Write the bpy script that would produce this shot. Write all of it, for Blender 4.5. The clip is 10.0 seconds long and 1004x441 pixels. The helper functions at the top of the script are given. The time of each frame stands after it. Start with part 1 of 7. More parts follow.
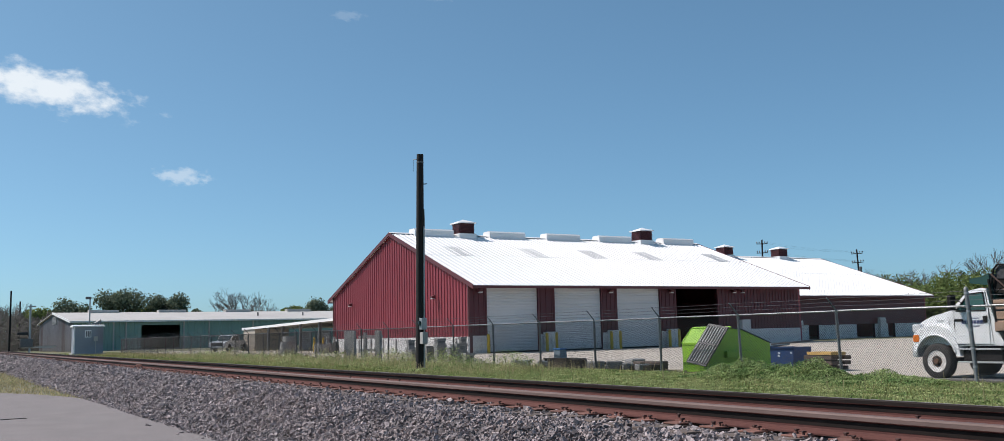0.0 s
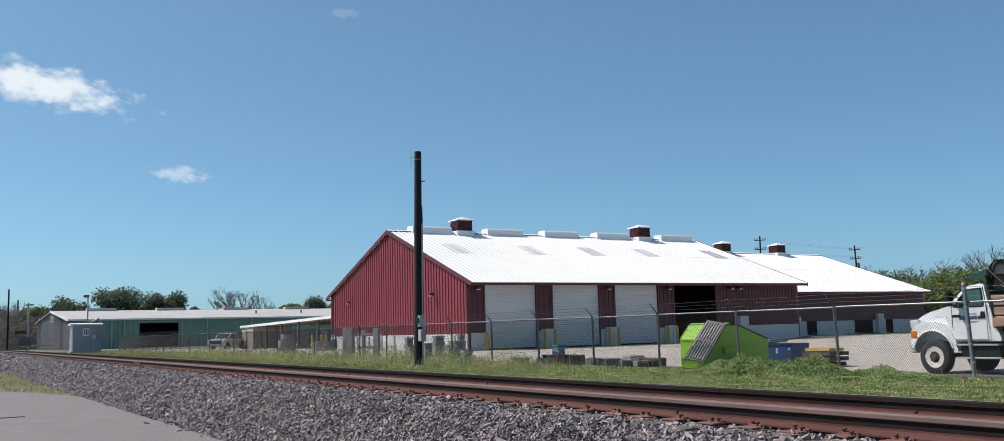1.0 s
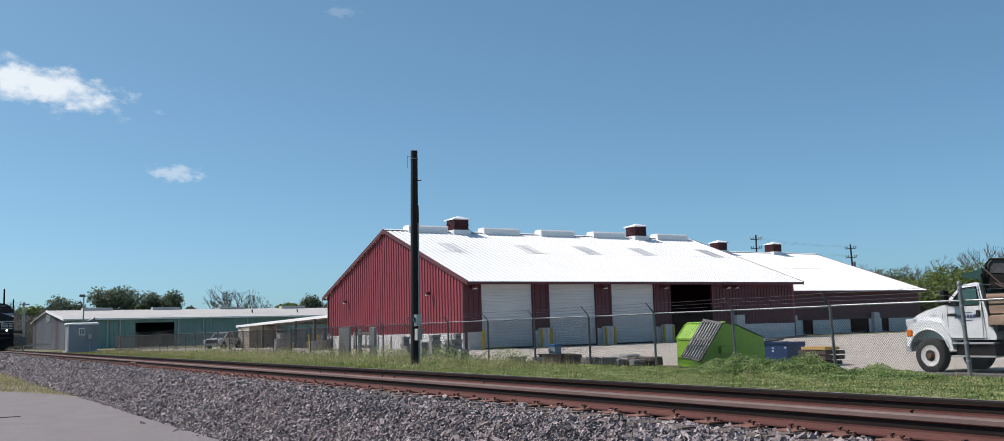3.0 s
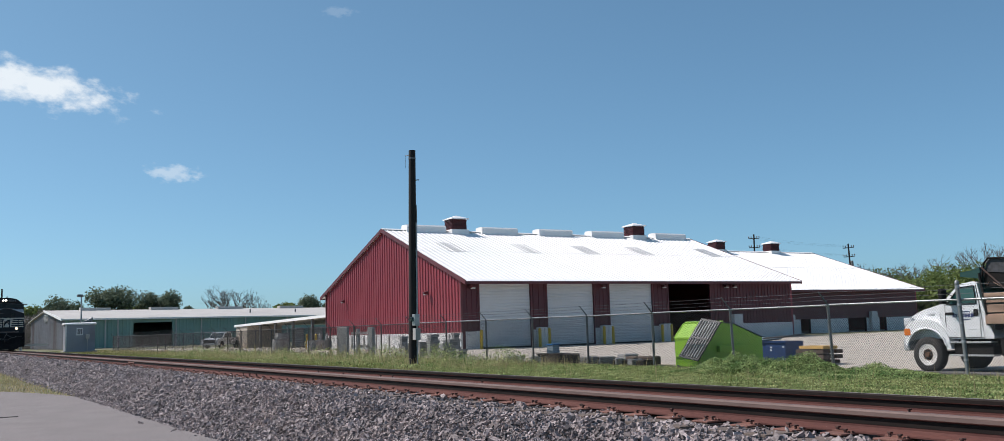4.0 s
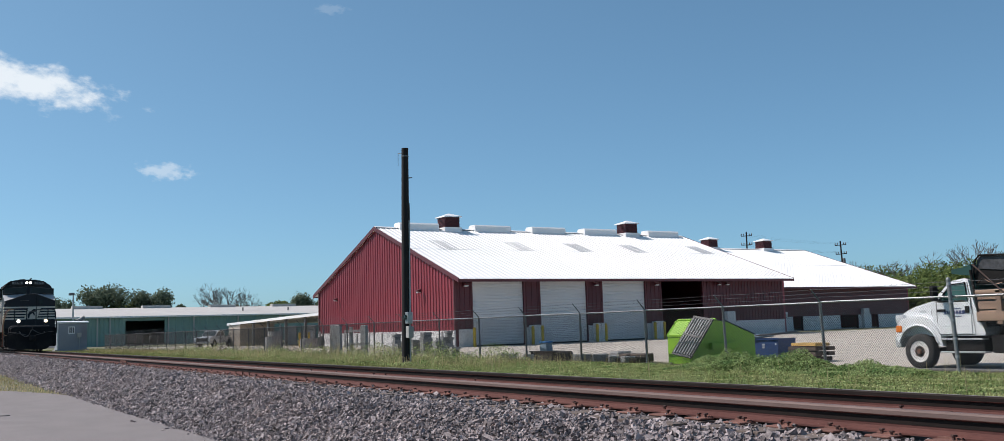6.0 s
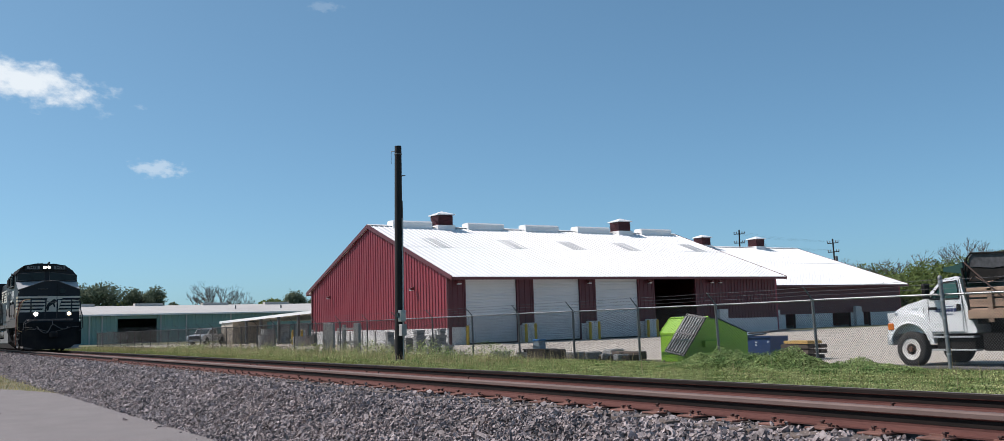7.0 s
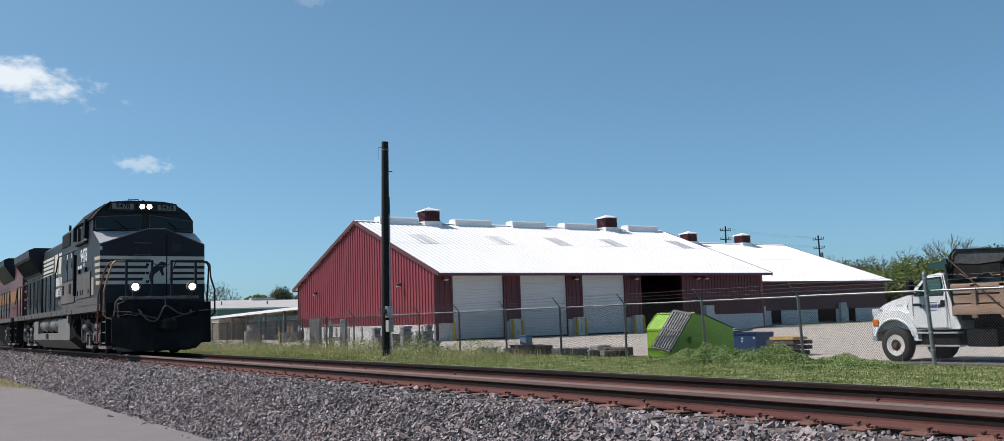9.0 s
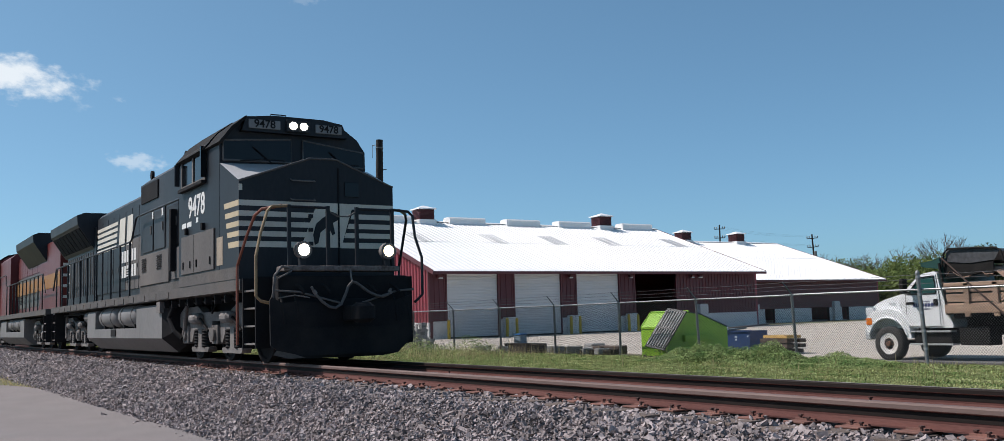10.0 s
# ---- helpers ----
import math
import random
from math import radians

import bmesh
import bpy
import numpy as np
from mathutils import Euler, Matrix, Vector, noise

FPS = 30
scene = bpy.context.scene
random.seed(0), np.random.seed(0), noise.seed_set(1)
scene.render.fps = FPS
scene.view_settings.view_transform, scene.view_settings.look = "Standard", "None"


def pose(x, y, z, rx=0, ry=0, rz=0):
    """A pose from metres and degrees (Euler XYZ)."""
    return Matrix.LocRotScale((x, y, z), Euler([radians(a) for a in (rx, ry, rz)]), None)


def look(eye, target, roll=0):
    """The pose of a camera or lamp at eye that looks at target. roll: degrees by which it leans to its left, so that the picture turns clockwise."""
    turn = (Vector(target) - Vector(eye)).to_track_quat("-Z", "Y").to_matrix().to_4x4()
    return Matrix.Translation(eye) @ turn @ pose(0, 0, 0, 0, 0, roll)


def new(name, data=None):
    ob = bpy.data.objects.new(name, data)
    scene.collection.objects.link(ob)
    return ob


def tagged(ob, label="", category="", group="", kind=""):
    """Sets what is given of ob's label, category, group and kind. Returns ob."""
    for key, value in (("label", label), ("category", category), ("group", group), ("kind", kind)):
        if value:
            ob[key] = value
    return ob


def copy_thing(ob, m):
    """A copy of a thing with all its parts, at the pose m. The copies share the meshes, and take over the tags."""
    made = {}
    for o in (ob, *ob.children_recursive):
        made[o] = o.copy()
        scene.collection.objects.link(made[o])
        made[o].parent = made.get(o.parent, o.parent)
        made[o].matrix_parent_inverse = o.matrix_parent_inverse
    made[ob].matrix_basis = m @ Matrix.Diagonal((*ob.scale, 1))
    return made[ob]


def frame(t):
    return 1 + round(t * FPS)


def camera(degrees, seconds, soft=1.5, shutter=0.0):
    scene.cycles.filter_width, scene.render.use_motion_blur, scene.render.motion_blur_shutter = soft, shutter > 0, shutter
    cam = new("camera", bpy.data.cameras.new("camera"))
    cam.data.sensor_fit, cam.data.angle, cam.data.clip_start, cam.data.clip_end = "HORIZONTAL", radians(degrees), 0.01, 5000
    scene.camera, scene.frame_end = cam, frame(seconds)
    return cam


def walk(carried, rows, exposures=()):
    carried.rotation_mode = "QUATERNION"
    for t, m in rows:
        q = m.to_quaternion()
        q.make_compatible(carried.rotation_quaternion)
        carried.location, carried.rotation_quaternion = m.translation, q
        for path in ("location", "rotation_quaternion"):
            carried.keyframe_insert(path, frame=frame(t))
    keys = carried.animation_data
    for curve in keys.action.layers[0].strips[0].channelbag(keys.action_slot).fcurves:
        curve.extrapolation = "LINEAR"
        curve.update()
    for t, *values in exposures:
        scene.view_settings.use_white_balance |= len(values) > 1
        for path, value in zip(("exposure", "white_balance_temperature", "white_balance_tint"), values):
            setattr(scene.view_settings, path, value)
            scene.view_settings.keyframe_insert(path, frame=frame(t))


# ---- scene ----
# ---- camera ----
EYE = (0.0, -6.834, 0.698)
cam = camera(55.2, 10.0, soft=0.45)
walk(cam, [
    (0.0, pose(*EYE, 96.676, 1.362, 59.161)),
    (0.5, pose(*EYE, 96.569, 1.473, 59.112)),
    (1.0, pose(*EYE, 96.501, 1.525, 59.060)),
    (1.5, pose(*EYE, 96.480, 1.557, 59.007)),
    (2.0, pose(*EYE, 96.473, 1.609, 58.971)),
    (2.5, pose(*EYE, 96.462, 1.594, 58.911)),
    (4.0, pose(*EYE, 96.410, 1.648, 58.737)),
    (4.5, pose(*EYE, 96.385, 1.700, 58.686)),
    (5.0, pose(*EYE, 96.370, 1.697, 58.595)),
    (5.5, pose(*EYE, 96.326, 1.734, 58.484)),
    (7.0, pose(*EYE, 96.129, 1.773, 57.921)),
    (7.5, pose(*EYE, 96.066, 1.790, 57.718)),
    (8.0, pose(*EYE, 96.001, 1.789, 57.549)),
    (8.5, pose(*EYE, 95.937, 1.797, 57.338)),
    (9.0, pose(*EYE, 95.874, 1.774, 57.143)),
    (9.5, pose(*EYE, 95.800, 1.748, 56.956)),
    (10.0, pose(*EYE, 95.761, 1.718, 56.803)),
])

# ---- light ----
SUN_AZ, SUN_EL = radians(221), radians(50)
world = bpy.data.worlds.new("sky")
scene.world = world
world.use_nodes = True
wn = world.node_tree.nodes
sky = wn.new("ShaderNodeTexSky")
sky.sky_type, sky.sun_disc = "NISHITA", False
sky.sun_elevation, sky.sun_rotation = SUN_EL, SUN_AZ
sky.altitude, sky.air_density, sky.dust_density, sky.ozone_density = 0, 0.55, 1.1, 3.0
soft_sky, tint = wn.new("ShaderNodeGamma"), wn.new("ShaderNodeMix")
soft_sky.inputs[1].default_value = 0.76
tint.data_type, tint.blend_type = "RGBA", "MULTIPLY"
tint.inputs[0].default_value, tint.inputs[7].default_value = 1.0, (0.69, 0.99, 1.045, 1)
world.node_tree.links.new(sky.outputs[0], soft_sky.inputs[0])
world.node_tree.links.new(soft_sky.outputs[0], tint.inputs[6])
world.node_tree.links.new(tint.outputs[2], wn["Background"].inputs[0])
wn["Background"].inputs[1].default_value = 0.194
sun_data = bpy.data.lights.new("sun", "SUN")
sun_data.energy, sun_data.angle, sun_data.color = 5.2, radians(0.53), (1.0, 0.905, 0.868)
sun = new("sun", sun_data)
to_sun = Vector((math.sin(SUN_AZ) * math.cos(SUN_EL), math.cos(SUN_AZ) * math.cos(SUN_EL), math.sin(SUN_EL)))
sun.matrix_world = look(to_sun * 50, (0, 0, 0))
scene.view_settings.exposure = 0.0

# ---- mesh tools ----
GZ = -0.65      # yard level; the rail tops are at 0
ROADZ = -0.85


class Shape:
    """Vertices and faces of one mesh."""

    def __init__(self):
        self.v, self.f = [], []

    def add(self, vs, fs):
        n = len(self.v)
        self.v.extend(tuple(p) for p in vs)
        self.f.extend(tuple(i + n for i in f) for f in fs)
        return self

    def box(self, x0, x1, y0, y1, z0, z1, m=None):
        vs = [Vector((x, y, z)) for z in (z0, z1) for y in (y0, y1) for x in (x0, x1)]
        if m is not None:
            vs = [m @ p for p in vs]
        return self.add(vs, [(0, 2, 3, 1), (4, 5, 7, 6), (0, 1, 5, 4), (2, 6, 7, 3), (0, 4, 6, 2), (1, 3, 7, 5)])

    def chamfer(self, x0, x1, y0, y1, z0, z1, b=0.02, m=None):
        """A box with cut edges."""
        bm = bmesh.new()
        bmesh.ops.create_cube(bm, size=1, matrix=Matrix.Translation(((x0 + x1) / 2, (y0 + y1) / 2, (z0 + z1) / 2)) @ Matrix.Diagonal((x1 - x0, y1 - y0, z1 - z0, 1)))
        bmesh.ops.bevel(bm, geom=bm.edges[:], offset=b, segments=2, profile=0.6, affect="EDGES")
        if m is not None:
            bm.transform(m)
        return self.take(bm)

    def take(self, bm):
        bm.verts.index_update()
        self.add([p.co[:] for p in bm.verts], [[p.index for p in f.verts] for f in bm.faces])
        bm.free()
        return self

    def rod(self, a, b, r0, r1=None, n=8, caps=True):
        a, b = Vector(a), Vector(b)
        r1 = r0 if r1 is None else r1
        d = (b - a).normalized()
        u = d.orthogonal().normalized()
        w = d.cross(u)
        vs = []
        for c, r in ((a, r0), (b, r1)):
            for i in range(n):
                t = 2 * math.pi * i / n
                vs.append(c + u * (r * math.cos(t)) + w * (r * math.sin(t)))
        fs = [(i, (i + 1) % n, n + (i + 1) % n, n + i) for i in range(n)]
        if caps:
            fs += [tuple(range(n - 1, -1, -1)), tuple(range(n, 2 * n))]
        return self.add(vs, fs)

    def tube(self, pts, r, n=6):
        """One round tube through the points."""
        pts = [Vector(p) for p in pts]
        vs, fs = [], []
        u = None
        for i, p in enumerate(pts):
            d = (pts[min(i + 1, len(pts) - 1)] - pts[max(i - 1, 0)]).normalized()
            u = d.orthogonal() if u is None else u - d * u.dot(d)
            if u.length < 1e-5:
                u = d.orthogonal()
            u = u.normalized()
            w = d.cross(u)
            for k in range(n):
                g = 2 * math.pi * k / n
                vs.append(p + u * (r * math.cos(g)) + w * (r * math.sin(g)))
        for i in range(len(pts) - 1):
            for k in range(n):
                fs.append((i * n + k, i * n + (k + 1) % n, (i + 1) * n + (k + 1) % n, (i + 1) * n + k))
        fs += [tuple(range(n - 1, -1, -1)), tuple(range(len(vs) - n, len(vs)))]
        return self.add(vs, fs)

    def prism(self, outline, axis, a, b, m=None):
        """An outline of (u, w) pairs pushed along axis x, y or z from a to b; u and w are the other two axes in order."""
        n = len(outline)
        vs = []
        for c in (a, b):
            for u, w in outline:
                p = {"x": (c, u, w), "y": (u, c, w), "z": (u, w, c)}[axis]
                vs.append(Vector(p) if m is None else m @ Vector(p))
        fs = [(i, (i + 1) % n, n + (i + 1) % n, n + i) for i in range(n)] + [tuple(range(n - 1, -1, -1)), tuple(range(n, 2 * n))]
        return self.add(vs, fs)

    def lathe(self, a, b, profile, n=16):
        """Rings of (place along a to b from 0 to 1, radius)."""
        a, b = Vector(a), Vector(b)
        d = (b - a).normalized()
        u = d.orthogonal().normalized()
        w = d.cross(u)
        vs = []
        for t, r in profile:
            c = a.lerp(b, t)
            for i in range(n):
                g = 2 * math.pi * i / n
                vs.append(c + u * (r * math.cos(g)) + w * (r * math.sin(g)))
        fs = []
        for k in range(len(profile) - 1):
            for i in range(n):
                fs.append((k * n + i, k * n + (i + 1) % n, (k + 1) * n + (i + 1) % n, (k + 1) * n + i))
        fs += [tuple(range(n - 1, -1, -1)), tuple(range(len(vs) - n, len(vs)))]
        return self.add(vs, fs)

    def mesh(self, name, material, smooth=False):
        me = bpy.data.meshes.new(name)
        me.from_pydata(self.v, [], self.f)
        bm = bmesh.new()
        bm.from_mesh(me)
        if len(bm.faces) < 60000:
            bmesh.ops.recalc_face_normals(bm, faces=bm.faces)
        bm.to_mesh(me)
        bm.free()
        if smooth:
            me.polygons.foreach_set("use_smooth", [True] * len(me.polygons))
            me.set_sharp_from_angle(angle=radians(35))
        me.materials.append(material)
        return me


def part(name, shape, material, parent=None, label="", smooth=False, m=None):
    """One mesh object, under its thing if one is given."""
    me = shape if isinstance(shape, bpy.types.Mesh) else shape.mesh(name, material, smooth)
    ob = new(name, me)
    if parent is not None:
        ob.parent = parent
    if m is not None:
        ob.matrix_basis = m
    if label:
        tagged(ob, label=label)
    return ob


def thing(name, m, label, category, group="", kind=""):
    ob = new(name)
    ob.empty_display_size = 0.2
    ob.matrix_basis = m
    return tagged(ob, label, category, group, kind)


S = Shape

# ---- materials ----


def material(name, a, b=None, rough=0.6, metal=0.0, scale=6.0, fine=60.0, bump=0.15, mix=0.5, stretch=(1, 1, 1), dirt=None, dirt_amount=0.35, vary=0.0, island=False, spec=0.5):
    """A surface of two tones at two scales, with dirt, relief and a gloss that varies."""
    b = b or tuple(c * 0.8 for c in a)
    ma = bpy.data.materials.new(name)
    ma.use_nodes = True
    nt = ma.node_tree
    no, li = nt.nodes, nt.links
    bs = no["Principled BSDF"]
    tc = no.new("ShaderNodeTexCoord")
    mp = no.new("ShaderNodeMapping")
    mp.inputs["Scale"].default_value = stretch
    li.new(tc.outputs["Object"], mp.inputs[0])
    big, small = no.new("ShaderNodeTexNoise"), no.new("ShaderNodeTexNoise")
    big.inputs["Scale"].default_value, big.inputs["Detail"].default_value = scale, 6
    small.inputs["Scale"].default_value, small.inputs["Detail"].default_value = fine, 4
    li.new(mp.outputs[0], big.inputs[0])
    li.new(mp.outputs[0], small.inputs[0])
    add = no.new("ShaderNodeMix")
    add.data_type = "FLOAT"
    add.inputs[0].default_value = mix
    li.new(big.outputs[0], add.inputs[2])
    li.new(small.outputs[0], add.inputs[3])
    ramp = no.new("ShaderNodeMapRange")
    ramp.inputs[1].default_value, ramp.inputs[2].default_value = 0.34, 0.66
    li.new(add.outputs[0], ramp.inputs[0])
    col = no.new("ShaderNodeMix")
    col.data_type = "RGBA"
    col.inputs[6].default_value, col.inputs[7].default_value = (*a, 1), (*b, 1)
    li.new(ramp.outputs[0], col.inputs[0])
    out = col.outputs[2]
    if dirt:
        dn = no.new("ShaderNodeTexNoise")
        dn.inputs["Scale"].default_value, dn.inputs["Detail"].default_value = scale * 0.37, 8
        li.new(mp.outputs[0], dn.inputs[0])
        dr = no.new("ShaderNodeMapRange")
        dr.inputs[1].default_value, dr.inputs[2].default_value, dr.inputs[4].default_value = 0.5, 0.72, dirt_amount
        li.new(dn.outputs[0], dr.inputs[0])
        dm = no.new("ShaderNodeMix")
        dm.data_type = "RGBA"
        dm.inputs[7].default_value = (*dirt, 1)
        li.new(dr.outputs[0], dm.inputs[0])
        li.new(out, dm.inputs[6])
        out = dm.outputs[2]
    if vary:
        src = no.new("ShaderNodeNewGeometry").outputs["Random Per Island"] if island else no.new("ShaderNodeObjectInfo").outputs["Random"]
        vr = no.new("ShaderNodeMapRange")
        vr.inputs[3].default_value, vr.inputs[4].default_value = 1 - vary, 1 + vary
        li.new(src, vr.inputs[0])
        hs = no.new("ShaderNodeHueSaturation")
        li.new(vr.outputs[0], hs.inputs["Value"])
        li.new(out, hs.inputs["Color"])
        out = hs.outputs[0]
    li.new(out, bs.inputs["Base Color"])
    rr = no.new("ShaderNodeMapRange")
    rr.inputs[3].default_value, rr.inputs[4].default_value = max(0.03, rough - 0.1), min(1, rough + 0.1)
    li.new(add.outputs[0], rr.inputs[0])
    li.new(rr.outputs[0], bs.inputs["Roughness"])
    bs.inputs["Metallic"].default_value = metal
    bs.inputs["Specular IOR Level"].default_value = spec
    if bump:
        bp = no.new("ShaderNodeBump")
        bp.inputs["Strength"].default_value, bp.inputs["Distance"].default_value = bump, 0.02
        li.new(add.outputs[0], bp.inputs["Height"])
        li.new(bp.outputs[0], bs.inputs["Normal"])
    return ma


def leafy(name, a, b, scale=0.4, vary=0.4, through_light=0.4):
    """Thin leaves or blades that let some light through."""
    ma = bpy.data.materials.new(name)
    ma.use_nodes = True
    no, li = ma.node_tree.nodes, ma.node_tree.links
    no.remove(no["Principled BSDF"])
    tc, nz, mix = no.new("ShaderNodeTexCoord"), no.new("ShaderNodeTexNoise"), no.new("ShaderNodeMix")
    nz.inputs["Scale"].default_value, nz.inputs["Detail"].default_value = scale, 5
    li.new(tc.outputs["Object"], nz.inputs[0])
    rg = no.new("ShaderNodeMapRange")
    rg.inputs[1].default_value, rg.inputs[2].default_value = 0.38, 0.62
    li.new(nz.outputs[0], rg.inputs[0])
    mix.data_type = "RGBA"
    mix.inputs[6].default_value, mix.inputs[7].default_value = (*a, 1), (*b, 1)
    li.new(rg.outputs[0], mix.inputs[0])
    geo, vr, hs = no.new("ShaderNodeNewGeometry"), no.new("ShaderNodeMapRange"), no.new("ShaderNodeHueSaturation")
    vr.inputs[3].default_value, vr.inputs[4].default_value = 1 - vary, 1 + vary
    li.new(geo.outputs["Random Per Island"], vr.inputs[0])
    li.new(vr.outputs[0], hs.inputs["Value"])
    li.new(mix.outputs[2], hs.inputs["Color"])
    df, tl, ms = no.new("ShaderNodeBsdfDiffuse"), no.new("ShaderNodeBsdfTranslucent"), no.new("ShaderNodeMixShader")
    ms.inputs[0].default_value = through_light
    li.new(hs.outputs[0], df.inputs[0])
    li.new(hs.outputs[0], tl.inputs[0])
    li.new(df.outputs[0], ms.inputs[1])
    li.new(tl.outputs[0], ms.inputs[2])
    li.new(ms.outputs[0], no["Material Output"].inputs[0])
    return ma


def glow(name, colour, strength):
    ma = bpy.data.materials.new(name)
    ma.use_nodes = True
    bs = ma.node_tree.nodes["Principled BSDF"]
    bs.inputs["Base Color"].default_value = (*colour, 1)
    bs.inputs["Emission Color"].default_value, bs.inputs["Emission Strength"].default_value = (*colour, 1), strength
    return ma


def clear(name, tint, rough=0.03):
    """Dark window glass."""
    ma = bpy.data.materials.new(name)
    ma.use_nodes = True
    bs = ma.node_tree.nodes["Principled BSDF"]
    bs.inputs["Base Color"].default_value = (*tint, 1)
    bs.inputs["Roughness"].default_value = rough
    bs.inputs["Transmission Weight"].default_value = 0.75
    bs.inputs["IOR"].default_value = 1.1
    return ma


M = {}
M["soil"] = material("soil", (0.16, 0.13, 0.085), (0.10, 0.12, 0.045), 0.95, scale=0.35, fine=4, bump=0.4, dirt=(0.08, 0.11, 0.03), dirt_amount=0.7)
M["yard"] = material("yard_concrete", (0.47, 0.42, 0.355), (0.41, 0.365, 0.31), 0.9, scale=0.25, fine=9, bump=0.1, dirt=(0.25, 0.22, 0.19), dirt_amount=0.4)
M["asphalt"] = material("weathered_asphalt", (0.225, 0.198, 0.192), (0.135, 0.12, 0.118), 0.9, scale=1.2, fine=60, bump=0.5, mix=0.75, dirt=(0.17, 0.16, 0.155), dirt_amount=0.4)
M["stone"] = material("ballast_stone", (0.38, 0.325, 0.32), (0.11, 0.091, 0.09), 0.85, scale=3, fine=40, bump=0.3, dirt=(0.27, 0.205, 0.18), dirt_amount=0.4, vary=0.5, island=True)
# Near-black bed: the shade in the gaps between stones is in its colour.
M["gap_shade_bed"] = material("ballast_bed", (0.035, 0.032, 0.031), (0.016, 0.015, 0.015), 0.9, scale=12, fine=45, bump=0.9)
M["rail"] = material("rusty_rail_steel", (0.115, 0.046, 0.038), (0.075, 0.03, 0.026), 0.85, metal=0.0, scale=3, fine=60, bump=0.12, dirt=(0.11, 0.05, 0.04), dirt_amount=0.4, stretch=(0.25, 1, 1), spec=0.25)
# Near-black: the far head's grease, and shadow under the heads put into colour.
M["rail_side"] = material("grease_and_shadow_rail_side", (0.022, 0.015, 0.013), (0.012, 0.009, 0.008), 0.75, scale=3, fine=40, bump=0.1, stretch=(0.2, 1, 1), spec=0.15)
M["rail_head"] = material("worn_rail_head", (0.155, 0.10, 0.086), (0.10, 0.066, 0.057), 0.75, metal=0.0, scale=3, fine=40, bump=0.04, stretch=(0.1, 1, 1))
M["tie"] = material("weathered_tie_wood", (0.17, 0.13, 0.11), (0.085, 0.065, 0.055), 0.9, scale=2, fine=25, bump=0.6, stretch=(3, 0.4, 3), vary=0.25)
M["spike"] = material("dark_rusty_spike", (0.085, 0.04, 0.032), (0.05, 0.026, 0.022), 0.85, scale=6, fine=60, bump=0.2, vary=0.3)
M["plate"] = material("rusty_tie_plate", (0.23, 0.108, 0.082), (0.13, 0.062, 0.05), 0.8, metal=0.15, scale=6, fine=60, bump=0.2, vary=0.2)
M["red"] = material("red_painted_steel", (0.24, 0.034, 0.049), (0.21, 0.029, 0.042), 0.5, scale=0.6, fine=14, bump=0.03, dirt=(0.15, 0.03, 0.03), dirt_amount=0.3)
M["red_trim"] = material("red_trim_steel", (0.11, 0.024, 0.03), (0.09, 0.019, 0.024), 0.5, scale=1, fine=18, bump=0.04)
# The barn red with shade put into the colour, for door sides and cupolas.
M["shade_red"] = material("shade_red_wall", (0.082, 0.012, 0.019), (0.068, 0.010, 0.016), 0.5, scale=0.5, fine=16, bump=0.03)
M["roof"] = material("white_metal_roof", (0.80, 0.80, 0.79), (0.74, 0.74, 0.73), 0.45, scale=0.5, fine=10, bump=0.03, dirt=(0.6, 0.59, 0.57), dirt_amount=0.25)
M["white_wall"] = material("white_masonry", (0.66, 0.66, 0.65), (0.55, 0.55, 0.545), 0.8, scale=1.5, fine=30, bump=0.15, dirt=(0.38, 0.37, 0.35), dirt_amount=0.4)
M["door_white"] = material("white_roller_door", (0.59, 0.595, 0.60), (0.54, 0.545, 0.55), 0.5, scale=0.8, fine=18, bump=0.04, dirt=(0.5, 0.49, 0.46), dirt_amount=0.3)
M["dark"] = material("dark_interior", (0.012, 0.014, 0.013), (0.006, 0.007, 0.007), 0.9, bump=0)
M["pole"] = material("tarred_pole_wood", (0.013, 0.011, 0.011), (0.007, 0.006, 0.0065), 0.85, scale=2, fine=30, bump=0.5, stretch=(4, 4, 0.3))
M["galv"] = material("galvanised_steel", (0.42, 0.43, 0.43), (0.30, 0.31, 0.31), 0.45, metal=0.7, scale=4, fine=40, bump=0.05)
M["fence_dark"] = material("weathered_fence_steel", (0.19, 0.19, 0.19), (0.11, 0.11, 0.115), 0.55, metal=0.6, scale=4, fine=40, bump=0.08)
M["wire"] = material("fence_wire", (0.10, 0.10, 0.105), (0.065, 0.065, 0.07), 0.5, metal=0.6, scale=8, fine=60, bump=0)
M["concrete"] = material("grey_concrete", (0.40, 0.395, 0.38), (0.30, 0.295, 0.285), 0.9, scale=2, fine=35, bump=0.25, dirt=(0.15, 0.15, 0.14), dirt_amount=0.4)
M["yellow"] = material("yellow_paint", (0.62, 0.42, 0.03), (0.5, 0.33, 0.03), 0.5, scale=4, fine=30, bump=0.05)
M["black"] = material("black_paint", (0.012, 0.0125, 0.014), (0.018, 0.018, 0.019), 0.42, scale=1.2, fine=25, bump=0.04, dirt=(0.05, 0.046, 0.042), dirt_amount=0.35)
M["rubber"] = material("tyre_rubber", (0.022, 0.022, 0.022), (0.03, 0.029, 0.028), 0.85, scale=8, fine=60, bump=0.15, dirt=(0.09, 0.08, 0.07), dirt_amount=0.4)
M["glass"] = clear("window_glass", (0.10, 0.16, 0.17))
M["green_wall"] = material("pale_green_steel", (0.21, 0.33, 0.28), (0.18, 0.29, 0.25), 0.5, scale=0.4, fine=12, bump=0.04, dirt=(0.25, 0.3, 0.26), dirt_amount=0.3)
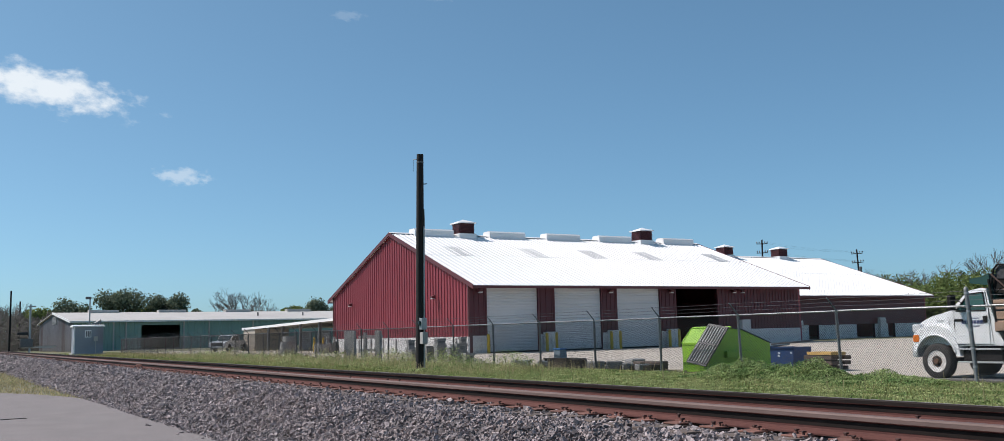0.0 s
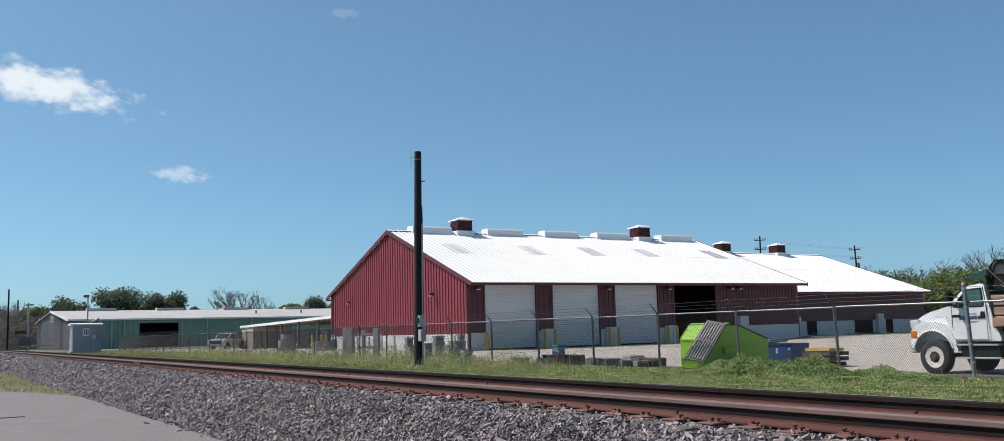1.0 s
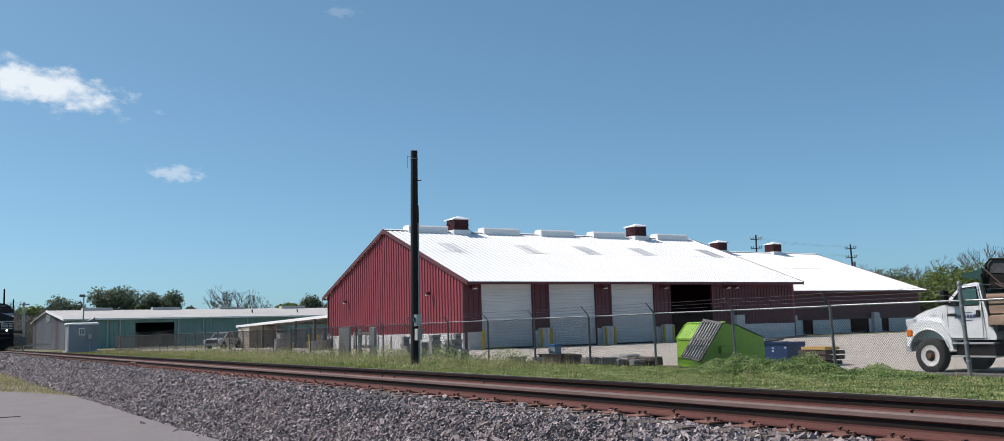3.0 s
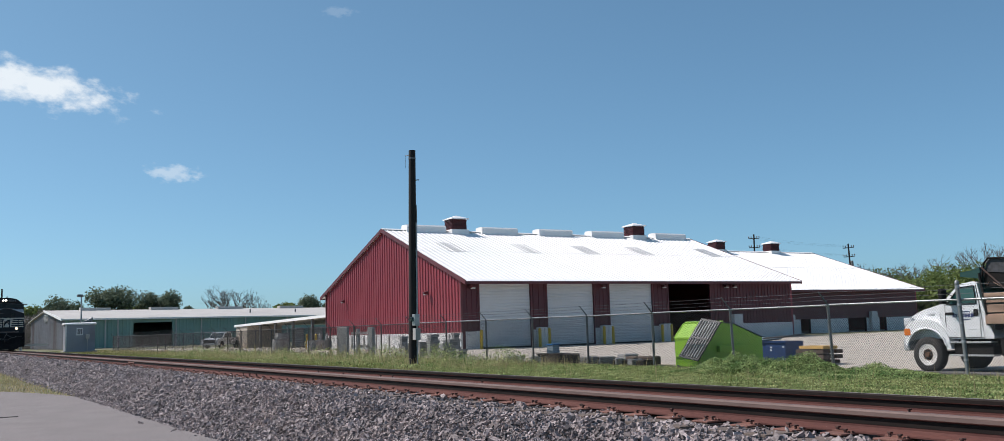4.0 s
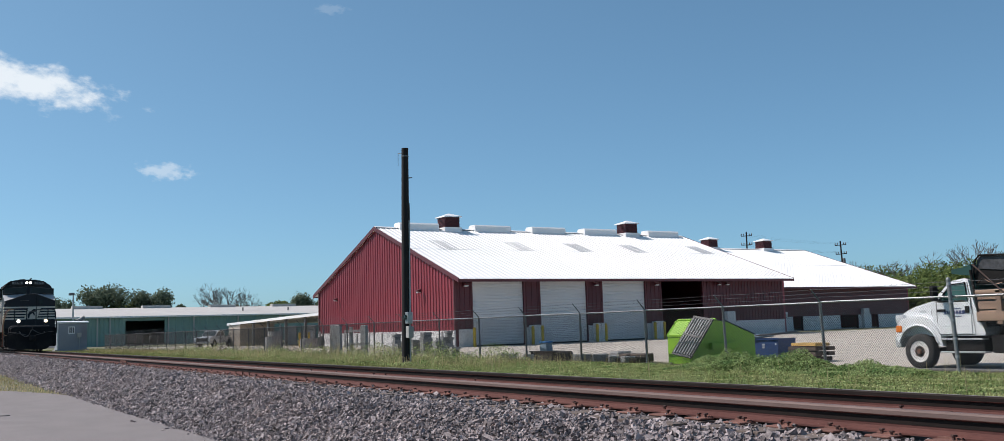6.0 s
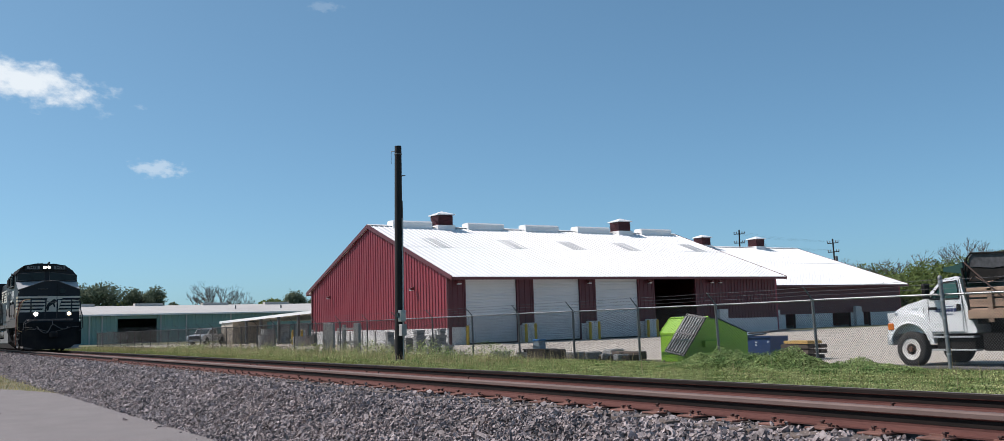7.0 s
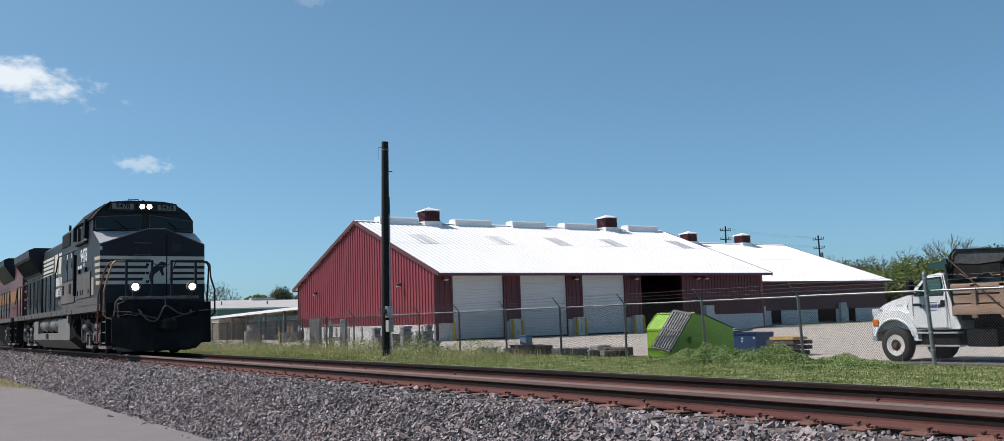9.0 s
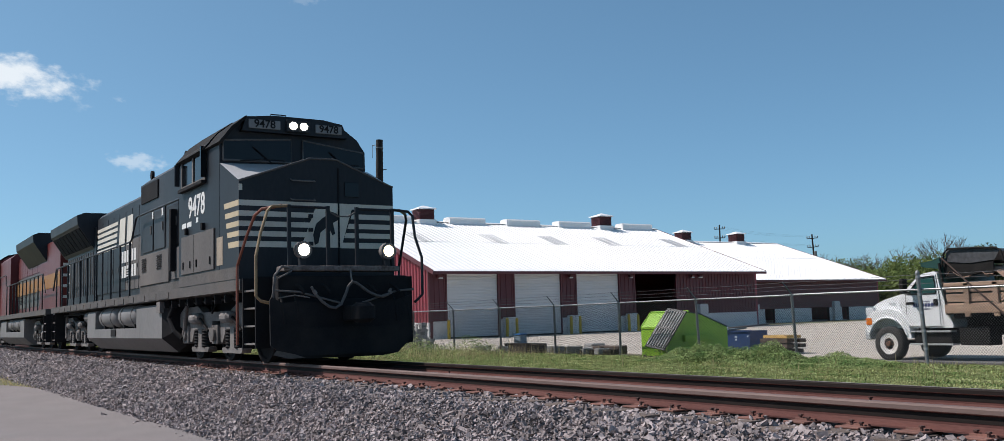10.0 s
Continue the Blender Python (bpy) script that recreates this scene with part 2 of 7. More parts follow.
M["grey_wall"] = material("grey_steel_wall", (0.30, 0.32, 0.36), (0.24, 0.26, 0.29), 0.5, scale=0.6, fine=14, bump=0.05, dirt=(0.16, 0.10, 0.085), dirt_amount=0.6)
M["old_roof"] = material("dull_white_roof", (0.50, 0.475, 0.445), (0.42, 0.40, 0.37), 0.6, scale=0.3, fine=8, bump=0.05, dirt=(0.32, 0.30, 0.28), dirt_amount=0.4)

# ---- ground, road, yard ----


def wavy(x, y, s, a):
    return a * noise.noise((x * s, y * s, 3.1))


def ground_sheet():
    """One sheet to the horizon, finer near the track."""
    xs = [-4000, -1500, -600, -300] + [-220 + 4 * i for i in range(60)] + [30, 80, 300, 1500, 4000]
    ys = [-4000, -1500, -400, -100, -30] + [-14 + 0.8 * i for i in range(40)] + [20, 24, 30, 40, 60, 100, 200, 600, 1500, 4000]
    vs, fs = [], []
    for y in ys:
        for x in xs:
            if y < -2.4:
                z = ROADZ - 0.012 + wavy(x, y, 0.4, 0.01)
            elif y < 4:
                z = -0.8
            else:
                z = GZ - 0.03 + wavy(x, y, 0.5, 0.035)
            vs.append((x, y, z))
    n = len(xs)
    for j in range(len(ys) - 1):
        for i in range(n - 1):
            fs.append((j * n + i, j * n + i + 1, (j + 1) * n + i + 1, (j + 1) * n + i))
    return tagged(part("ground", S().add(vs, fs), M["soil"]), "bare soil and rough grass beside the railway", "ground", kind="structure")


ground_sheet()


def slab(name, outline, z, depth, ma, label, category):
    sh = S().prism(outline, "z", z - depth, z)
    return tagged(part(name, sh, ma), label, category, kind="structure")


# The road bends away from the track; its edge follows a smooth curve.
road_edge = []
for i in range(60):
    x = 20 - i * 1.0
    bend = max(0.0, -27.0 - x)
    road_edge.append((x, -2.86 - 0.035 * bend ** 1.9 + 0.04 * noise.noise((x * 0.9, 0, 0))))
road_edge = [p for p in road_edge if p[1] > -40]
slab("road", road_edge + [(road_edge[-1][0], -60), (20, -60)], ROADZ + 0.02, 0.15, M["asphalt"], "worn pale grey asphalt road beside the ballast", "road")
# A shadow line on the road, added as a thin black strip.
tar = part("shadow_strip", S().chamfer(-22.56, -22.44, -5.9, -4.95, ROADZ + 0.015, ROADZ + 0.03, 0.004), M["pole"])
tagged(tar, "black strip across the road, put there as a shadow", "tar strip", kind="structure")
slab("yard_pavement", [(-13.0 + 40, 13.9), (27, 130), (-57.2, 130), (-57.2, 24.2), (-84, 24.2), (-84, 27), (-128, 27), (-128, 15.5), (-40, 15.0)], GZ, 0.12, M["yard"], "sun-bleached pale concrete yard pavement", "pavement")

M["steel"] = material("polished_rail_steel", (0.36, 0.32, 0.29), (0.28, 0.235, 0.21), 0.5, metal=0.4, scale=3, fine=40, bump=0.02, stretch=(0.1, 1, 1))
M["apron"] = material("grey_asphalt_apron", (0.17, 0.165, 0.165), (0.125, 0.122, 0.122), 0.9, scale=0.8, fine=60, bump=0.15, dirt=(0.25, 0.23, 0.21), dirt_amount=0.4)
slab("asphalt_apron", [(-17.4, 14.05), (27, 14.05), (27, 19.5), (-12.2, 16.6), (-15.2, 14.9)], GZ + 0.006, 0.05, M["apron"], "patched grey asphalt apron inside the fence", "pavement")
# ---- track ----
RAIL = [(-0.076, -0.17), (0.076, -0.17), (0.076, -0.158), (0.02, -0.142), (0.011, -0.125), (0.011, -0.055), (0.036, -0.044), (0.036, -0.012), (0.026, -0.0015), (-0.026, -0.0015), (-0.036, -0.012), (-0.036, -0.044), (-0.011, -0.055), (-0.011, -0.125), (-0.02, -0.142), (-0.076, -0.158)]
HEAD = [(-0.0375, -0.040), (-0.0375, -0.0115), (-0.027, 0.0012), (0.027, 0.0012), (0.0375, -0.0115), (0.0375, -0.040)]


CANT = 0.018    # the road-side rail lies a little higher


def track():
    tr = thing("railway_track", pose(0, 0, 0), "single railway track with rusty rails on wooden ties", "railway track", kind="structure")
    for side in (-0.753, 0.753):
        w = 0.026 if side < 0 else 0.012
        rail = part("rail", S().prism(RAIL, "x", -400, 40), M["rail"], tr, "rusty brown steel rail", m=pose(0, side, CANT if side < 0 else 0))
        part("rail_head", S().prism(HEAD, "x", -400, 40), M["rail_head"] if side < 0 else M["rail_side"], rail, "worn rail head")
        # Strip on the web that paints in the shadow cast by the head.
        part("head_shadow_strip", S().box(-400, 40, -0.0135, 0.0135, -0.105, -0.05), M["rail_side"], rail, "black strip for the shadow under the rail head")
        part("running_surface", S().prism([(-w, 0.0), (-w, 0.0022), (w, 0.0022), (w, 0.0)], "x", -400, 40), M["rail_head"] if side < 0 else M["steel"], rail, "polished running surface")
    return tr


track_ob = track()


def ballast():
    """Stone bed: flat between and beside the ties, sloping down to both sides."""
    prof = [(-3.3, -0.93), (-2.75, -0.83), (-2.2, -0.52), (-1.75, -0.275), (-1.5, -0.226), (-1.2, -0.222), (-0.98, -0.228), (-0.85, -0.24), (0, -0.25), (1.5, -0.26), (1.9, -0.3), (2.6, -0.6), (3.4, -0.75)]
    ys = [-3.3 + 0.14 * i for i in range(49)]
    xs = [-400, -300, -220, -160] + [-120 + 0.5 * i for i in range(265)] + [40]
    vs, fs = [], []
    for y in ys:
        z = np.interp(y, [p[0] for p in prof], [p[1] for p in prof])
        for x in xs:
            vs.append((x, y, z + 0.03 * noise.noise((x * 2.3, y * 2.3, 0)) - 0.02))
    n = len(xs)
    for j in range(len(ys) - 1):
        for i in range(n - 1):
            fs.append((j * n + i, j * n + i + 1, (j + 1) * n + i + 1, (j + 1) * n + i))
    tagged(part("ballast_bed", S().add(vs, fs), M["gap_shade_bed"]), "bed under the ballast, coloured near-black for the shade between stones", "ballast", kind="structure")
    return prof


BALLAST = ballast()

# ---- barns ----
M["skylight"] = material("greyed_skylight", (0.46, 0.47, 0.48), (0.40, 0.41, 0.42), 0.5, scale=2, fine=20, bump=0.05)


def ribbed(x0, x1, z0f, z1f, step=0.52, depth=0.045):
    """Upright ribbed sheet in the xz plane, facing -y; z0f and z1f give the edges at x."""
    sh = S()
    n = max(1, round((x1 - x0) / step))
    w = (x1 - x0) / n
    for i in range(n):
        a = x0 + i * w
        cut = [(a, 0), (a + w * 0.62, 0), (a + w * 0.7, -depth), (a + w * 0.92, -depth), (a + w, 0)]
        for (p, d), (q, e) in zip(cut, cut[1:]):
            sh.add([(p, d, z0f(p)), (q, e, z0f(q)), (q, e, z1f(q)), (p, d, z1f(p))], [(0, 1, 2, 3)])
    return sh


def roof_sheet(y0, y1, run, z_top, z_low, step=0.45, depth=0.035):
    """One slope of ribbed roofing from the ridge (u = 0) down to u = run, ribs down the slope, facing +u."""
    sh = S()
    n = round((y1 - y0) / step)
    w = (y1 - y0) / n
    for i in range(n):
        a = y0 + i * w
        cut = [(a, 0), (a + w * 0.7, 0), (a + w * 0.76, depth), (a + w * 0.92, depth), (a + w, 0)]
        for (p, d), (q, e) in zip(cut, cut[1:]):
            sh.add([(0, p, z_top + d), (run, p, z_low + d), (run, q, z_low + e), (0, q, z_top + e)], [(0, 1, 2, 3)])
    sh.prism([(0, z_top - 0.01), (run, z_low - 0.01), (run, z_low - 0.12), (0, z_top - 0.12)], "y", y0, y1)
    return sh


def cupola(parent, y, z, w=1.5):
    cu = part("cupola", S().box(-w / 2 + .1, w / 2 - .1, y - w / 2 + .1, y + w / 2 - .1, z - 0.6, z + 1.0), M["shade_red"], parent, "red louvred roof cupola")
    part("curb", S().box(-w / 2 - .05, w / 2 + .05, y - w / 2 - .05, y + w / 2 + .05, z - 0.5, z + 0.12), M["roof"], cu, "white metal curb")
    for k in range(8):
        zz = z + 0.2 + 0.1 * k
        sl = S()
        for sx in (-1, 1):
            sl.prism([(0, zz), (sx * 0.09, zz - 0.03), (sx * 0.09, zz - 0.015), (0, zz + 0.015)], "y", y - w / 2 + .1, y + w / 2 - .1, Matrix.Translation((sx * (w / 2 - .1), 0, 0)))
        sl.box(-w / 2 + .1, w / 2 - .1, y - w / 2 + 0.02, y - w / 2 + .1, zz - 0.02, zz + 0.01)
        part("louvre", sl, M["red_trim"], cu)
    e = w / 2 + 0.06
    z = z - 0.08
    vs = [(-e, y - e, z + 1.05), (e, y - e, z + 1.05), (e, y + e, z + 1.05), (-e, y + e, z + 1.05), (-e, y - e, z + 1.13), (e, y - e, z + 1.13), (e, y + e, z + 1.13), (-e, y + e, z + 1.13), (0, y, z + 1.42)]
    part("cap", S().add(vs, [(3, 2, 1, 0), (0, 1, 5, 4), (1, 2, 6, 5), (2, 3, 7, 6), (3, 0, 4, 7), (4, 5, 8), (5, 6, 8), (6, 7, 8), (7, 4, 8)]), M["roof"], cu, "white pyramid cap")


def ridge_vent(parent, y0, y1, z):
    prof = [(-0.55, z - 0.25), (0.55, z - 0.25), (0.55, z + 0.3), (0.42, z + 0.42), (-0.42, z + 0.42), (-0.55, z + 0.3)]
    part("ridge_vent", S().prism(prof, "y", y0, y1), M["roof"], parent, "white ridge ventilator")


def barn(name, rx, half, y0, y1, z_eave, z_ridge, label, doors, cupolas, vents, over=0.95, base_h=0.55, panels=()):
    """A gabled shed with its ridge along y; origin on the ridge line at yard level."""
    b = thing(name, pose(rx, 0, 0), label, "barn")
    slope = (z_ridge - z_eave) / (half + over)

    def top(x):
        return z_ridge - slope * abs(x) - 0.12

    front = part("gable_wall", ribbed(-half, half, lambda x: 0.5, top, 0.44, 0.06), M["red"], b, "ribbed red steel gable wall", m=pose(0, y0, 0))
    part("corner_trim", S().box(half - 0.12, half + 0.03, -0.09, 0.05, 0.5, top(half)), M["red_trim"], front)
    part("corner_trim", S().box(-half - 0.03, -half + 0.12, -0.09, 0.05, 0.5, top(half)), M["red_trim"], front)
    part("backing", S().prism([(-half, GZ), (half, GZ), (half, top(half)), (0, top(0)), (-half, top(half))], "y", 0.01, 0.2), M["shade_red"], front)
    base = part("base_wall", S().box(-half, half, -0.12, 0.01, GZ - 0.1, 0.5), M["white_wall"], front, "white masonry base")
    for k in range(int(2 * half / 2.45)):
        xk = -half + 1.3 + 2.45 * k
        part("base_post", S().box(xk - 0.1, xk + 0.1, -0.2, -0.12, GZ, 0.42), M["concrete"], base)
    part("gable_wall", S().prism([(-half, GZ), (half, GZ), (half, top(half)), (0, top(0)), (-half, top(half))], "y", -0.2, 0), M["red"], b, m=pose(0, y1, 0))
    part("side_wall", S().box(-half, -half + 0.2, y0 + 0.21, y1 - 0.21, GZ, top(half)), M["red"], b)
    # the door side, built of piers between the openings, its red darkened for shade
    cuts = [y0 + 0.21] + [v for d in doors for v in d[:2]] + [y1 - 0.21]
    h = doors[0][2] if doors else 0
    for a, c in zip(cuts[0::2], cuts[1::2]):
        part("pier", S().box(half - 0.2, half, a, c, GZ, h), M["shade_red"], b)
        part("pier_base", S().box(half, half + 0.07, a + 0.02, c - 0.02, GZ - 0.05, base_h), M["white_wall"], b)
        n = max(1, int((c - a) / 0.35))
        for k in range(n):
            yk = a + (k + 0.5) * (c - a) / n
            part("rib", S().prism([(half, yk - 0.05), (half + 0.04, yk - 0.03), (half + 0.04, yk + 0.03), (half, yk + 0.05)], "z", base_h + 0.01, h), M["shade_red"], b)
    part("header", S().box(half - 0.2, half, y0 + 0.21, y1 - 0.21, h, top(half)), M["shade_red"], b)
    part("header_trim", S().box(half, half + 0.06, y0 + 0.21, y1 - 0.21, h + 0.02, h + 0.14), M["red_trim"], b)
    for d in doors:
        if d[3]:
            dr = part("roller_door", S().box(half - 0.17, half - 0.13, d[0], d[1], GZ, h), M["door_white"], b, "closed white roller door")
            for k in range(22):
                z = GZ + 0.1 + k * (h - GZ - 0.1) / 22
                part("slat", S().prism([(half - 0.13, z), (half - 0.105, z + 0.03), (half - 0.105, z + 0.15), (half - 0.13, z + 0.18)], "y", d[0] + .03, d[1] - .03), M["door_white"], dr)
            part("bottom_bar", S().box(half - 0.13, half - 0.08, d[0], d[1], GZ, GZ + 0.1), M["dark"], dr)
        for yy in (d[0] - 0.1, d[1]):
            part("jamb", S().box(half, half + 0.05, yy, yy + 0.1, GZ, h), M["red_trim"], b)
    for sx in (-1, 1):
        r = part("roof", roof_sheet(y0 - 0.18, y1 + 0.18, half + over, 0, z_eave - z_ridge), M["roof"], b, "bright white ribbed metal roof", m=pose(0, 0, z_ridge) if sx > 0 else pose(0, y0 + y1, z_ridge, 0, 0, 180))
        run = half + over
        part("fascia", S().box(run - 0.02, run + 0.03, y0 - 0.18, y1 + 0.18, z_eave - z_ridge - 0.2, z_eave - z_ridge - 0.02), M["red_trim"], r)
        for yy in (y0 - 0.24, y1 + 0.18):
            part("rake_trim", S().prism([(0, 0.06), (run, z_eave - z_ridge + 0.06), (run, z_eave - z_ridge - 0.24), (0, -0.24)], "y", yy, yy + 0.06), M["red_trim"], r)
    lap = 0.46 * (half + over)
    part("lap_seam", S().prism([(lap, -slope * lap + 0.037), (lap + 0.05, -slope * (lap + 0.05) + 0.037), (lap + 0.05, -slope * (lap + 0.05) + 0.052), (lap, -slope * lap + 0.052)], "y", y0 - 0.18, y1 + 0.18, Matrix.Translation((0, 0, z_ridge))), M["roof"], b, "faint lap joint of the roof sheets")
    part("ridge_cap", S().prism([(-0.3, z_ridge - 0.02), (0, z_ridge + 0.09), (0.3, z_ridge - 0.02)], "y", y0 - 0.18, y1 + 0.18), M["roof"], b)
    part("floor_slab", S().box(-half + 0.2, half - 0.2, y0 + 0.21, y1 - 0.21, GZ - 0.1, GZ + 0.02), M["concrete"], b)
    for y in panels:
        run = 2.5
        for k in range(5):
            ya = y + k * 0.3
            part("skylight_strip", S().prism([(3.8, -slope * 3.8 + 0.03), (3.8 + run, -slope * (3.8 + run) + 0.03), (3.8 + run, -slope * (3.8 + run) + 0.06), (3.8, -slope * 3.8 + 0.06)], "y", ya, ya + 0.10, Matrix.Translation((0, 0, z_ridge))), M["skylight"], b, "greyed translucent roof strip")
    for y in cupolas:
        cupola(b, y, z_ridge)
    for a, c in vents:
        ridge_vent(b, a, c, z_ridge)
    return b


DOORS = [(25.85, 30.0, 3.82, True), (31.4, 35.5, 3.82, True), (36.95, 41.05, 3.82, True), (42.65, 46.95, 3.82, False)]
barn_a = barn("red_barn", -69.2, 12.5, 24.5, 56.3, 3.9, 8.72, "long red steel barn with white ribbed roof", DOORS, (31.0, 49.8),
              [(26.3, 29.8), (33.2, 36.7), (38.9, 42.4), (44.5, 48.1), (51.9, 55.6)], panels=(27.1, 33.9, 39.7, 45.5, 53.3))
barn_b = barn("red_barn", -80.0, 14.0, 60.0, 86.0, 3.6, 8.7, "red steel barn with white roof behind the larger one", [(67.6, 69.0, 0.74, False), (74.6, 77.4, 0.74, False), (79.5, 80.6, 0.74, False)], (70.5, 79.2), [], base_h=0.72)
for b, x, y, z in ((barn_a, 12.55, 49.6, 1.3), (barn_b, 14.1, 78.3, 1.35), (barn_b, 14.1, 66.0, 1.2)):
    part("white_column", S().chamfer(x, x + 0.35, y - 0.45, y + 0.45, GZ, z, 0.02), M["white_wall"], b, "white masonry column")

# ---- fence ----
FY, FTOP = 12.85, 1.06
M["fence_mid"] = material("sunlit_fence_post", (0.25, 0.26, 0.26), (0.17, 0.175, 0.175), 0.5, metal=0.5, scale=4, fine=40, bump=0.06)


def fence():
    fe = thing("chain_link_fence", pose(0, 0, 0), "grey chain-link fence with angled arms and barbed wire", "fence")
    xs = [-13.07 + 3.43 * 4 - 3.43 * i for i in range(36)]
    post = S().rod((0, 0, GZ - 0.3), (0, 0, FTOP), 0.038, n=10).mesh("post", M["fence_dark"], True)
    # Lighter copy of the post: sun on the right-hand posts put into its colour.
    sunlit_post = S().rod((0, 0, GZ - 0.3), (0, 0, FTOP), 0.038, n=10).mesh("post", M["fence_mid"], True)
    arm = S().rod((0, 0, FTOP), (0, -0.3, FTOP + 0.32), 0.022, 0.016, 6).mesh("arm", M["fence_dark"])
    rnd = random.Random(5)
    for i, x in enumerate(xs):
        lean = 2.2 if x > -20 else rnd.uniform(-0.4, 0.6)
        if abs(x + 13.07) < 0.1:
            continue
        p = part("post", sunlit_post if x > -25 else post, None, fe, m=pose(x, FY, 0, 0, -lean, 0))
        part("arm", arm, None, p)
    big = part("end_post", S().rod((0, 0, GZ - 0.3), (0, 0, 1.40), 0.046, n=14).lathe((0, 0, 1.40), (0, 0, 1.47), [(0, 0.053), (0.5, 0.047), (1, 0.02)], 14), M["fence_mid"], fe, "thick leaning terminal post with a cap", smooth=True, m=pose(-12.86, FY - 0.06, 0, 0, -2.6, 0))
    for z in (-0.3, 0.1, 0.5, 0.9, 1.3):
        part("clamp", S().lathe((0, 0, z), (0, 0, z + 0.05), [(0, 0.053), (1, 0.053)], 12), M["galv"], big)
    # one mesh panel for a bay: two families of slanted wires
    w, h, d = 3.43, FTOP - GZ - 0.02, 0.062

    def panel(step, r):
        sh = S()
        k = -int(h / step) - 1
        while k * step < w:
            for s in (1, -1):
                a, b = k * step, k * step + h * 0.86
                za, zb = 0.0, h
                if a < 0:
                    za, a = -a / 0.86, 0.0
                if b > w:
                    zb, b = za + (w - a) / 0.86, w
                if zb - za > 0.02 and b > a:
                    u0, u1 = (a, b) if s > 0 else (w - a, w - b)
                    sh.rod((-u0, 0.004 * s, GZ + 0.02 + za), (-u1, 0.004 * s, GZ + 0.02 + zb), r, n=3, caps=False)
            k += 1
        return sh.mesh("mesh_panel", M["wire"])

    fine, mid, coarse = panel(d, 0.0036), panel(0.09, 0.0052), panel(0.16, 0.006)
    for x in xs[:-1]:
        part("mesh_panel", fine if x > -34 else mid if x > -70 else coarse, None, fe, m=pose(x, FY - 0.045, 0))
    for a, b in zip(xs, xs[1:]):
        part("top_rail", S().tube([(a, FY, FTOP - 0.02), (b, FY, FTOP - 0.02 + rnd.uniform(-0.012, 0.012))], 0.024, 8), M["galv"] if a > -40 else M["fence_dark"], fe)
    for k in range(3):
        t = 0.35 + 0.3 * k
        pts = []
        for i in range(len(xs) * 3):
            x = xs[0] - i * 3.43 / 3
            pts.append((x, FY - 0.3 * t, FTOP + 0.32 * t + (0 if i % 3 == 0 else -0.015)))
        wi = S()
        for a, b in zip(pts[:-3], pts[1:]):
            wi.rod(a, b, 0.0035, n=3, caps=False)
        for i in range(0, 260):
            x = xs[0] - i * 0.16
            wi.rod((x - 0.02, FY - 0.3 * t - 0.02, FTOP + 0.32 * t - 0.02), (x + 0.02, FY - 0.3 * t + 0.02, FTOP + 0.32 * t + 0.02), 0.003, n=3, caps=False)
        part("barbed_wire", wi, M["wire"], fe)


fence()

# ---- wooden pole ----


def wooden_pole():
    po = thing("utility_pole", pose(-34.15, 9.8, GZ, -0.4, 0.9, 0), "bare black tarred wooden pole with conduit and meter boxes", "utility pole")
    part("shaft", S().lathe((0, 0, -0.3), (0, 0, 8.5), [(0, 0.175), (0.3, 0.165), (0.7, 0.15), (1, 0.135)], 18), M["pole"], po, smooth=True)
    part("conduit", S().tube([(0.12, 0.14, 0), (0.11, 0.13, 5.9), (0.10, 0.12, 6.3)], 0.022, 8), M["fence_dark"], po, "dark conduit clipped to the pole")
    part("conduit", S().tube([(0.17, 0.1, 0), (0.16, 0.09, 5.6)], 0.03, 8), M["galv"], po)
    bx = part("meter_box", S().chamfer(0.02, 0.36, -0.1, 0.12, 1.55, 2.0, 0.02), M["galv"], po, "grey electric meter box")
    part("dial", S().lathe((0.2, -0.1, 1.8), (0.2, -0.18, 1.8), [(0, 0.1), (0.8, 0.1), (1, 0.07)], 16), M["glass"], bx)
    part("switch_box", S().chamfer(0.02, 0.4, -0.08, 0.14, 1.0, 1.45, 0.02), M["concrete"], po, "weathered grey switch box")
    part("band", S().lathe((0, 0, 8.15), (0, 0, 8.2), [(0, 0.148), (1, 0.148)], 16), M["fence_dark"], po)
    part("bolt", S().rod((-0.1, -0.1, 8.3), (-0.22, -0.2, 8.3), 0.015), M["fence_dark"], po)
    part("stub_wire", S().tube([(-0.2, -0.2, 8.3), (-0.21, -0.2, 7.8)], 0.008, 4), M["fence_dark"], po)
    part("bolt", S().rod((0.1, 0.1, 7.3), (0.22, 0.2, 7.3), 0.02), M["fence_dark"], po)


wooden_pole()

# ---- things in the yard ----
# Darker copy of the concrete: shade on the vault boxes is in the colour.
M["vault"] = material("shaded_dark_concrete", (0.30, 0.30, 0.295), (0.20, 0.20, 0.197), 0.9, scale=2, fine=35, bump=0.25, dirt=(0.1, 0.1, 0.095), dirt_amount=0.5)
M["lime"] = material("lime_green_paint", (0.27, 0.50, 0.035), (0.23, 0.44, 0.03), 0.45, scale=1.5, fine=25, bump=0.05, dirt=(0.16, 0.28, 0.03), dirt_amount=0.35)
M["plastic_black"] = material("faded_black_plastic", (0.045, 0.045, 0.047), (0.03, 0.03, 0.032), 0.5, scale=3, fine=30, bump=0.06, dirt=(0.12, 0.115, 0.11), dirt_amount=0.4)
M["plastic_grey"] = material("grey_plastic_slat", (0.30, 0.30, 0.30), (0.22, 0.22, 0.22), 0.55, scale=3, fine=30, bump=0.06)
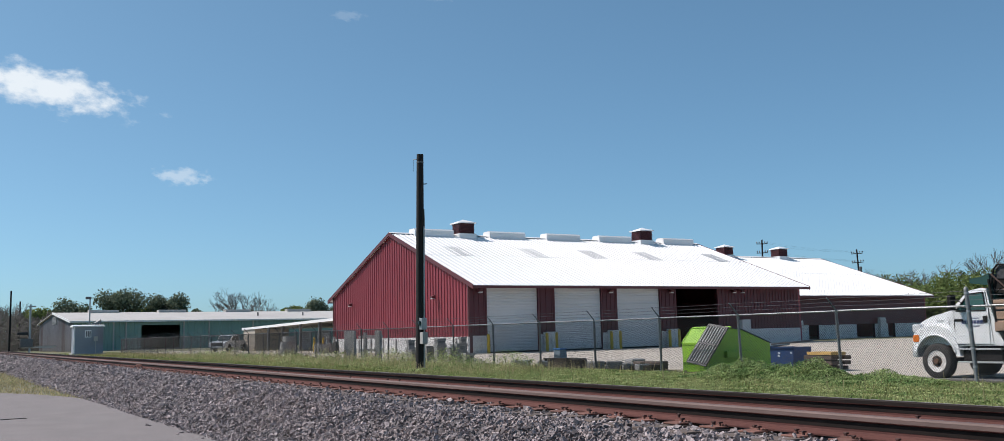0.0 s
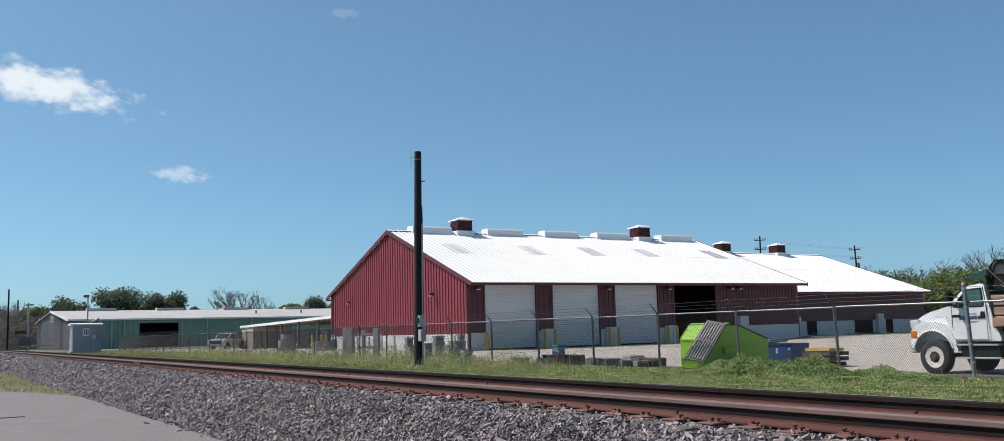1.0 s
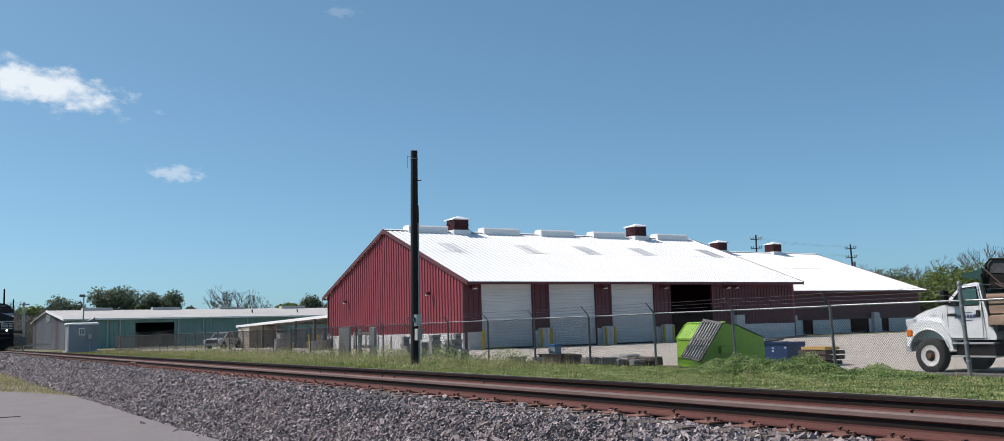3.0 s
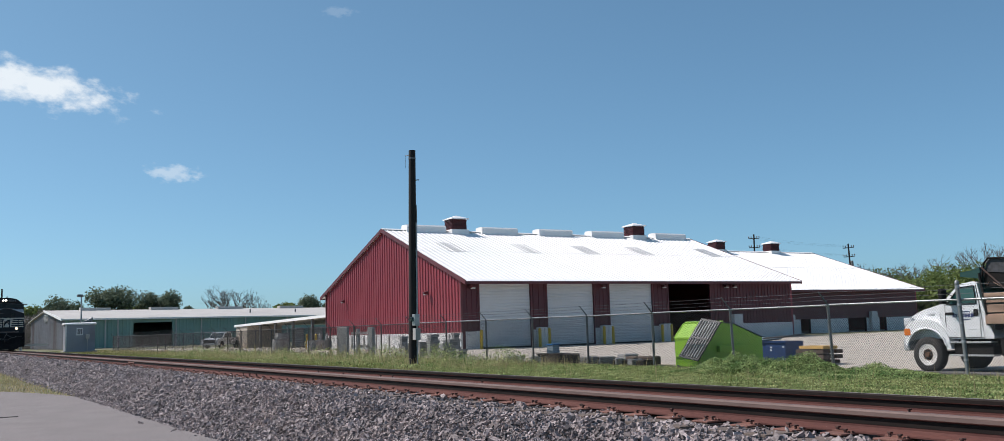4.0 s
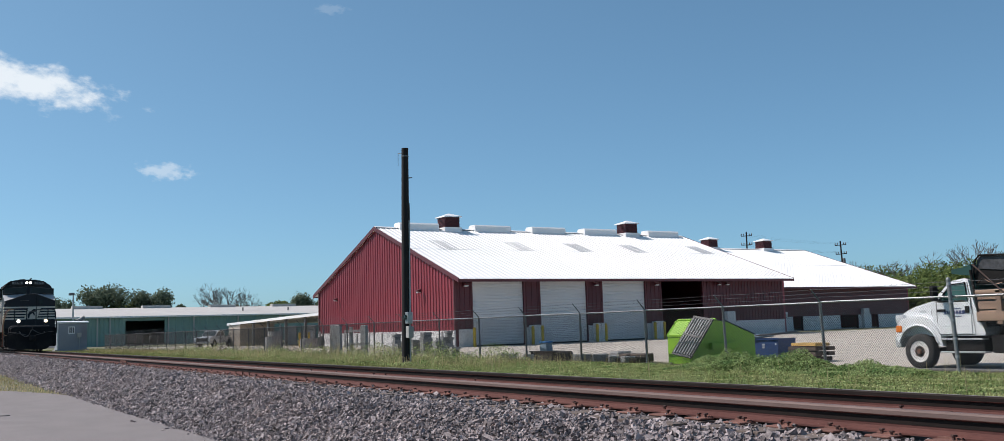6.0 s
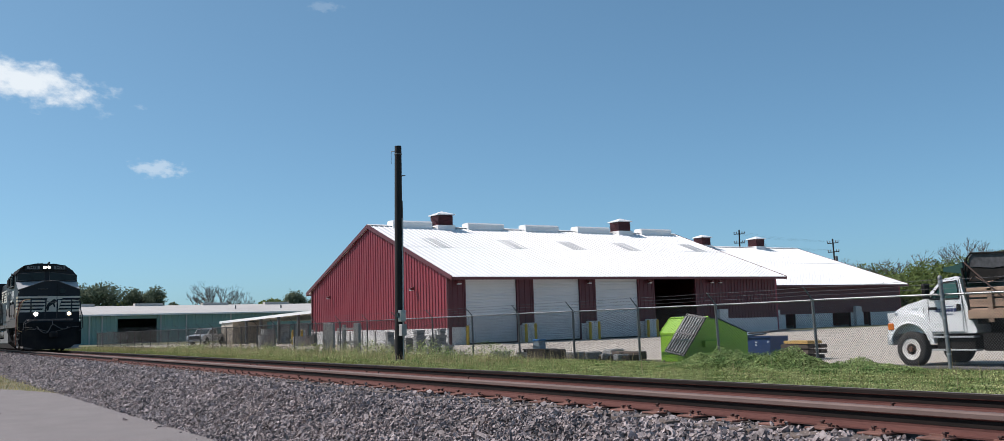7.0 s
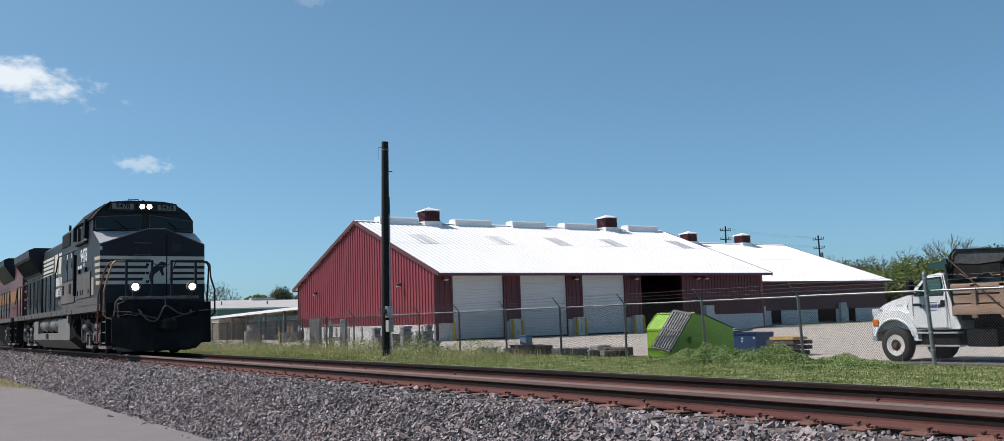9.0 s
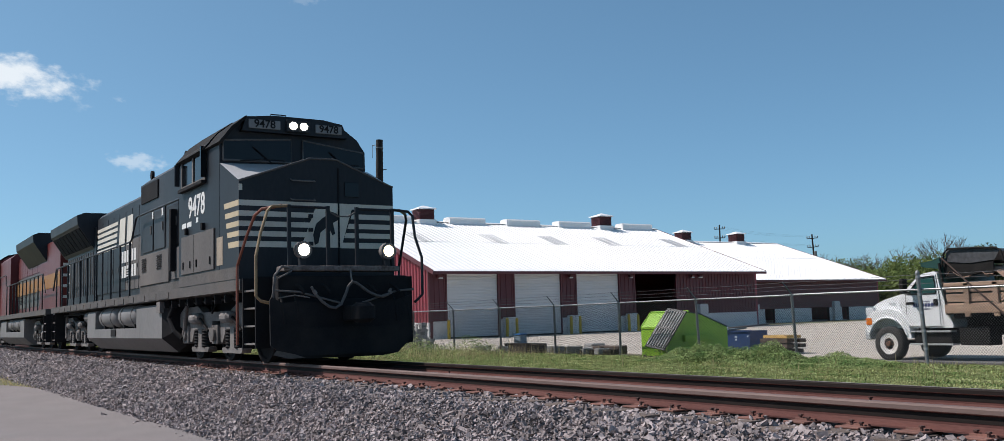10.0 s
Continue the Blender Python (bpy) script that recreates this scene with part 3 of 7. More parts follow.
M["blue"] = material("dark_blue_paint", (0.014, 0.05, 0.16), (0.011, 0.036, 0.12), 0.5, scale=2, fine=25, bump=0.06, dirt=(0.04, 0.05, 0.07), dirt_amount=0.4)
M["blue_light"] = material("bright_blue_panel", (0.03, 0.17, 0.42), (0.025, 0.14, 0.36), 0.5, scale=3, fine=30, bump=0.04)
M["old_wood"] = material("old_timber", (0.20, 0.15, 0.11), (0.10, 0.075, 0.06), 0.9, scale=3, fine=30, bump=0.4, stretch=(0.5, 3, 3), vary=0.3)
M["stack_wood"] = material("dark_old_timber", (0.12, 0.09, 0.07), (0.055, 0.042, 0.035), 0.9, scale=3, fine=30, bump=0.4, stretch=(0.5, 3, 3), vary=0.4)
M["new_wood"] = material("yellow_pine", (0.50, 0.33, 0.11), (0.38, 0.24, 0.08), 0.8, scale=3, fine=30, bump=0.3, stretch=(0.5, 3, 3))
M["cable_grey"] = material("blue_grey_box", (0.22, 0.29, 0.34), (0.17, 0.23, 0.28), 0.6, scale=3, fine=30, bump=0.08)
M["silver"] = material("silver_car_paint", (0.55, 0.56, 0.57), (0.5, 0.51, 0.52), 0.3, metal=0.3, scale=2, fine=30, bump=0)


def dumpster():
    du = thing("dumpster", pose(-23.47, 13.76, GZ), "lime green steel dumpster with a slatted lid hanging open", "dumpster")
    yz = [(0.0, 0.0), (0.0, 0.88), (0.42, 1.32), (0.6, 1.35), (1.5, 1.24), (2.7, 0.80), (2.7, 0.0)]
    body = part("body", S().prism(yz, "x", 0.08, 1.2), M["lime"], du)
    for x in (0.06, 1.17):
        part("end_rib", S().tube([(x, y, z) for y, z in yz[1:6]], 0.028, 6), M["lime"], body)
    part("front_seam", S().box(0.1, 1.18, -0.02, 0, 0.84, 0.9), M["lime"], body)
    part("ridge_bar", S().rod((0.04, 0.5, 1.36), (1.75, 0.5, 1.36), 0.03, n=8), M["lime"], body)
    part("corner_post", S().box(1.2, 1.23, 0.0, 0.06, 0.02, 0.86), M["lime"], body)
    part("fork_pocket", S().chamfer(1.2, 1.34, 0.7, 1.9, 0.42, 0.62, 0.02), M["lime"], body)
    part("skid", S().box(0.15, 0.25, -0.02, 2.72, -0.02, 0.04), M["fence_dark"], body)
    part("lid", S().prism([(0.62, 1.38), (1.5, 1.27), (2.74, 0.82), (2.74, 0.85), (1.5, 1.30), (0.62, 1.41)], "x", 0.06, 1.2), M["plastic_black"], du, "black plastic rear lid")
    lid = part("slatted_lid", S().box(-0.58, 0.58, -0.02, 0.02, -0.72, -0.66).box(-0.58, 0.58, -0.02, 0.02, 0.62, 0.7).box(-0.58, -0.52, -0.02, 0.02, -0.7, 0.66).box(0.52, 0.58, -0.02, 0.02, -0.7, 0.66).box(-0.56, 0.56, 0.02, 0.03, -0.7, 0.66), M["plastic_black"], du, "black frame with grey slats", m=pose(1.33, -0.09, 0.85, -35, 0, 0) @ pose(0, 0, 0, 0, 9, 0) @ Matrix.Diagonal((0.82, 1, 1, 1)))
    for k in range(7):
        x = -0.45 + 0.15 * k
        part("slat", S().chamfer(x - 0.028, x + 0.028, -0.045, -0.005, -0.66, 0.62, 0.008), M["plastic_grey"], lid)
    part("cross_slat", S().box(-0.52, 0.52, -0.05, -0.01, -0.03, 0.03), M["plastic_black"], lid)


def blue_bin():
    b = thing("recycling_bin", pose(-23.75, 17.2, GZ, 0, 0, 4) @ Matrix.Diagonal((0.9, 0.82, 0.92, 1)), "dark blue steel bin with a warped grey lid", "bin")
    part("body", S().prism([(-0.9, 0.05), (-0.96, 0.72), (0.96, 0.72), (0.9, 0.05)], "y", 0, 1.1, pose(0.9, 0, 0)), M["blue"], b)
    part("rim", S().box(-0.12, 1.92, -0.05, 0.03, 0.68, 0.75), M["blue"], b)
    # Brighter blue stands for the lit face; the light is in the colour.
    part("panel", S().chamfer(0.05, 0.75, -0.03, 0.0, 0.2, 0.62, 0.02), M["blue_light"], b, "brighter blue panel with the lit face put into its colour")
    for x0, x1, a in ((-0.1, 0.88, 2), (0.92, 1.92, -3)):
        part("lid", S().chamfer(x0, x1, -0.12, 1.16, 0, 0.06, 0.02, pose(0, 0, 0.76, 2, a, 0)), M["cable_grey"] if a > 0 else M["plastic_black"], b, "warped plastic lid")
    for x, z, w in ((1.15, 0.48, 0.1), (1.15, 0.38, 0.08), (1.72, 0.5, 0.07)):
        part("writing_bar", S().box(x, x + w, -0.015, 0.0, z, z + 0.06), M["letter_white"], b)
    for x in (0.1, 1.7):
        part("caster", S().rod((x, 0.2, 0.06), (x + 0.08, 0.2, 0.06), 0.06, n=12), M["rubber"], b)


M["letter_white"] = material("white_lettering_paint", (0.6, 0.62, 0.64), (0.5, 0.52, 0.54), 0.6, scale=5, fine=40, bump=0)


def timber_stack():
    st = thing("timber_stack", pose(-20.85, 16.2, GZ, 0, 0, -8), "stack of old dark timbers with two yellow boards", "timber")
    rnd = random.Random(9)
    for k in range(3):
        for j in range(3):
            o = rnd.uniform(-0.16, 0.16)
            part("timber", S().chamfer(0.05 + o, 1.25 + o, 0.02 + 0.3 * j, 0.27 + 0.3 * j, 0.02 + 0.155 * k, 0.135 + 0.155 * k, 0.012), M["stack_wood"], st)
    for j in range(2):
        part("board", S().chamfer(0.35, 1.4, 0.0 + 0.3 * j, 0.25 + 0.3 * j, 0.47, 0.56, 0.01), M["new_wood"], st, "yellow pine board")
    part("board", S().chamfer(0.0, 0.5, 0.6, 0.85, 0.45, 0.52, 0.01), M["old_wood"], st)


def cable_box():
    b = thing("equipment_box", pose(-30.3, 13.65, GZ + 0.36, 0, 0, 8) @ Matrix.Diagonal((0.72, 0.72, 0.72, 1)), "blue-grey metal box on a dark wooden crate", "box")
    part("body", S().prism([(-0.26, 0), (-0.22, 0.42), (0.22, 0.42), (0.26, 0)], "y", 0, 0.45), M["cable_grey"], b)
    part("lid", S().chamfer(-0.26, 0.26, -0.03, 0.48, 0.42, 0.5, 0.02), M["blue_light"], b, "faded blue lid")
    c = thing("wooden_crate", pose(-30.3, 13.55, GZ, 0, 0, 8) @ Matrix.Diagonal((0.85, 0.8, 0.72, 1)), "dark weathered wooden crate", "crate")
    for k in range(7):
        part("slat", S().box(-0.7 + 0.21 * k, -0.53 + 0.21 * k, 0, 0.03, 0.02, 0.44), M["stack_wood"], c)
    part("top", S().box(-0.75, 0.8, -0.03, 0.7, 0.44, 0.5), M["stack_wood"], c)
    part("back", S().box(-0.7, 0.75, 0.62, 0.66, 0, 0.44), M["stack_wood"], c)


def block(x, y, sx, sy, sz, rz, z=0.0, ma="concrete", name="concrete_block", label="rough grey concrete block in the weeds"):
    bm = bmesh.new()
    bmesh.ops.create_cube(bm, size=1, matrix=Matrix.Translation((0, 0, sz / 2)) @ Matrix.Diagonal((sx, sy, sz, 1)))
    bmesh.ops.bevel(bm, geom=bm.edges[:], offset=min(sx, sy, sz) * 0.12, segments=1, affect="EDGES")
    for v in bm.verts:
        v.co += 0.06 * min(sx, sy, sz) * noise.noise_vector(v.co * 3 + Vector((x, y, 0)))
    ob = part(name, S().take(bm), M[ma], m=pose(x, y, GZ + z, 0, 0, rz))
    return tagged(ob, label, "concrete block", "concrete pieces by the fence")


def rubble():
    rnd = random.Random(3)
    for i in range(26):
        x = -29.2 + 4.6 * rnd.random()
        s = rnd.uniform(0.18, 0.5)
        ma = "stack_wood" if rnd.random() < 0.6 else "vault"
        block(x, 13.6 + 0.8 * rnd.random(), s * 1.3, s, s * rnd.uniform(0.4, 0.8), rnd.uniform(0, 90), 0, ma, "rubble_piece", "broken piece of dark rubble by the fence")
    for i in range(8):
        block(-33.5 + 3 * rnd.random(), 13.4 + rnd.random() * 0.6, 0.4, 0.3, 0.25, rnd.uniform(0, 90))


def vaults():
    """Open concrete boxes with lids, stacked beside the barn."""
    rnd = random.Random(4)
    for x, y, z, w, d, h in ((-47.9, 16.0, 0, 0.47, 0.47, 0.65), (-48.0, 16.0, 0.67, 0.33, 0.33, 0.38), (-47.0, 15.7, 0, 0.42, 0.42, 0.55), (-45.75, 16.0, 0, 0.5, 0.48, 0.74), (-44.9, 16.2, 0, 0.5, 0.5, 0.8), (-44.9, 16.2, 0.82, 0.43, 0.43, 0.3), (-43.4, 16.5, 0, 0.7, 0.6, 0.43), (-43.4, 16.5, 0.45, 0.65, 0.6, 0.4), (-43.0, 16.5, 0.87, 0.27, 0.27, 0.3), (-42.7, 15.8, 0, 0.48, 0.48, 0.67), (-42.1, 15.35, 0, 0.5, 0.42, 0.34), (-40.8, 15.6, 0, 0.44, 0.4, 0.4)):
        v = thing("concrete_vault", pose(x, y, GZ + z, 0, 0, rnd.uniform(-6, 6)), "open grey concrete utility vault box", "vault", "vault boxes by the fence")
        t = 0.08
        for a in ((-w / 2, w / 2, -d / 2, -d / 2 + t), (-w / 2, w / 2, d / 2 - t, d / 2), (-w / 2, -w / 2 + t, -d / 2 + t, d / 2 - t), (w / 2 - t, w / 2, -d / 2 + t, d / 2 - t)):
            part("wall", S().box(*a, 0, h), M["vault"], v)
        part("rim", S().box(-w / 2 - 0.03, w / 2 + 0.03, -d / 2 - 0.03, d / 2 + 0.03, h - 0.1, h + 0.02), M["vault"], v)
        part("knockout", S().box(w / 2, w / 2 + 0.005, -0.15, 0.15, h * 0.3, h * 0.7), M["fence_dark"], v)


def concrete_frames():
    for x, y, w, h, rz in ((-50.9, 13.65, 0.75, 1.66, 28), (-47.0, 13.65, 0.36, 1.62, 25)):
        block(x, y, w, 0.2, h, rz, 0, "concrete", "concrete_slab", "tall grey concrete slab standing on edge")
    f = thing("post_frame", pose(-48.0, 13.7, GZ, 0, 0, 30), "weathered grey timber frame between slabs", "frame")
    for x in (-0.5, 0.25):
        part("upright", S().chamfer(x, x + 0.16, -0.08, 0.08, 0, 1.55, 0.01), M["concrete"], f)
    for z in (0.55, 1.25):
        part("rail", S().box(-0.8, 0.8, -0.12, -0.08, z, z + 0.14), M["concrete"], f)


def bollards():
    first = None
    for y in (25.6, 30.3, 31.1, 35.9, 36.7, 41.4, 42.3):
        if first is None:
            first = thing("bollard", pose(-56.1, y, GZ), "yellow steel bollard guarding the barn doors", "bollard", "bollards at the barn doors")
            part("tube", S().lathe((0, 0, 0), (0, 0, 1.3), [(0, 0.11), (0.95, 0.11), (1, 0.06)], 14), M["yellow"], first, smooth=True)
        else:
            copy_thing(first, pose(-56.1, y, GZ))
    for k, y in enumerate((30.7, 36.3, 41.9)):
        c = thing("utility_cabinet", pose(-56.35, y, GZ), "white utility cabinet against the barn pier", "cabinet", "cabinets between the barn doors")
        part("body", S().chamfer(-0.25, 0.25, -0.4, 0.4, 0, 1.35, 0.03), M["white_wall"], c)
        part("door_seam", S().box(0.25, 0.256, -0.01, 0.01, 0.1, 1.3), M["fence_dark"], c)


def wall_lamps():
    first = None
    for m in ([pose(-77.0, 24.3, 3.35, 0, 0, 0), pose(-61.4, 24.3, 3.35, 0, 0, 0)] + [pose(-56.55, y, 3.55, 0, 0, 90) for y in (25.2, 36.2, 42.0, 48.5, 49.4)]):
        if first is None:
            first = thing("wall_lamp", m, "small hooded wall lamp on the barn", "lamp", "wall lamps of the barn")
            part("hood", S().prism([(-0.02, -0.12), (-0.32, -0.05), (-0.32, 0.05), (-0.02, 0.14)], "x", -0.16, 0.16), M["red_trim"], first)
            part("lens", S().box(-0.13, 0.13, -0.28, -0.06, -0.14, -0.06), M["white_wall"], first)
        else:
            copy_thing(first, m)


dumpster()
blue_bin()
timber_stack()
cable_box()
rubble()
vaults()
concrete_frames()
bollards()
wall_lamps()

# ---- far left: long green building, lean-to, cabin ----


M["gable"] = material("rust_streaked_grey_steel", (0.24, 0.24, 0.26), (0.17, 0.165, 0.175), 0.6, scale=0.6, fine=14, bump=0.05, stretch=(1, 1, 0.18), dirt=(0.10, 0.055, 0.042), dirt_amount=0.9)


def long_building():
    rx, half, y0, y1 = -183.0, 13.2, 13.6, 75.0
    ze, zr = 4.3, 6.0
    b = thing("warehouse", pose(rx + half, y0, 0, 0, 0, 5) @ pose(-half, -y0, 0), "long pale green steel warehouse with a dull white roof", "warehouse")

    def top(x):
        return zr - (zr - ze) * abs(x) / half - 0.1

    part("gable_wall", ribbed(-half, half, lambda x: GZ, top, 0.5, 0.05), M["gable"], b, "streaked grey steel gable wall", m=pose(0, y0, 0))
    part("gable_back", S().prism([(-half, GZ), (half, GZ), (half, top(half)), (0, top(0)), (-half, top(half))], "y", y0 + 0.06, y0 + 0.2), M["grey_wall"], b)
    v = part("gable_vent", S().box(-1.6, 1.6, y0 - 0.12, y0 - 0.05, 4.0, 5.2), M["old_roof"], b)
    for k in range(5):
        part("louvre", S().box(-1.5, 1.5, y0 - 0.16, y0 - 0.12, 4.1 + 0.22 * k, 4.2 + 0.22 * k), M["fence_dark"], v)
    segs = [(y0 + 0.2, 24.5), (31.0, y1)]
    for a, c in segs:
        part("side_wall", ribbed(-c, -a, lambda x: GZ, lambda x: ze - 0.1, 0.6, 0.05), M["green_wall"], b, m=pose(half, 0, 0, 0, 0, 90) @ Matrix.Diagonal((-1, 1, 1, 1)))
        part("side_back", S().box(half - 0.25, half - 0.06, a, c, GZ, ze - 0.1), M["green_wall"], b)
    part("header", S().box(half - 0.2, half, 24.5, 31.0, 3.45, ze - 0.1), M["green_wall"], b)
    for y in (20.0, 22.0, 31.6, 36.0, 44.0, 52.0, 60.0):
        part("downpipe", S().box(half + 0.05, half + 0.2, y - 0.1, y + 0.1, GZ, ze - 0.1), M["old_roof"], b)
    part("back_wall", S().box(-half, -half + 0.2, y0 + 0.2, y1, GZ, ze - 0.1), M["green_wall"], b)
    part("far_gable", S().prism([(-half, GZ), (half, GZ), (half, top(half)), (0, top(0)), (-half, top(half))], "y", y1, y1 + 0.2), M["green_wall"], b)
    part("floor_slab", S().box(-half + .2, half - .3, y0 + .2, y1, GZ - 0.05, GZ + 0.03), M["concrete"], b)
    run = half + 0.5
    zl = zr - (zr - ze) * run / half
    for sx in (1, -1):
        r = part("roof", roof_sheet(y0 - 0.4, y1 + 0.4, run, 0, zl - zr, 1.0, 0.015), M["old_roof"], b, "dull white metal roof", m=pose(0, 0, zr) if sx > 0 else pose(0, y0 + y1, zr, 0, 0, 180))
        part("gutter", S().box(run - 0.05, run + 0.12, y0 - 0.4, y1 + 0.4, zl - zr - 0.25, zl - zr - 0.02), M["roof"], r)
        part("rake_trim", S().prism([(0, 0.07), (run, zl - zr + 0.07), (run, zl - zr - 0.3), (0, -0.3)], "y", y0 - 0.5, y0 - 0.4), M["roof"], r)
    for y in (19.0, 31.0, 43.5, 56.0, 67.0):
        part("ridge_vent", S().prism([(-0.6, zr - 0.2), (0.6, zr - 0.2), (0.6, zr + 0.4), (-0.6, zr + 0.4)], "y", y, y + 5.0), M["old_roof"], b)
    for y in (47.0, 56.0):
        part("roof_pipe", S().rod((8, y, zr - 1.7), (8, y, zr - 0.4), 0.14, n=8), M["fence_dark"], b)


def lean_to():
    b = thing("open_shed", pose(0, 0, 0), "open-fronted lean-to shed with a white-edged roof", "shed")
    part("roof", S().prism([(-112.2, 1.92), (-81.9, 2.39), (-81.9, 2.27), (-112.2, 1.80)], "y", 25.0, 46.0), M["old_roof"], b)
    part("fascia", S().prism([(-112.3, 1.96), (-81.9, 2.43), (-81.9, 2.17), (-112.3, 1.70)], "y", 24.9, 25.0), M["roof"], b, "white metal roof edge")
    part("back_wall", S().box(-112.0, -82, 40.0, 40.2, GZ, 1.8), M["gable"], b)
    for x in (-103.5, -98.5, -93.0, -87.5):
        part("post", S().box(x - 0.12, x + 0.12, 25.2, 25.44, GZ, 1.93 + (x + 112.2) * 0.0155 - 0.14), M["fence_dark"], b)
    bw = part("brick_wall", S().box(-112.0, -107.6, 25.05, 29.0, GZ, 1.78), M["cream"], b, "cream brick end wall")
    for k in range(11):
        part("course", S().box(-112.05, -107.55, 25.03, 25.05, GZ + 0.05 + 0.21 * k, GZ + 0.2 + 0.21 * k), M["cream"], bw)
    for x in (-101.0, -95.5):
        sc = part("slatted_screen", S().box(x, x + 3.6, 28.0, 28.06, GZ, 1.4), M["gable"], b, "grey slatted screen")
        for k in range(9):
            part("slat", S().box(x, x + 3.6, 27.95, 28.0, GZ + 0.1 + 0.22 * k, GZ + 0.24 + 0.22 * k), M["grey_wall"], sc)


M["cream"] = material("cream_brick", (0.50, 0.44, 0.36), (0.36, 0.31, 0.26), 0.9, scale=3, fine=14, bump=0.2)


def concrete_rings():
    rings = None
    for x, y, r, h in ((-81.8, 20.5, 0.62, 1.5), (-80.2, 19.6, 0.5, 1.0), (-79.3, 22.6, 0.75, 0.8), (-84.5, 21.0, 0.5, 0.9), (-77.0, 21.6, 0.55, 0.7)):
        t = thing("concrete_ring", pose(x, y, GZ), "grey ribbed concrete pipe section standing upright", "concrete pipe", "pipe sections near the shed")
        part("shell", S().lathe((0, 0, 0), (0, 0, h), [(0, r), (0.3, r), (0.31, r * 1.04), (0.36, r * 1.04), (0.37, r), (0.7, r), (0.71, r * 1.04), (0.76, r * 1.04), (0.77, r), (1, r), (1, r * 0.82), (0.1, r * 0.82)], 24), M["concrete"], t, smooth=True)
    ty = thing("tyre", pose(-73.6, 21.5, GZ), "old black tyre half hidden in the grass", "tyre")
    part("carcass", S().lathe((0, -0.14, 0.48), (0, 0.14, 0.48), [(0, 0.28), (0, 0.42), (0.2, 0.49), (0.8, 0.49), (1, 0.42), (1, 0.28), (0.5, 0.3)], 24), M["rubber"], ty, smooth=True)
    for x in (-80.9, -79.9, -78.2, -83.2):
        p = thing("guard_post", pose(x, 23.2, GZ), "short pale concrete guard post", "post", "guard posts near the shed")
        part("shaft", S().lathe((0, 0, 0), (0, 0, 1.35), [(0, 0.1), (0.95, 0.1), (1, 0.05)], 12), M["yellow"] if x in (-83.2, -80.9) else M["concrete"], p, smooth=True)


def cabin():
    c = thing("signal_cabin", pose(-114.8, 7.2, -0.42), "blue-grey steel signal cabin with a white roof edge", "cabin")
    part("body", S().box(-2.0, 0, 0, 3.0, 0, 2.85), M["grey_wall"], c)
    part("roof", S().prism([(-2.15, 2.85), (0.15, 2.85), (0.15, 3.0), (-1.0, 3.1), (-2.15, 3.0)], "y", -0.15, 3.15), M["roof"], c)
    part("corner_trim", S().box(-0.06, 0.02, -0.03, 0.1, 0, 2.85), M["roof"], c)
    part("notice", S().box(0, 0.02, 1.1, 1.75, 1.7, 2.5), M["roof"], c, "white notice panel")
    for k in range(3):
        part("writing_bar", S().box(0.02, 0.025, 1.2 + 0.18 * k, 1.32 + 0.18 * k, 1.8, 2.4), M["fence_dark"], c)
    bx = part("meter_box", S().chamfer(0, 0.25, 2.0, 2.4, 1.3, 1.8, 0.03), M["old_roof"], c)
    part("conduit", S().tube([(0.1, 2.2, 1.3), (0.1, 2.2, 0)], 0.04), M["old_roof"], bx)
    part("plinth", S().box(-2.2, 0.2, -0.2, 3.2, -0.5, 0), M["concrete"], c)
    p = thing("street_lamp", pose(-128.5, 10.6, GZ), "grey pole with a flat floodlight and a loudspeaker horn", "lamp")
    part("shaft", S().rod((0, 0, 0), (0, 0, 6.8), 0.1, 0.08, 10), M["galv"], p)
    part("head", S().chamfer(-0.3, 0.3, -0.5, 0.12, 6.7, 7.0, 0.05), M["fence_dark"], p)
    part("horn", S().lathe((0, 0.2, 3.6), (0.4, 1.2, 3.6), [(0, 0.1), (0.4, 0.25), (1, 0.6)], 12), M["fence_dark"], p)
    s = thing("crossing_signal", pose(-150, 5.8, GZ), "railway signal mast with a gate arm mechanism", "signal")
    part("mast", S().rod((0, 0, 0), (0, 0, 6.9), 0.16, 0.12, 10), M["galv"], s)
    part("cross_arm", S().box(-0.1, 0.1, -0.3, 0.7, 6.5, 6.7), M["galv"], s)
    part("lamp_head", S().chamfer(-0.2, 0.3, -1.6, -0.2, 2.6, 3.0, 0.05), M["black"], s)
    part("mechanism", S().chamfer(-0.3, 0.3, -1.2, 0.4, 0.9, 2.1, 0.06), M["fence_dark"], s)
    part("gate_arm", S().box(-0.08, 0.08, -1.0, 3.4, 0.8, 1.0), M["old_roof"], s)


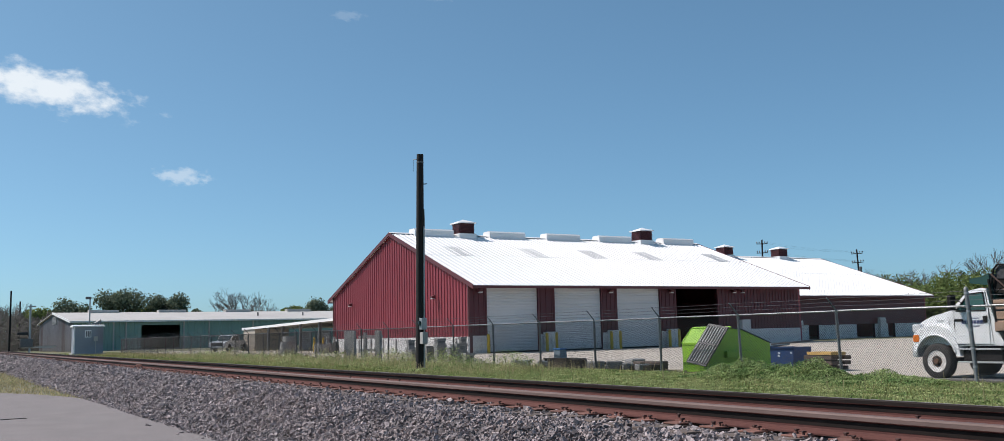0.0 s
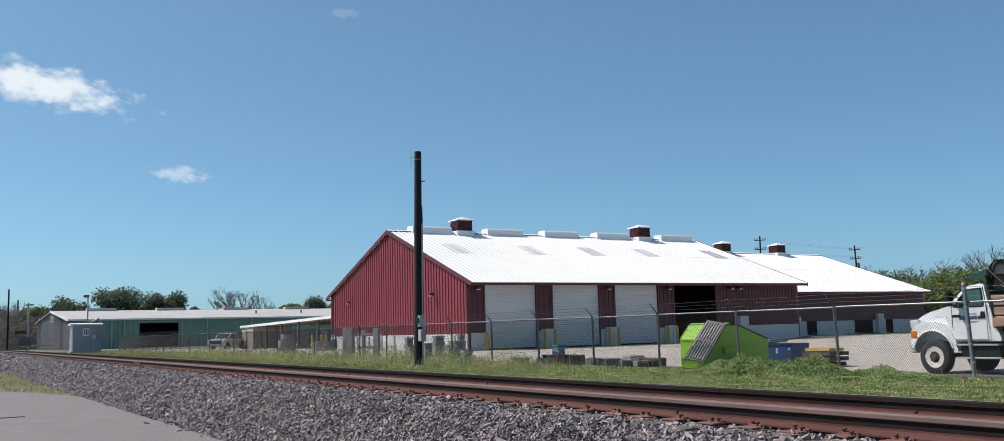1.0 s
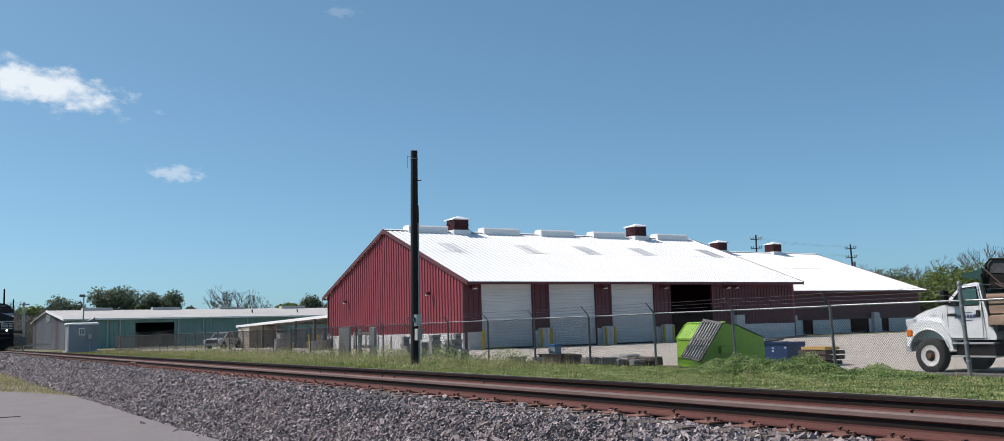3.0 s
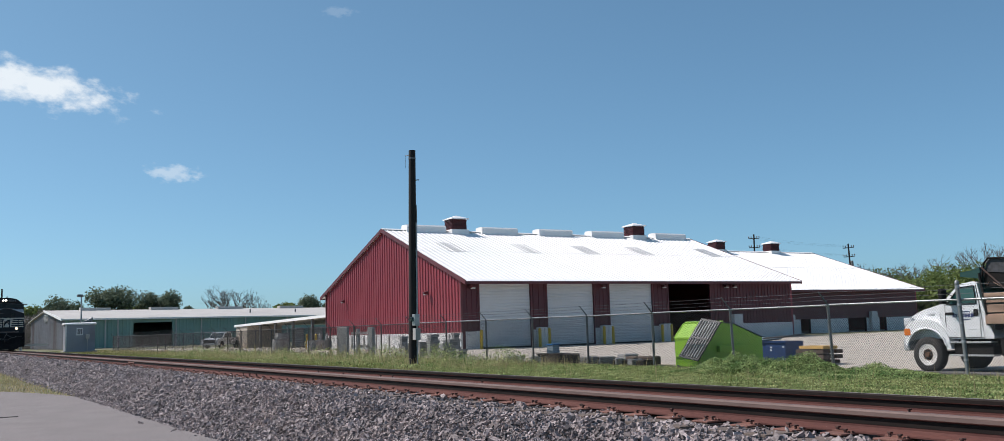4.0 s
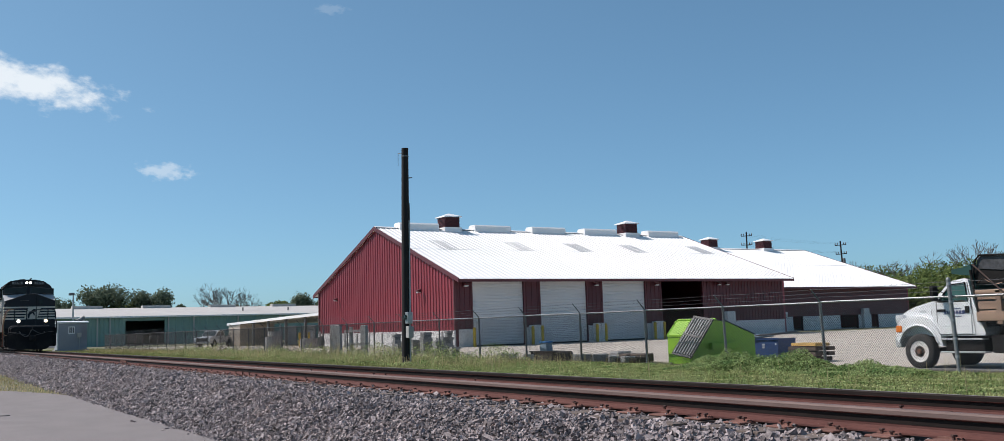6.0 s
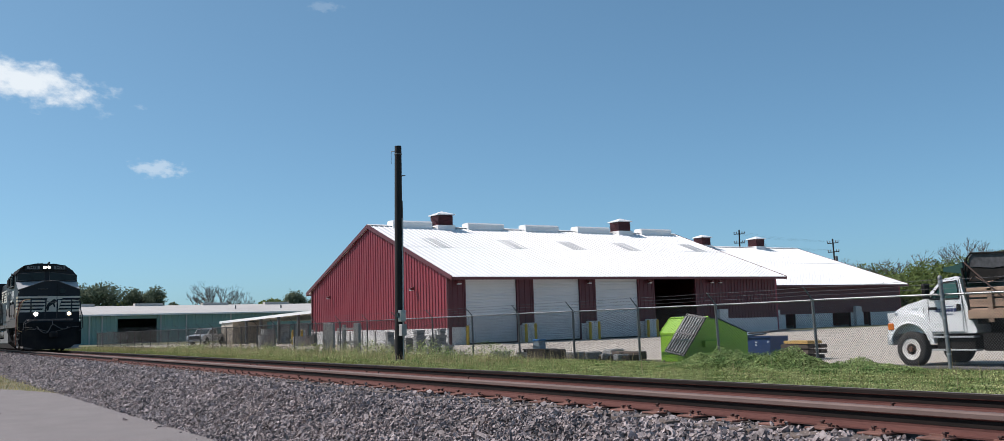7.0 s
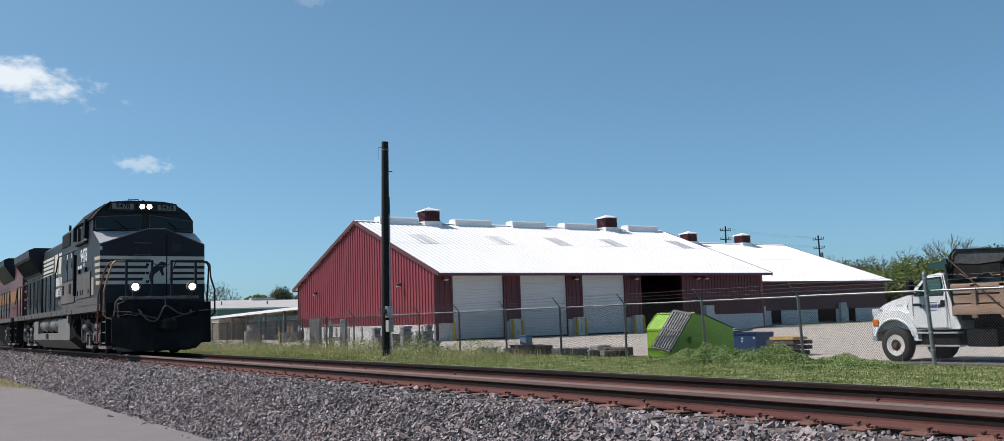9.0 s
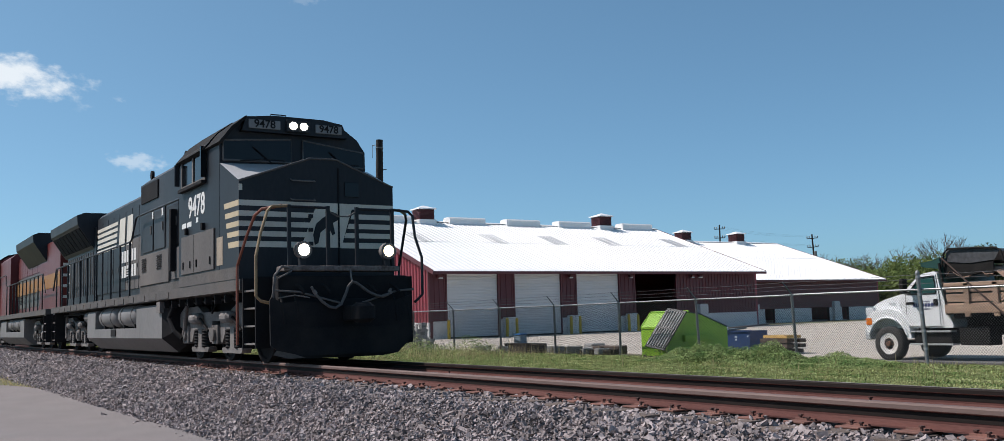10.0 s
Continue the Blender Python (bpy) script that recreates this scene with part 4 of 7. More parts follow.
def pickup(m):
    p = thing("pickup_truck", m, "silver pickup truck parked beside the warehouse", "pickup truck")
    side = [(-2.9, 0.42), (-2.95, 0.75), (-2.86, 1.02), (-2.5, 1.12), (-1.5, 1.2), (2.75, 1.2), (2.8, 0.5)]
    b = part("body", S().prism(side, "y", -0.95, 0.95), M["silver"], p)
    cab = [(-1.5, 1.2), (-0.8, 1.76), (-0.5, 1.84), (0.55, 1.84), (0.8, 1.7), (0.9, 1.2)]
    part("cab", S().prism(cab, "y", -0.8, 0.8), M["silver"], p)
    part("side_glass", S().prism([(-1.2, 1.24), (-0.74, 1.68), (-0.12, 1.72), (-0.12, 1.24)], "y", -0.81, 0.81), M["cab_dark"], b)
    part("side_glass", S().prism([(-0.02, 1.24), (-0.02, 1.72), (0.52, 1.72), (0.62, 1.24)], "y", -0.81, 0.81), M["cab_dark"], b)
    part("bed_floor", S().box(0.95, 2.7, -0.8, 0.8, 1.201, 1.21), M["gear_dark"], b)
    for sy in (-0.952, 0.946):
        for x in (-1.3, -0.08, 0.88):
            part("door_gap", S().box(x - 0.012, x + 0.012, sy, sy + 0.006, 0.5, 1.18), M["gear_dark"], b)
        for x in (-1.85, 1.75):
            part("wheel_arch", S().prism([(x + 0.48 * math.cos(radians(a)), 0.39 + 0.48 * math.sin(radians(a))) for a in range(0, 181, 20)], "y", sy, sy + 0.006), M["gear_dark"], b)
    part("grille", S().chamfer(-2.99, -2.9, -0.7, 0.7, 0.62, 1.02, 0.02), M["black"], b)
    part("bumper", S().chamfer(-3.06, -2.88, -0.92, 0.92, 0.42, 0.62, 0.04), M["galv"], b)
    for s in (-1, 1):
        part("headlight", S().chamfer(-2.97, -2.8, s * 0.8 - 0.12, s * 0.8 + 0.12, 0.85, 1.02, 0.03), M["roof"], b)
        for x in (-1.85, 1.75):
            w = part("wheel", S().lathe((x, s * 0.68, 0.39), (x, s * 0.95, 0.39), [(0, 0.25), (0, 0.36), (0.15, 0.39), (0.85, 0.39), (1, 0.36), (1, 0.25), (0.9, 0.24)], 20), M["rubber"], p, smooth=True)
            part("rim", S().lathe((x, s * 0.9, 0.39), (x, s * 0.94, 0.39), [(0, 0.24), (1, 0.22)], 16), M["galv"], w)
    part("windscreen", S().prism([(-1.46, 1.25), (-0.86, 1.73), (-0.88, 1.75), (-1.49, 1.27)], "y", -0.72, 0.72), M["cab_dark"], b)


M["gear_dark"] = material("dark_chassis", (0.010, 0.010, 0.010), (0.017, 0.016, 0.015), 0.8, scale=4, fine=30, bump=0.15, dirt=(0.035, 0.032, 0.03), dirt_amount=0.4, spec=0.15)
M["cab_dark"] = material("dark_car_glass", (0.012, 0.016, 0.018), (0.02, 0.024, 0.026), 0.1, scale=1, fine=3, bump=0, spec=0.7)
long_building()
lean_to()
concrete_rings()
cabin()
pickup(pose(-110.5, 23.0, GZ, 0, 0, 138))

# ---- far poles ----


def power_pole(x, y, h, label="wooden power pole with cross-arms and insulators far behind the barns", lean=0.0, turn=30):
    p = thing("power_pole", pose(x, y, GZ, lean, lean, turn), label, "power pole", "far power poles")
    part("shaft", S().rod((0, 0, 0), (0, 0, h), 0.2, 0.13, 8), M["pole"], p)
    for z in (h - 0.8, h - 2.4):
        a = part("cross_arm", S().box(-0.95, 0.95, -0.07, 0.07, z, z + 0.13), M["pole"], p)
        for dx in (-0.9, -0.5, 0.5, 0.9):
            part("insulator", S().lathe((dx, 0, z + 0.16), (dx, 0, z + 0.5), [(0, 0.05), (0.5, 0.10), (1, 0.04)], 8), M["fence_dark"], a)
    part("transformer", S().lathe((0.35, 0, h - 4.2), (0.35, 0, h - 3.1), [(0, 0.2), (0.1, 0.25), (0.9, 0.25), (1, 0.2)], 10), M["fence_dark"], p)


power_pole(-121.6, 119.5, 16.6, lean=1)
power_pole(-112.9, 134.6, 14.6, lean=-2)
for x, y, h in ((-205, 7.0, 11.5), (-230, 10.5, 10.5), (-320, 14.0, 9.0)):
    t = thing("bare_pole", pose(x, y, GZ), "dark bare wooden pole beside the track", "pole", "bare poles far along the track")
    part("shaft", S().rod((0, 0, 0), (0, 0, h), 0.2, 0.14, 8), M["pole"], t)
wires = S()
for dz in (0, -1.6):
    for d in (-1.2, 0.0, 1.2):
        prev = None
        for i in range(25):
            u = i / 24
            p = Vector((-121.6 + 8.7 * u * 1.0 + d, 119.5 + 15.1 * u, GZ + 16.1 - 2.0 * u + dz - 1.2 * 4 * u * (1 - u) * 0.3))
            if prev is not None:
                wires.rod(prev, p, 0.006, n=3, caps=False)
            prev = p
tagged(part("overhead_wires", wires, M["fence_dark"]), "thin overhead wires between far power poles", "wires")

# ---- trees ----
M["bark"] = material("grey_bark", (0.13, 0.115, 0.10), (0.07, 0.06, 0.055), 0.95, scale=3, fine=20, bump=0.5, stretch=(2, 2, 0.5))
M["leaf"] = leafy("broad_leaves", (0.115, 0.15, 0.10), (0.175, 0.205, 0.145), 0.25, 0.3)
M["leaf_light"] = leafy("fresh_leaves", (0.13, 0.175, 0.06), (0.19, 0.225, 0.09), 0.25)
M["twig"] = material("bare_twigs", (0.19, 0.17, 0.155), (0.13, 0.115, 0.105), 0.95, scale=2, fine=10, bump=0)


def limb(sh, rnd, p, d, length, r, depth, tips, spread=0.55):
    q = p + d * length
    sh.rod(p, q, r, r * 0.68, 5 if r > 0.04 else 3, caps=False)
    if depth == 0:
        tips.append(q)
        return
    for k in range(rnd.choice((2, 3, 3))):
        e = (d + Vector((rnd.uniform(-1, 1), rnd.uniform(-1, 1), rnd.uniform(-0.35, 0.75))) * spread).normalized()
        limb(sh, rnd, q, e, length * rnd.uniform(0.62, 0.88), r * 0.62, depth - 1, tips, spread)
    tips.append(q)


def tree(x, y, h, w, seed, leaves="leaf", bare=False, n=2600, label="", leaf=0.34):
    rnd = random.Random(seed)
    t = thing("tree", pose(x, y, GZ), label or ("leafless tree with fine grey twigs" if bare else "dense green broadleaf tree"), "tree", "far trees")
    sh, tips = S(), []
    limb(sh, rnd, Vector((0, 0, -0.3)), Vector((rnd.uniform(-.08, .08), rnd.uniform(-.08, .08), 1)).normalized(), h * (0.22 if bare else 0.25), h * 0.022, 6 if bare else 3, tips, 0.75 if bare else 0.7)
    top = max(p.z for p in tips)
    wide = max(max(abs(p.x), abs(p.y)) for p in tips)
    k, kw = (h / top, w / 2 / wide) if bare else (0.74 * h / top, 0.72 * w / 2 / wide)
    sh.v = [(a * kw, b * kw, c * k) for a, b, c in sh.v]
    part("trunk", sh, M["twig"] if bare else M["bark"], t)
    if bare:
        return
    # clumps of leaves set on an uneven cluster of lobes
    lobes = []
    for i in range(20):
        a, rr = rnd.uniform(0, 6.283), (rnd.random() ** 0.6) * w * 0.34
        zz = h * rnd.uniform(0.36, 0.84)
        lobes.append((Vector((rr * math.cos(a), rr * math.sin(a), zz - rr * 0.25)), w * rnd.uniform(0.13, 0.25)))
    cr = S()
    for i in range(n):
        c, r = rnd.choice(lobes)
        d = Vector((rnd.gauss(0, 1), rnd.gauss(0, 1), rnd.gauss(0, 0.85))).normalized()
        p = c + d * r * (rnd.random() ** 0.35) * rnd.uniform(0.85, 1.15)
        if p.z > h or p.z < h * 0.12:
            continue
        s = leaf * rnd.uniform(0.6, 1.4)
        u = Vector((rnd.uniform(-1, 1), rnd.uniform(-1, 1), rnd.uniform(-1, 1))).normalized()
        v = u.cross(d + Vector((0.1, 0.2, 0.3))).normalized()
        cr.add([p - u * s, p + v * s * 0.6, p + u * s, p - v * s * 0.6], [(0, 1, 2, 3)])
    part("crown", cr, M[leaves], t)


def at_depth(px, d, spread=0.0):
    """A far spot by its bearing in degrees left of +y and its distance from the eye."""
    a = radians(px)
    return EYE[0] - math.sin(a) * d, EYE[1] + math.cos(a) * d


# (bearing, distance, height, width, kind)
FAR = [(89.6, 265, 13, 12, "b"), (88.6, 255, 12, 12, "b"), (87.6, 250, 14, 13, "b"), (86.7, 262, 11, 12, "b"), (88.1, 290, 14, 14, "b"), (89.0, 275, 13, 13, "b"), (87.1, 280, 12, 12, "b"), (85.8, 262, 11.5, 12, "b"), (84.9, 275, 11, 13, "l"), (83.5, 280, 13.5, 13, "d"), (82.4, 300, 11.5, 13, "l"),
       (80.7, 290, 17.0, 14, "d"), (79.6, 300, 13.0, 10, "l"), (78.2, 295, 16.8, 15, "d"), (76.9, 310, 12.0, 8, "d"), (75.6, 300, 15, 14, "b"), (74.5, 310, 17.5, 17, "b"), (73.4, 305, 16, 14, "b"), (72.5, 310, 14, 9, "b"), (71.4, 330, 14.0, 13, "l"), (69.9, 330, 15.0, 14, "d"), (68.6, 330, 14, 13, "d"),
       (38.2, 175, 9.6, 9, "b"), (37.2, 150, 9.4, 9, "b"), (36.6, 150, 8.6, 10, "l"), (35.4, 150, 10.0, 12, "b"), (34.6, 140, 8.2, 12, "l"), (33.6, 150, 10.6, 12, "b"), (32.9, 140, 8.4, 12, "l"), (31.5, 150, 8.6, 12, "d"), (31.9, 160, 12.0, 12, "b"), (30, 145, 11.0, 8, "d"), (28.4, 150, 9.5, 13, "l"), (26.8, 150, 11.5, 13, "l"), (40.2, 240, 9.4, 12, "b"), (34, 120, 5.4, 9, "l"), (36.2, 125, 5.8, 9, "l")]
for i, (a, d, h, w, kind) in enumerate(FAR):
    x, y = at_depth(a, d)
    tree(x, y, h, w, 40 + i, "leaf_light" if kind == "l" else "leaf", kind == "b", 11000 if d > 200 else 8000, leaf=0.33 if d > 200 else 0.2)

# a low far wood closes the view behind the buildings
rnd = random.Random(77)
wood = S()
for i in range(30000):
    a = rnd.uniform(15, 102)
    d = rnd.uniform(360, 430)
    x, y = at_depth(a, d)
    top = 10.5 + 3.0 * noise.noise((a * 0.5, 1.7, 0)) + 1.5 * noise.noise((a * 2.1, 4.0, 0))
    z = GZ + top * rnd.random() ** 0.7
    s = rnd.uniform(0.6, 1.3)
    u = Vector((rnd.uniform(-1, 1), rnd.uniform(-1, 1), rnd.uniform(-1, 1))).normalized()
    v = u.orthogonal().normalized()
    p = Vector((x, y, z))
    wood.add([p - u * s, p + v * s * 0.7, p + u * s, p - v * s * 0.7], [(0, 1, 2, 3)])
tagged(part("far_wood", wood, M["leaf"]), "low dark band of distant woodland", "woodland", kind="stuff")
# brush beside the track far to the left
brush = S()
for i in range(42000):
    a = rnd.uniform(84.0, 92.5)
    d = rnd.uniform(205, 250)
    x, y = at_depth(a, d)
    if abs(y) < 3.5:
        continue
    z = GZ + (6.5 + 6.0 * abs(noise.noise((a * 1.3, 2.0, 0)))) * rnd.random() ** 1.3
    s = rnd.uniform(0.08, 0.28)
    u = Vector((rnd.uniform(-1, 1), rnd.uniform(-1, 1), rnd.uniform(-0.3, 1))).normalized()
    p, v = Vector((x, y, z)), u.orthogonal().normalized()
    brush.add([p - u * s * 2, p + v * s * 0.22, p + u * s * 2, p - v * s * 0.22], [(0, 1, 2, 3)])
tagged(part("brush", brush, M["twig"]), "dry tangled brush beside the track", "brush", kind="stuff")

# ---- clouds ----


def cloud_material(name, sx, sy, seed, dense):
    ma = bpy.data.materials.new(name)
    ma.use_nodes = True
    no, li = ma.node_tree.nodes, ma.node_tree.links
    no.remove(no["Principled BSDF"])
    tc = no.new("ShaderNodeTexCoord")
    mp = no.new("ShaderNodeMapping")
    mp.inputs["Scale"].default_value = (1 / sx, 1 / sy, 1)
    li.new(tc.outputs["Object"], mp.inputs[0])
    ln = no.new("ShaderNodeVectorMath")
    ln.operation = "LENGTH"
    nz = no.new("ShaderNodeTexNoise")
    nz.inputs["Scale"].default_value, nz.inputs["Detail"].default_value, nz.inputs["Roughness"].default_value = 1.9, 7, 0.55
    off = no.new("ShaderNodeMapping")
    off.inputs["Location"].default_value = (seed, seed * 0.7, 0)
    off.inputs["Scale"].default_value = (0.62 / sy, 1.0 / sy, 1)
    li.new(tc.outputs["Object"], off.inputs[0])
    li.new(off.outputs[0], nz.inputs[0])
    li.new(mp.outputs[0], ln.inputs[0])
    sub = no.new("ShaderNodeMath")
    sub.operation = "MULTIPLY_ADD"
    sub.inputs[1].default_value = -0.62
    li.new(ln.outputs["Value"], sub.inputs[0])
    li.new(nz.outputs[0], sub.inputs[2])
    mr = no.new("ShaderNodeMapRange")
    mr.interpolation_type = "SMOOTHSTEP"
    mr.inputs[1].default_value, mr.inputs[2].default_value, mr.inputs[4].default_value = 0.0, 0.38, dense
    li.new(sub.outputs[0], mr.inputs[0])
    em, tr, mx = no.new("ShaderNodeEmission"), no.new("ShaderNodeBsdfTransparent"), no.new("ShaderNodeMixShader")
    em.inputs[0].default_value, em.inputs[1].default_value = (0.86, 0.93, 1.0, 1), 0.95
    li.new(mr.outputs[0], mx.inputs[0])
    li.new(tr.outputs[0], mx.inputs[1])
    li.new(em.outputs[0], mx.inputs[2])
    li.new(mx.outputs[0], no["Material Output"].inputs[0])
    return ma


def cloud(bearing, rise, d, sx, sy, seed, dense, roll=0):
    """A far sheet of cloud, much too distant to shift."""
    a, e = radians(bearing), radians(rise)
    c = Vector((EYE[0] - math.sin(a) * math.cos(e) * d, EYE[1] + math.cos(a) * math.cos(e) * d, EYE[2] + math.sin(e) * d))
    n = 24
    vs = [((i / n - 0.5) * 2 * sx, (j / n - 0.5) * 2 * sy, 0) for j in range(n + 1) for i in range(n + 1)]
    fs = [(j * (n + 1) + i, j * (n + 1) + i + 1, (j + 1) * (n + 1) + i + 1, (j + 1) * (n + 1) + i) for j in range(n) for i in range(n)]
    ob = part("cloud", S().add(vs, fs), cloud_material("cloud_vapour", sx, sy, seed, dense), m=look(c, EYE, roll))
    tagged(ob, "small white fair-weather cloud in blue sky", "cloud", kind="structure")


cloud(84.9, 13.75, 3000, 350, 84, 1.3, 1.0, 9)
cloud(77.6, 9.25, 3000, 105, 38, 4.1, 0.45, 3)
cloud(68.2, 18.7, 3000, 70, 24, 7.7, 0.12)
cloud(62.6, 19.9, 3000, 90, 24, 9.2, 0.14)

# ---- dump truck ----
M["white_paint"] = material("white_truck_paint", (0.84, 0.85, 0.86), (0.79, 0.80, 0.81), 0.3, scale=1, fine=20, bump=0, dirt=(0.5, 0.48, 0.45), dirt_amount=0.25)
M["dark_green"] = material("dark_green_paint", (0.012, 0.055, 0.045), (0.010, 0.042, 0.035), 0.45, scale=2, fine=20, bump=0.04, dirt=(0.04, 0.06, 0.05), dirt_amount=0.3)
M["plank"] = material("weathered_plank", (0.43, 0.30, 0.215), (0.25, 0.165, 0.115), 0.9, scale=3, fine=24, bump=0.7, stretch=(0.5, 3, 3), vary=0.3, dirt=(0.10, 0.065, 0.05), dirt_amount=0.6)
M["tarp"] = material("black_tarpaulin", (0.022, 0.023, 0.026), (0.06, 0.063, 0.07), 0.6, scale=3, fine=12, bump=0.3)
M["wheel_rim"] = material("rust_stained_white_rim", (0.80, 0.79, 0.77), (0.68, 0.66, 0.63), 0.5, scale=6, fine=30, bump=0.1, dirt=(0.25, 0.13, 0.08), dirt_amount=0.7)
M["amber"] = material("amber_lens", (0.75, 0.20, 0.02), (0.65, 0.16, 0.02), 0.25, scale=6, fine=40, bump=0)
M["arm_rust"] = material("dark_rusty_arm", (0.07, 0.04, 0.03), (0.04, 0.025, 0.02), 0.8, scale=8, fine=40, bump=0.2)
M["rust_hub"] = material("rusty_hub", (0.20, 0.10, 0.06), (0.11, 0.06, 0.04), 0.8, scale=8, fine=40, bump=0.2)
M["truck_glass"] = material("green_tinted_glass", (0.020, 0.075, 0.070), (0.03, 0.09, 0.085), 0.08, scale=1, fine=3, bump=0, spec=0.7)
M["blue_letter"] = material("dark_blue_lettering", (0.02, 0.04, 0.14), (0.02, 0.035, 0.12), 0.5, bump=0)


def truck_wheel(t, x, y, steer, flip):
    s = 1 if flip else -1
    w = part("wheel", S().lathe((x, y - s * 0.13, 0.43), (x, y + s * 0.13, 0.43), [(0, 0.245), (0, 0.36), (0.06, 0.40), (0.2, 0.425), (0.8, 0.425), (0.94, 0.40), (1, 0.36), (1, 0.265), (0.9, 0.245)], 36), M["rubber"], t, "black truck tyre on a white steel rim", smooth=True)
    part("rim", S().lathe((x, y - 0.05 * s, 0.43), (x, y + s * 0.12, 0.43), [(0, 0.245), (1, 0.272), (1, 0.25), (0.95, 0.23), (0.90, 0.12)], 28), M["wheel_rim"], w, smooth=True)
    part("hub", S().lathe((x, y, 0.43), (x, y + s * 0.16, 0.43), [(0, 0.115), (0.55, 0.11), (0.6, 0.07), (1, 0.055)], 18), M["rust_hub"], w, smooth=True)
    for k in range(8):
        a = k * math.pi / 4
        part("wheel_nut", S().rod((x + 0.125 * math.cos(a), y + s * 0.08, 0.43 + 0.125 * math.sin(a)), (x + 0.125 * math.cos(a), y + s * 0.12, 0.43 + 0.125 * math.sin(a)), 0.018, n=6), M["rust_hub"], w)
    for k in range(8):
        a = (k + 0.5) * math.pi / 4
        part("hand_hole", S().rod((x + 0.19 * math.cos(a), y + s * 0.095, 0.43 + 0.19 * math.sin(a)), (x + 0.19 * math.cos(a), y + s * 0.101, 0.43 + 0.19 * math.sin(a)), 0.03, n=8), M["gear_dark"], w)


def dump_truck(m):
    """Near side at y = 0, front axle at x = 0, the front towards -x."""
    t = thing("dump_truck", m, "white dump truck with wooden side boards and rolled black tarpaulin", "dump truck")
    # cab and bonnet as one shell, cut by the wheel arch
    arch = [(0.56 * math.cos(a), 0.50 + 0.56 * math.sin(a)) for a in [radians(180 - 15 * k) for k in range(13)]]
    fender = [(-0.62, 0.66), (-0.62, 1.0), (-0.57, 1.1), (-0.42, 1.22), (-0.2, 1.27), (0.1, 1.27), (0.34, 1.2), (0.52, 1.0), (0.62, 0.8), (0.66, 0.56), (0.54, 0.56)] + [(x, z) for x, z in reversed(arch) if z > 0.62]
    part("fender", S().prism(fender, "y", -0.01, 0.35), M["white_paint"], t, "white wheel-arch fender")
    part("fender", S().prism(fender, "y", 1.75, 2.11), M["white_paint"], t)
    part("arch_lip", S().tube([(x, -0.02, z) for x, z in arch if z > 0.6], 0.025, 8), M["white_paint"], t)
    bonnet = [(-0.56, 0.8), (-0.57, 1.15), (-0.5, 1.33), (-0.38, 1.41), (-0.12, 1.51), (0.2, 1.58), (0.56, 1.62), (0.56, 0.8)]
    bo = part("bonnet", S().prism(bonnet, "y", 0.16, 1.94), M["white_paint"], t)
    part("bonnet_crown", S().prism([(-0.40, 1.38), (-0.2, 1.51), (0.2, 1.61), (0.6, 1.66), (0.6, 1.5)], "y", 0.3, 1.8), M["white_paint"], bo)
    part("bonnet_seam", S().tube([(0.40, 0.155, 1.0), (0.36, 0.155, 1.2), (0.3, 0.155, 1.34), (0.36, 0.155, 1.56)], 0.008, 4), M["gear_dark"], bo)
    part("badge", S().box(-0.02, 0.16, 0.15, 0.16, 1.36, 1.41), M["silver"], bo)
    cab = [(0.44, 0.80), (0.40, 1.58), (0.46, 1.64), (0.88, 2.0), (1.02, 2.08), (1.32, 2.12), (1.42, 2.08), (1.48, 1.75), (1.6, 1.3), (1.76, 0.86), (1.74, 0.80)]
    c = part("cab", S().prism(cab, "y", 0.03, 2.07), M["white_paint"], t, "white steel cab")
    part("side_glass", S().prism([(0.62, 1.62), (0.98, 1.97), (1.32, 2.0), (1.36, 1.62)], "y", 0.018, 2.08), M["truck_glass"], c, "green-tinted side window")
    part("window_frame", S().tube([(0.60, 0.012, 1.6), (0.97, 0.012, 1.99), (1.34, 0.012, 2.02), (1.38, 0.012, 1.6), (0.60, 0.012, 1.6)], 0.016, 6), M["gear_dark"], c)
    part("windscreen", S().prism([(0.47, 1.65), (0.87, 1.995), (0.855, 2.005), (0.455, 1.665)], "y", 0.14, 1.96), M["truck_glass"], c)
    d = part("door", S().chamfer(0.56, 1.44, 0.012, 0.04, 0.84, 1.6, 0.012), M["white_paint"], c)
    part("door_gap", S().tube([(0.55, 0.02, 1.62), (0.54, 0.02, 1.2), (0.6, 0.02, 0.83), (1.52, 0.02, 0.83), (1.46, 0.02, 1.5), (1.39, 0.02, 2.04)], 0.007, 4), M["gear_dark"], d)
    part("door_handle", S().chamfer(1.30, 1.41, -0.01, 0.02, 1.32, 1.48, 0.015), M["gear_dark"], d, "black door handle")
    part("moulding", S().box(0.6, 1.42, 0.004, 0.014, 1.02, 1.05), M["white_paint"], d)
    x = 0.74
    for k, w in enumerate((0.06, 0.04, 0.06, 0.07, 0.06, 0.06, 0.07)):
        part("writing_bar", S().box(x, x + w, 0.004, 0.013, 1.30, 1.385), M["blue_letter"], d)
        x += w + 0.022
    part("writing_bar", S().box(0.98, 1.2, 0.004, 0.013, 1.42, 1.44), M["blue_letter"], d)
    part("writing_bar", S().box(1.0, 1.2, 0.004, 0.013, 1.235, 1.26), M["blue_letter"], d)
    part("vent", S().box(0.56, 0.78, 0.0, 0.013, 1.36, 1.42), M["gear_dark"], d)
    mi = part("mirror", S().chamfer(0.62, 0.72, -0.32, -0.12, 1.62, 1.98, 0.025), M["gear_dark"], t, "black door mirror")
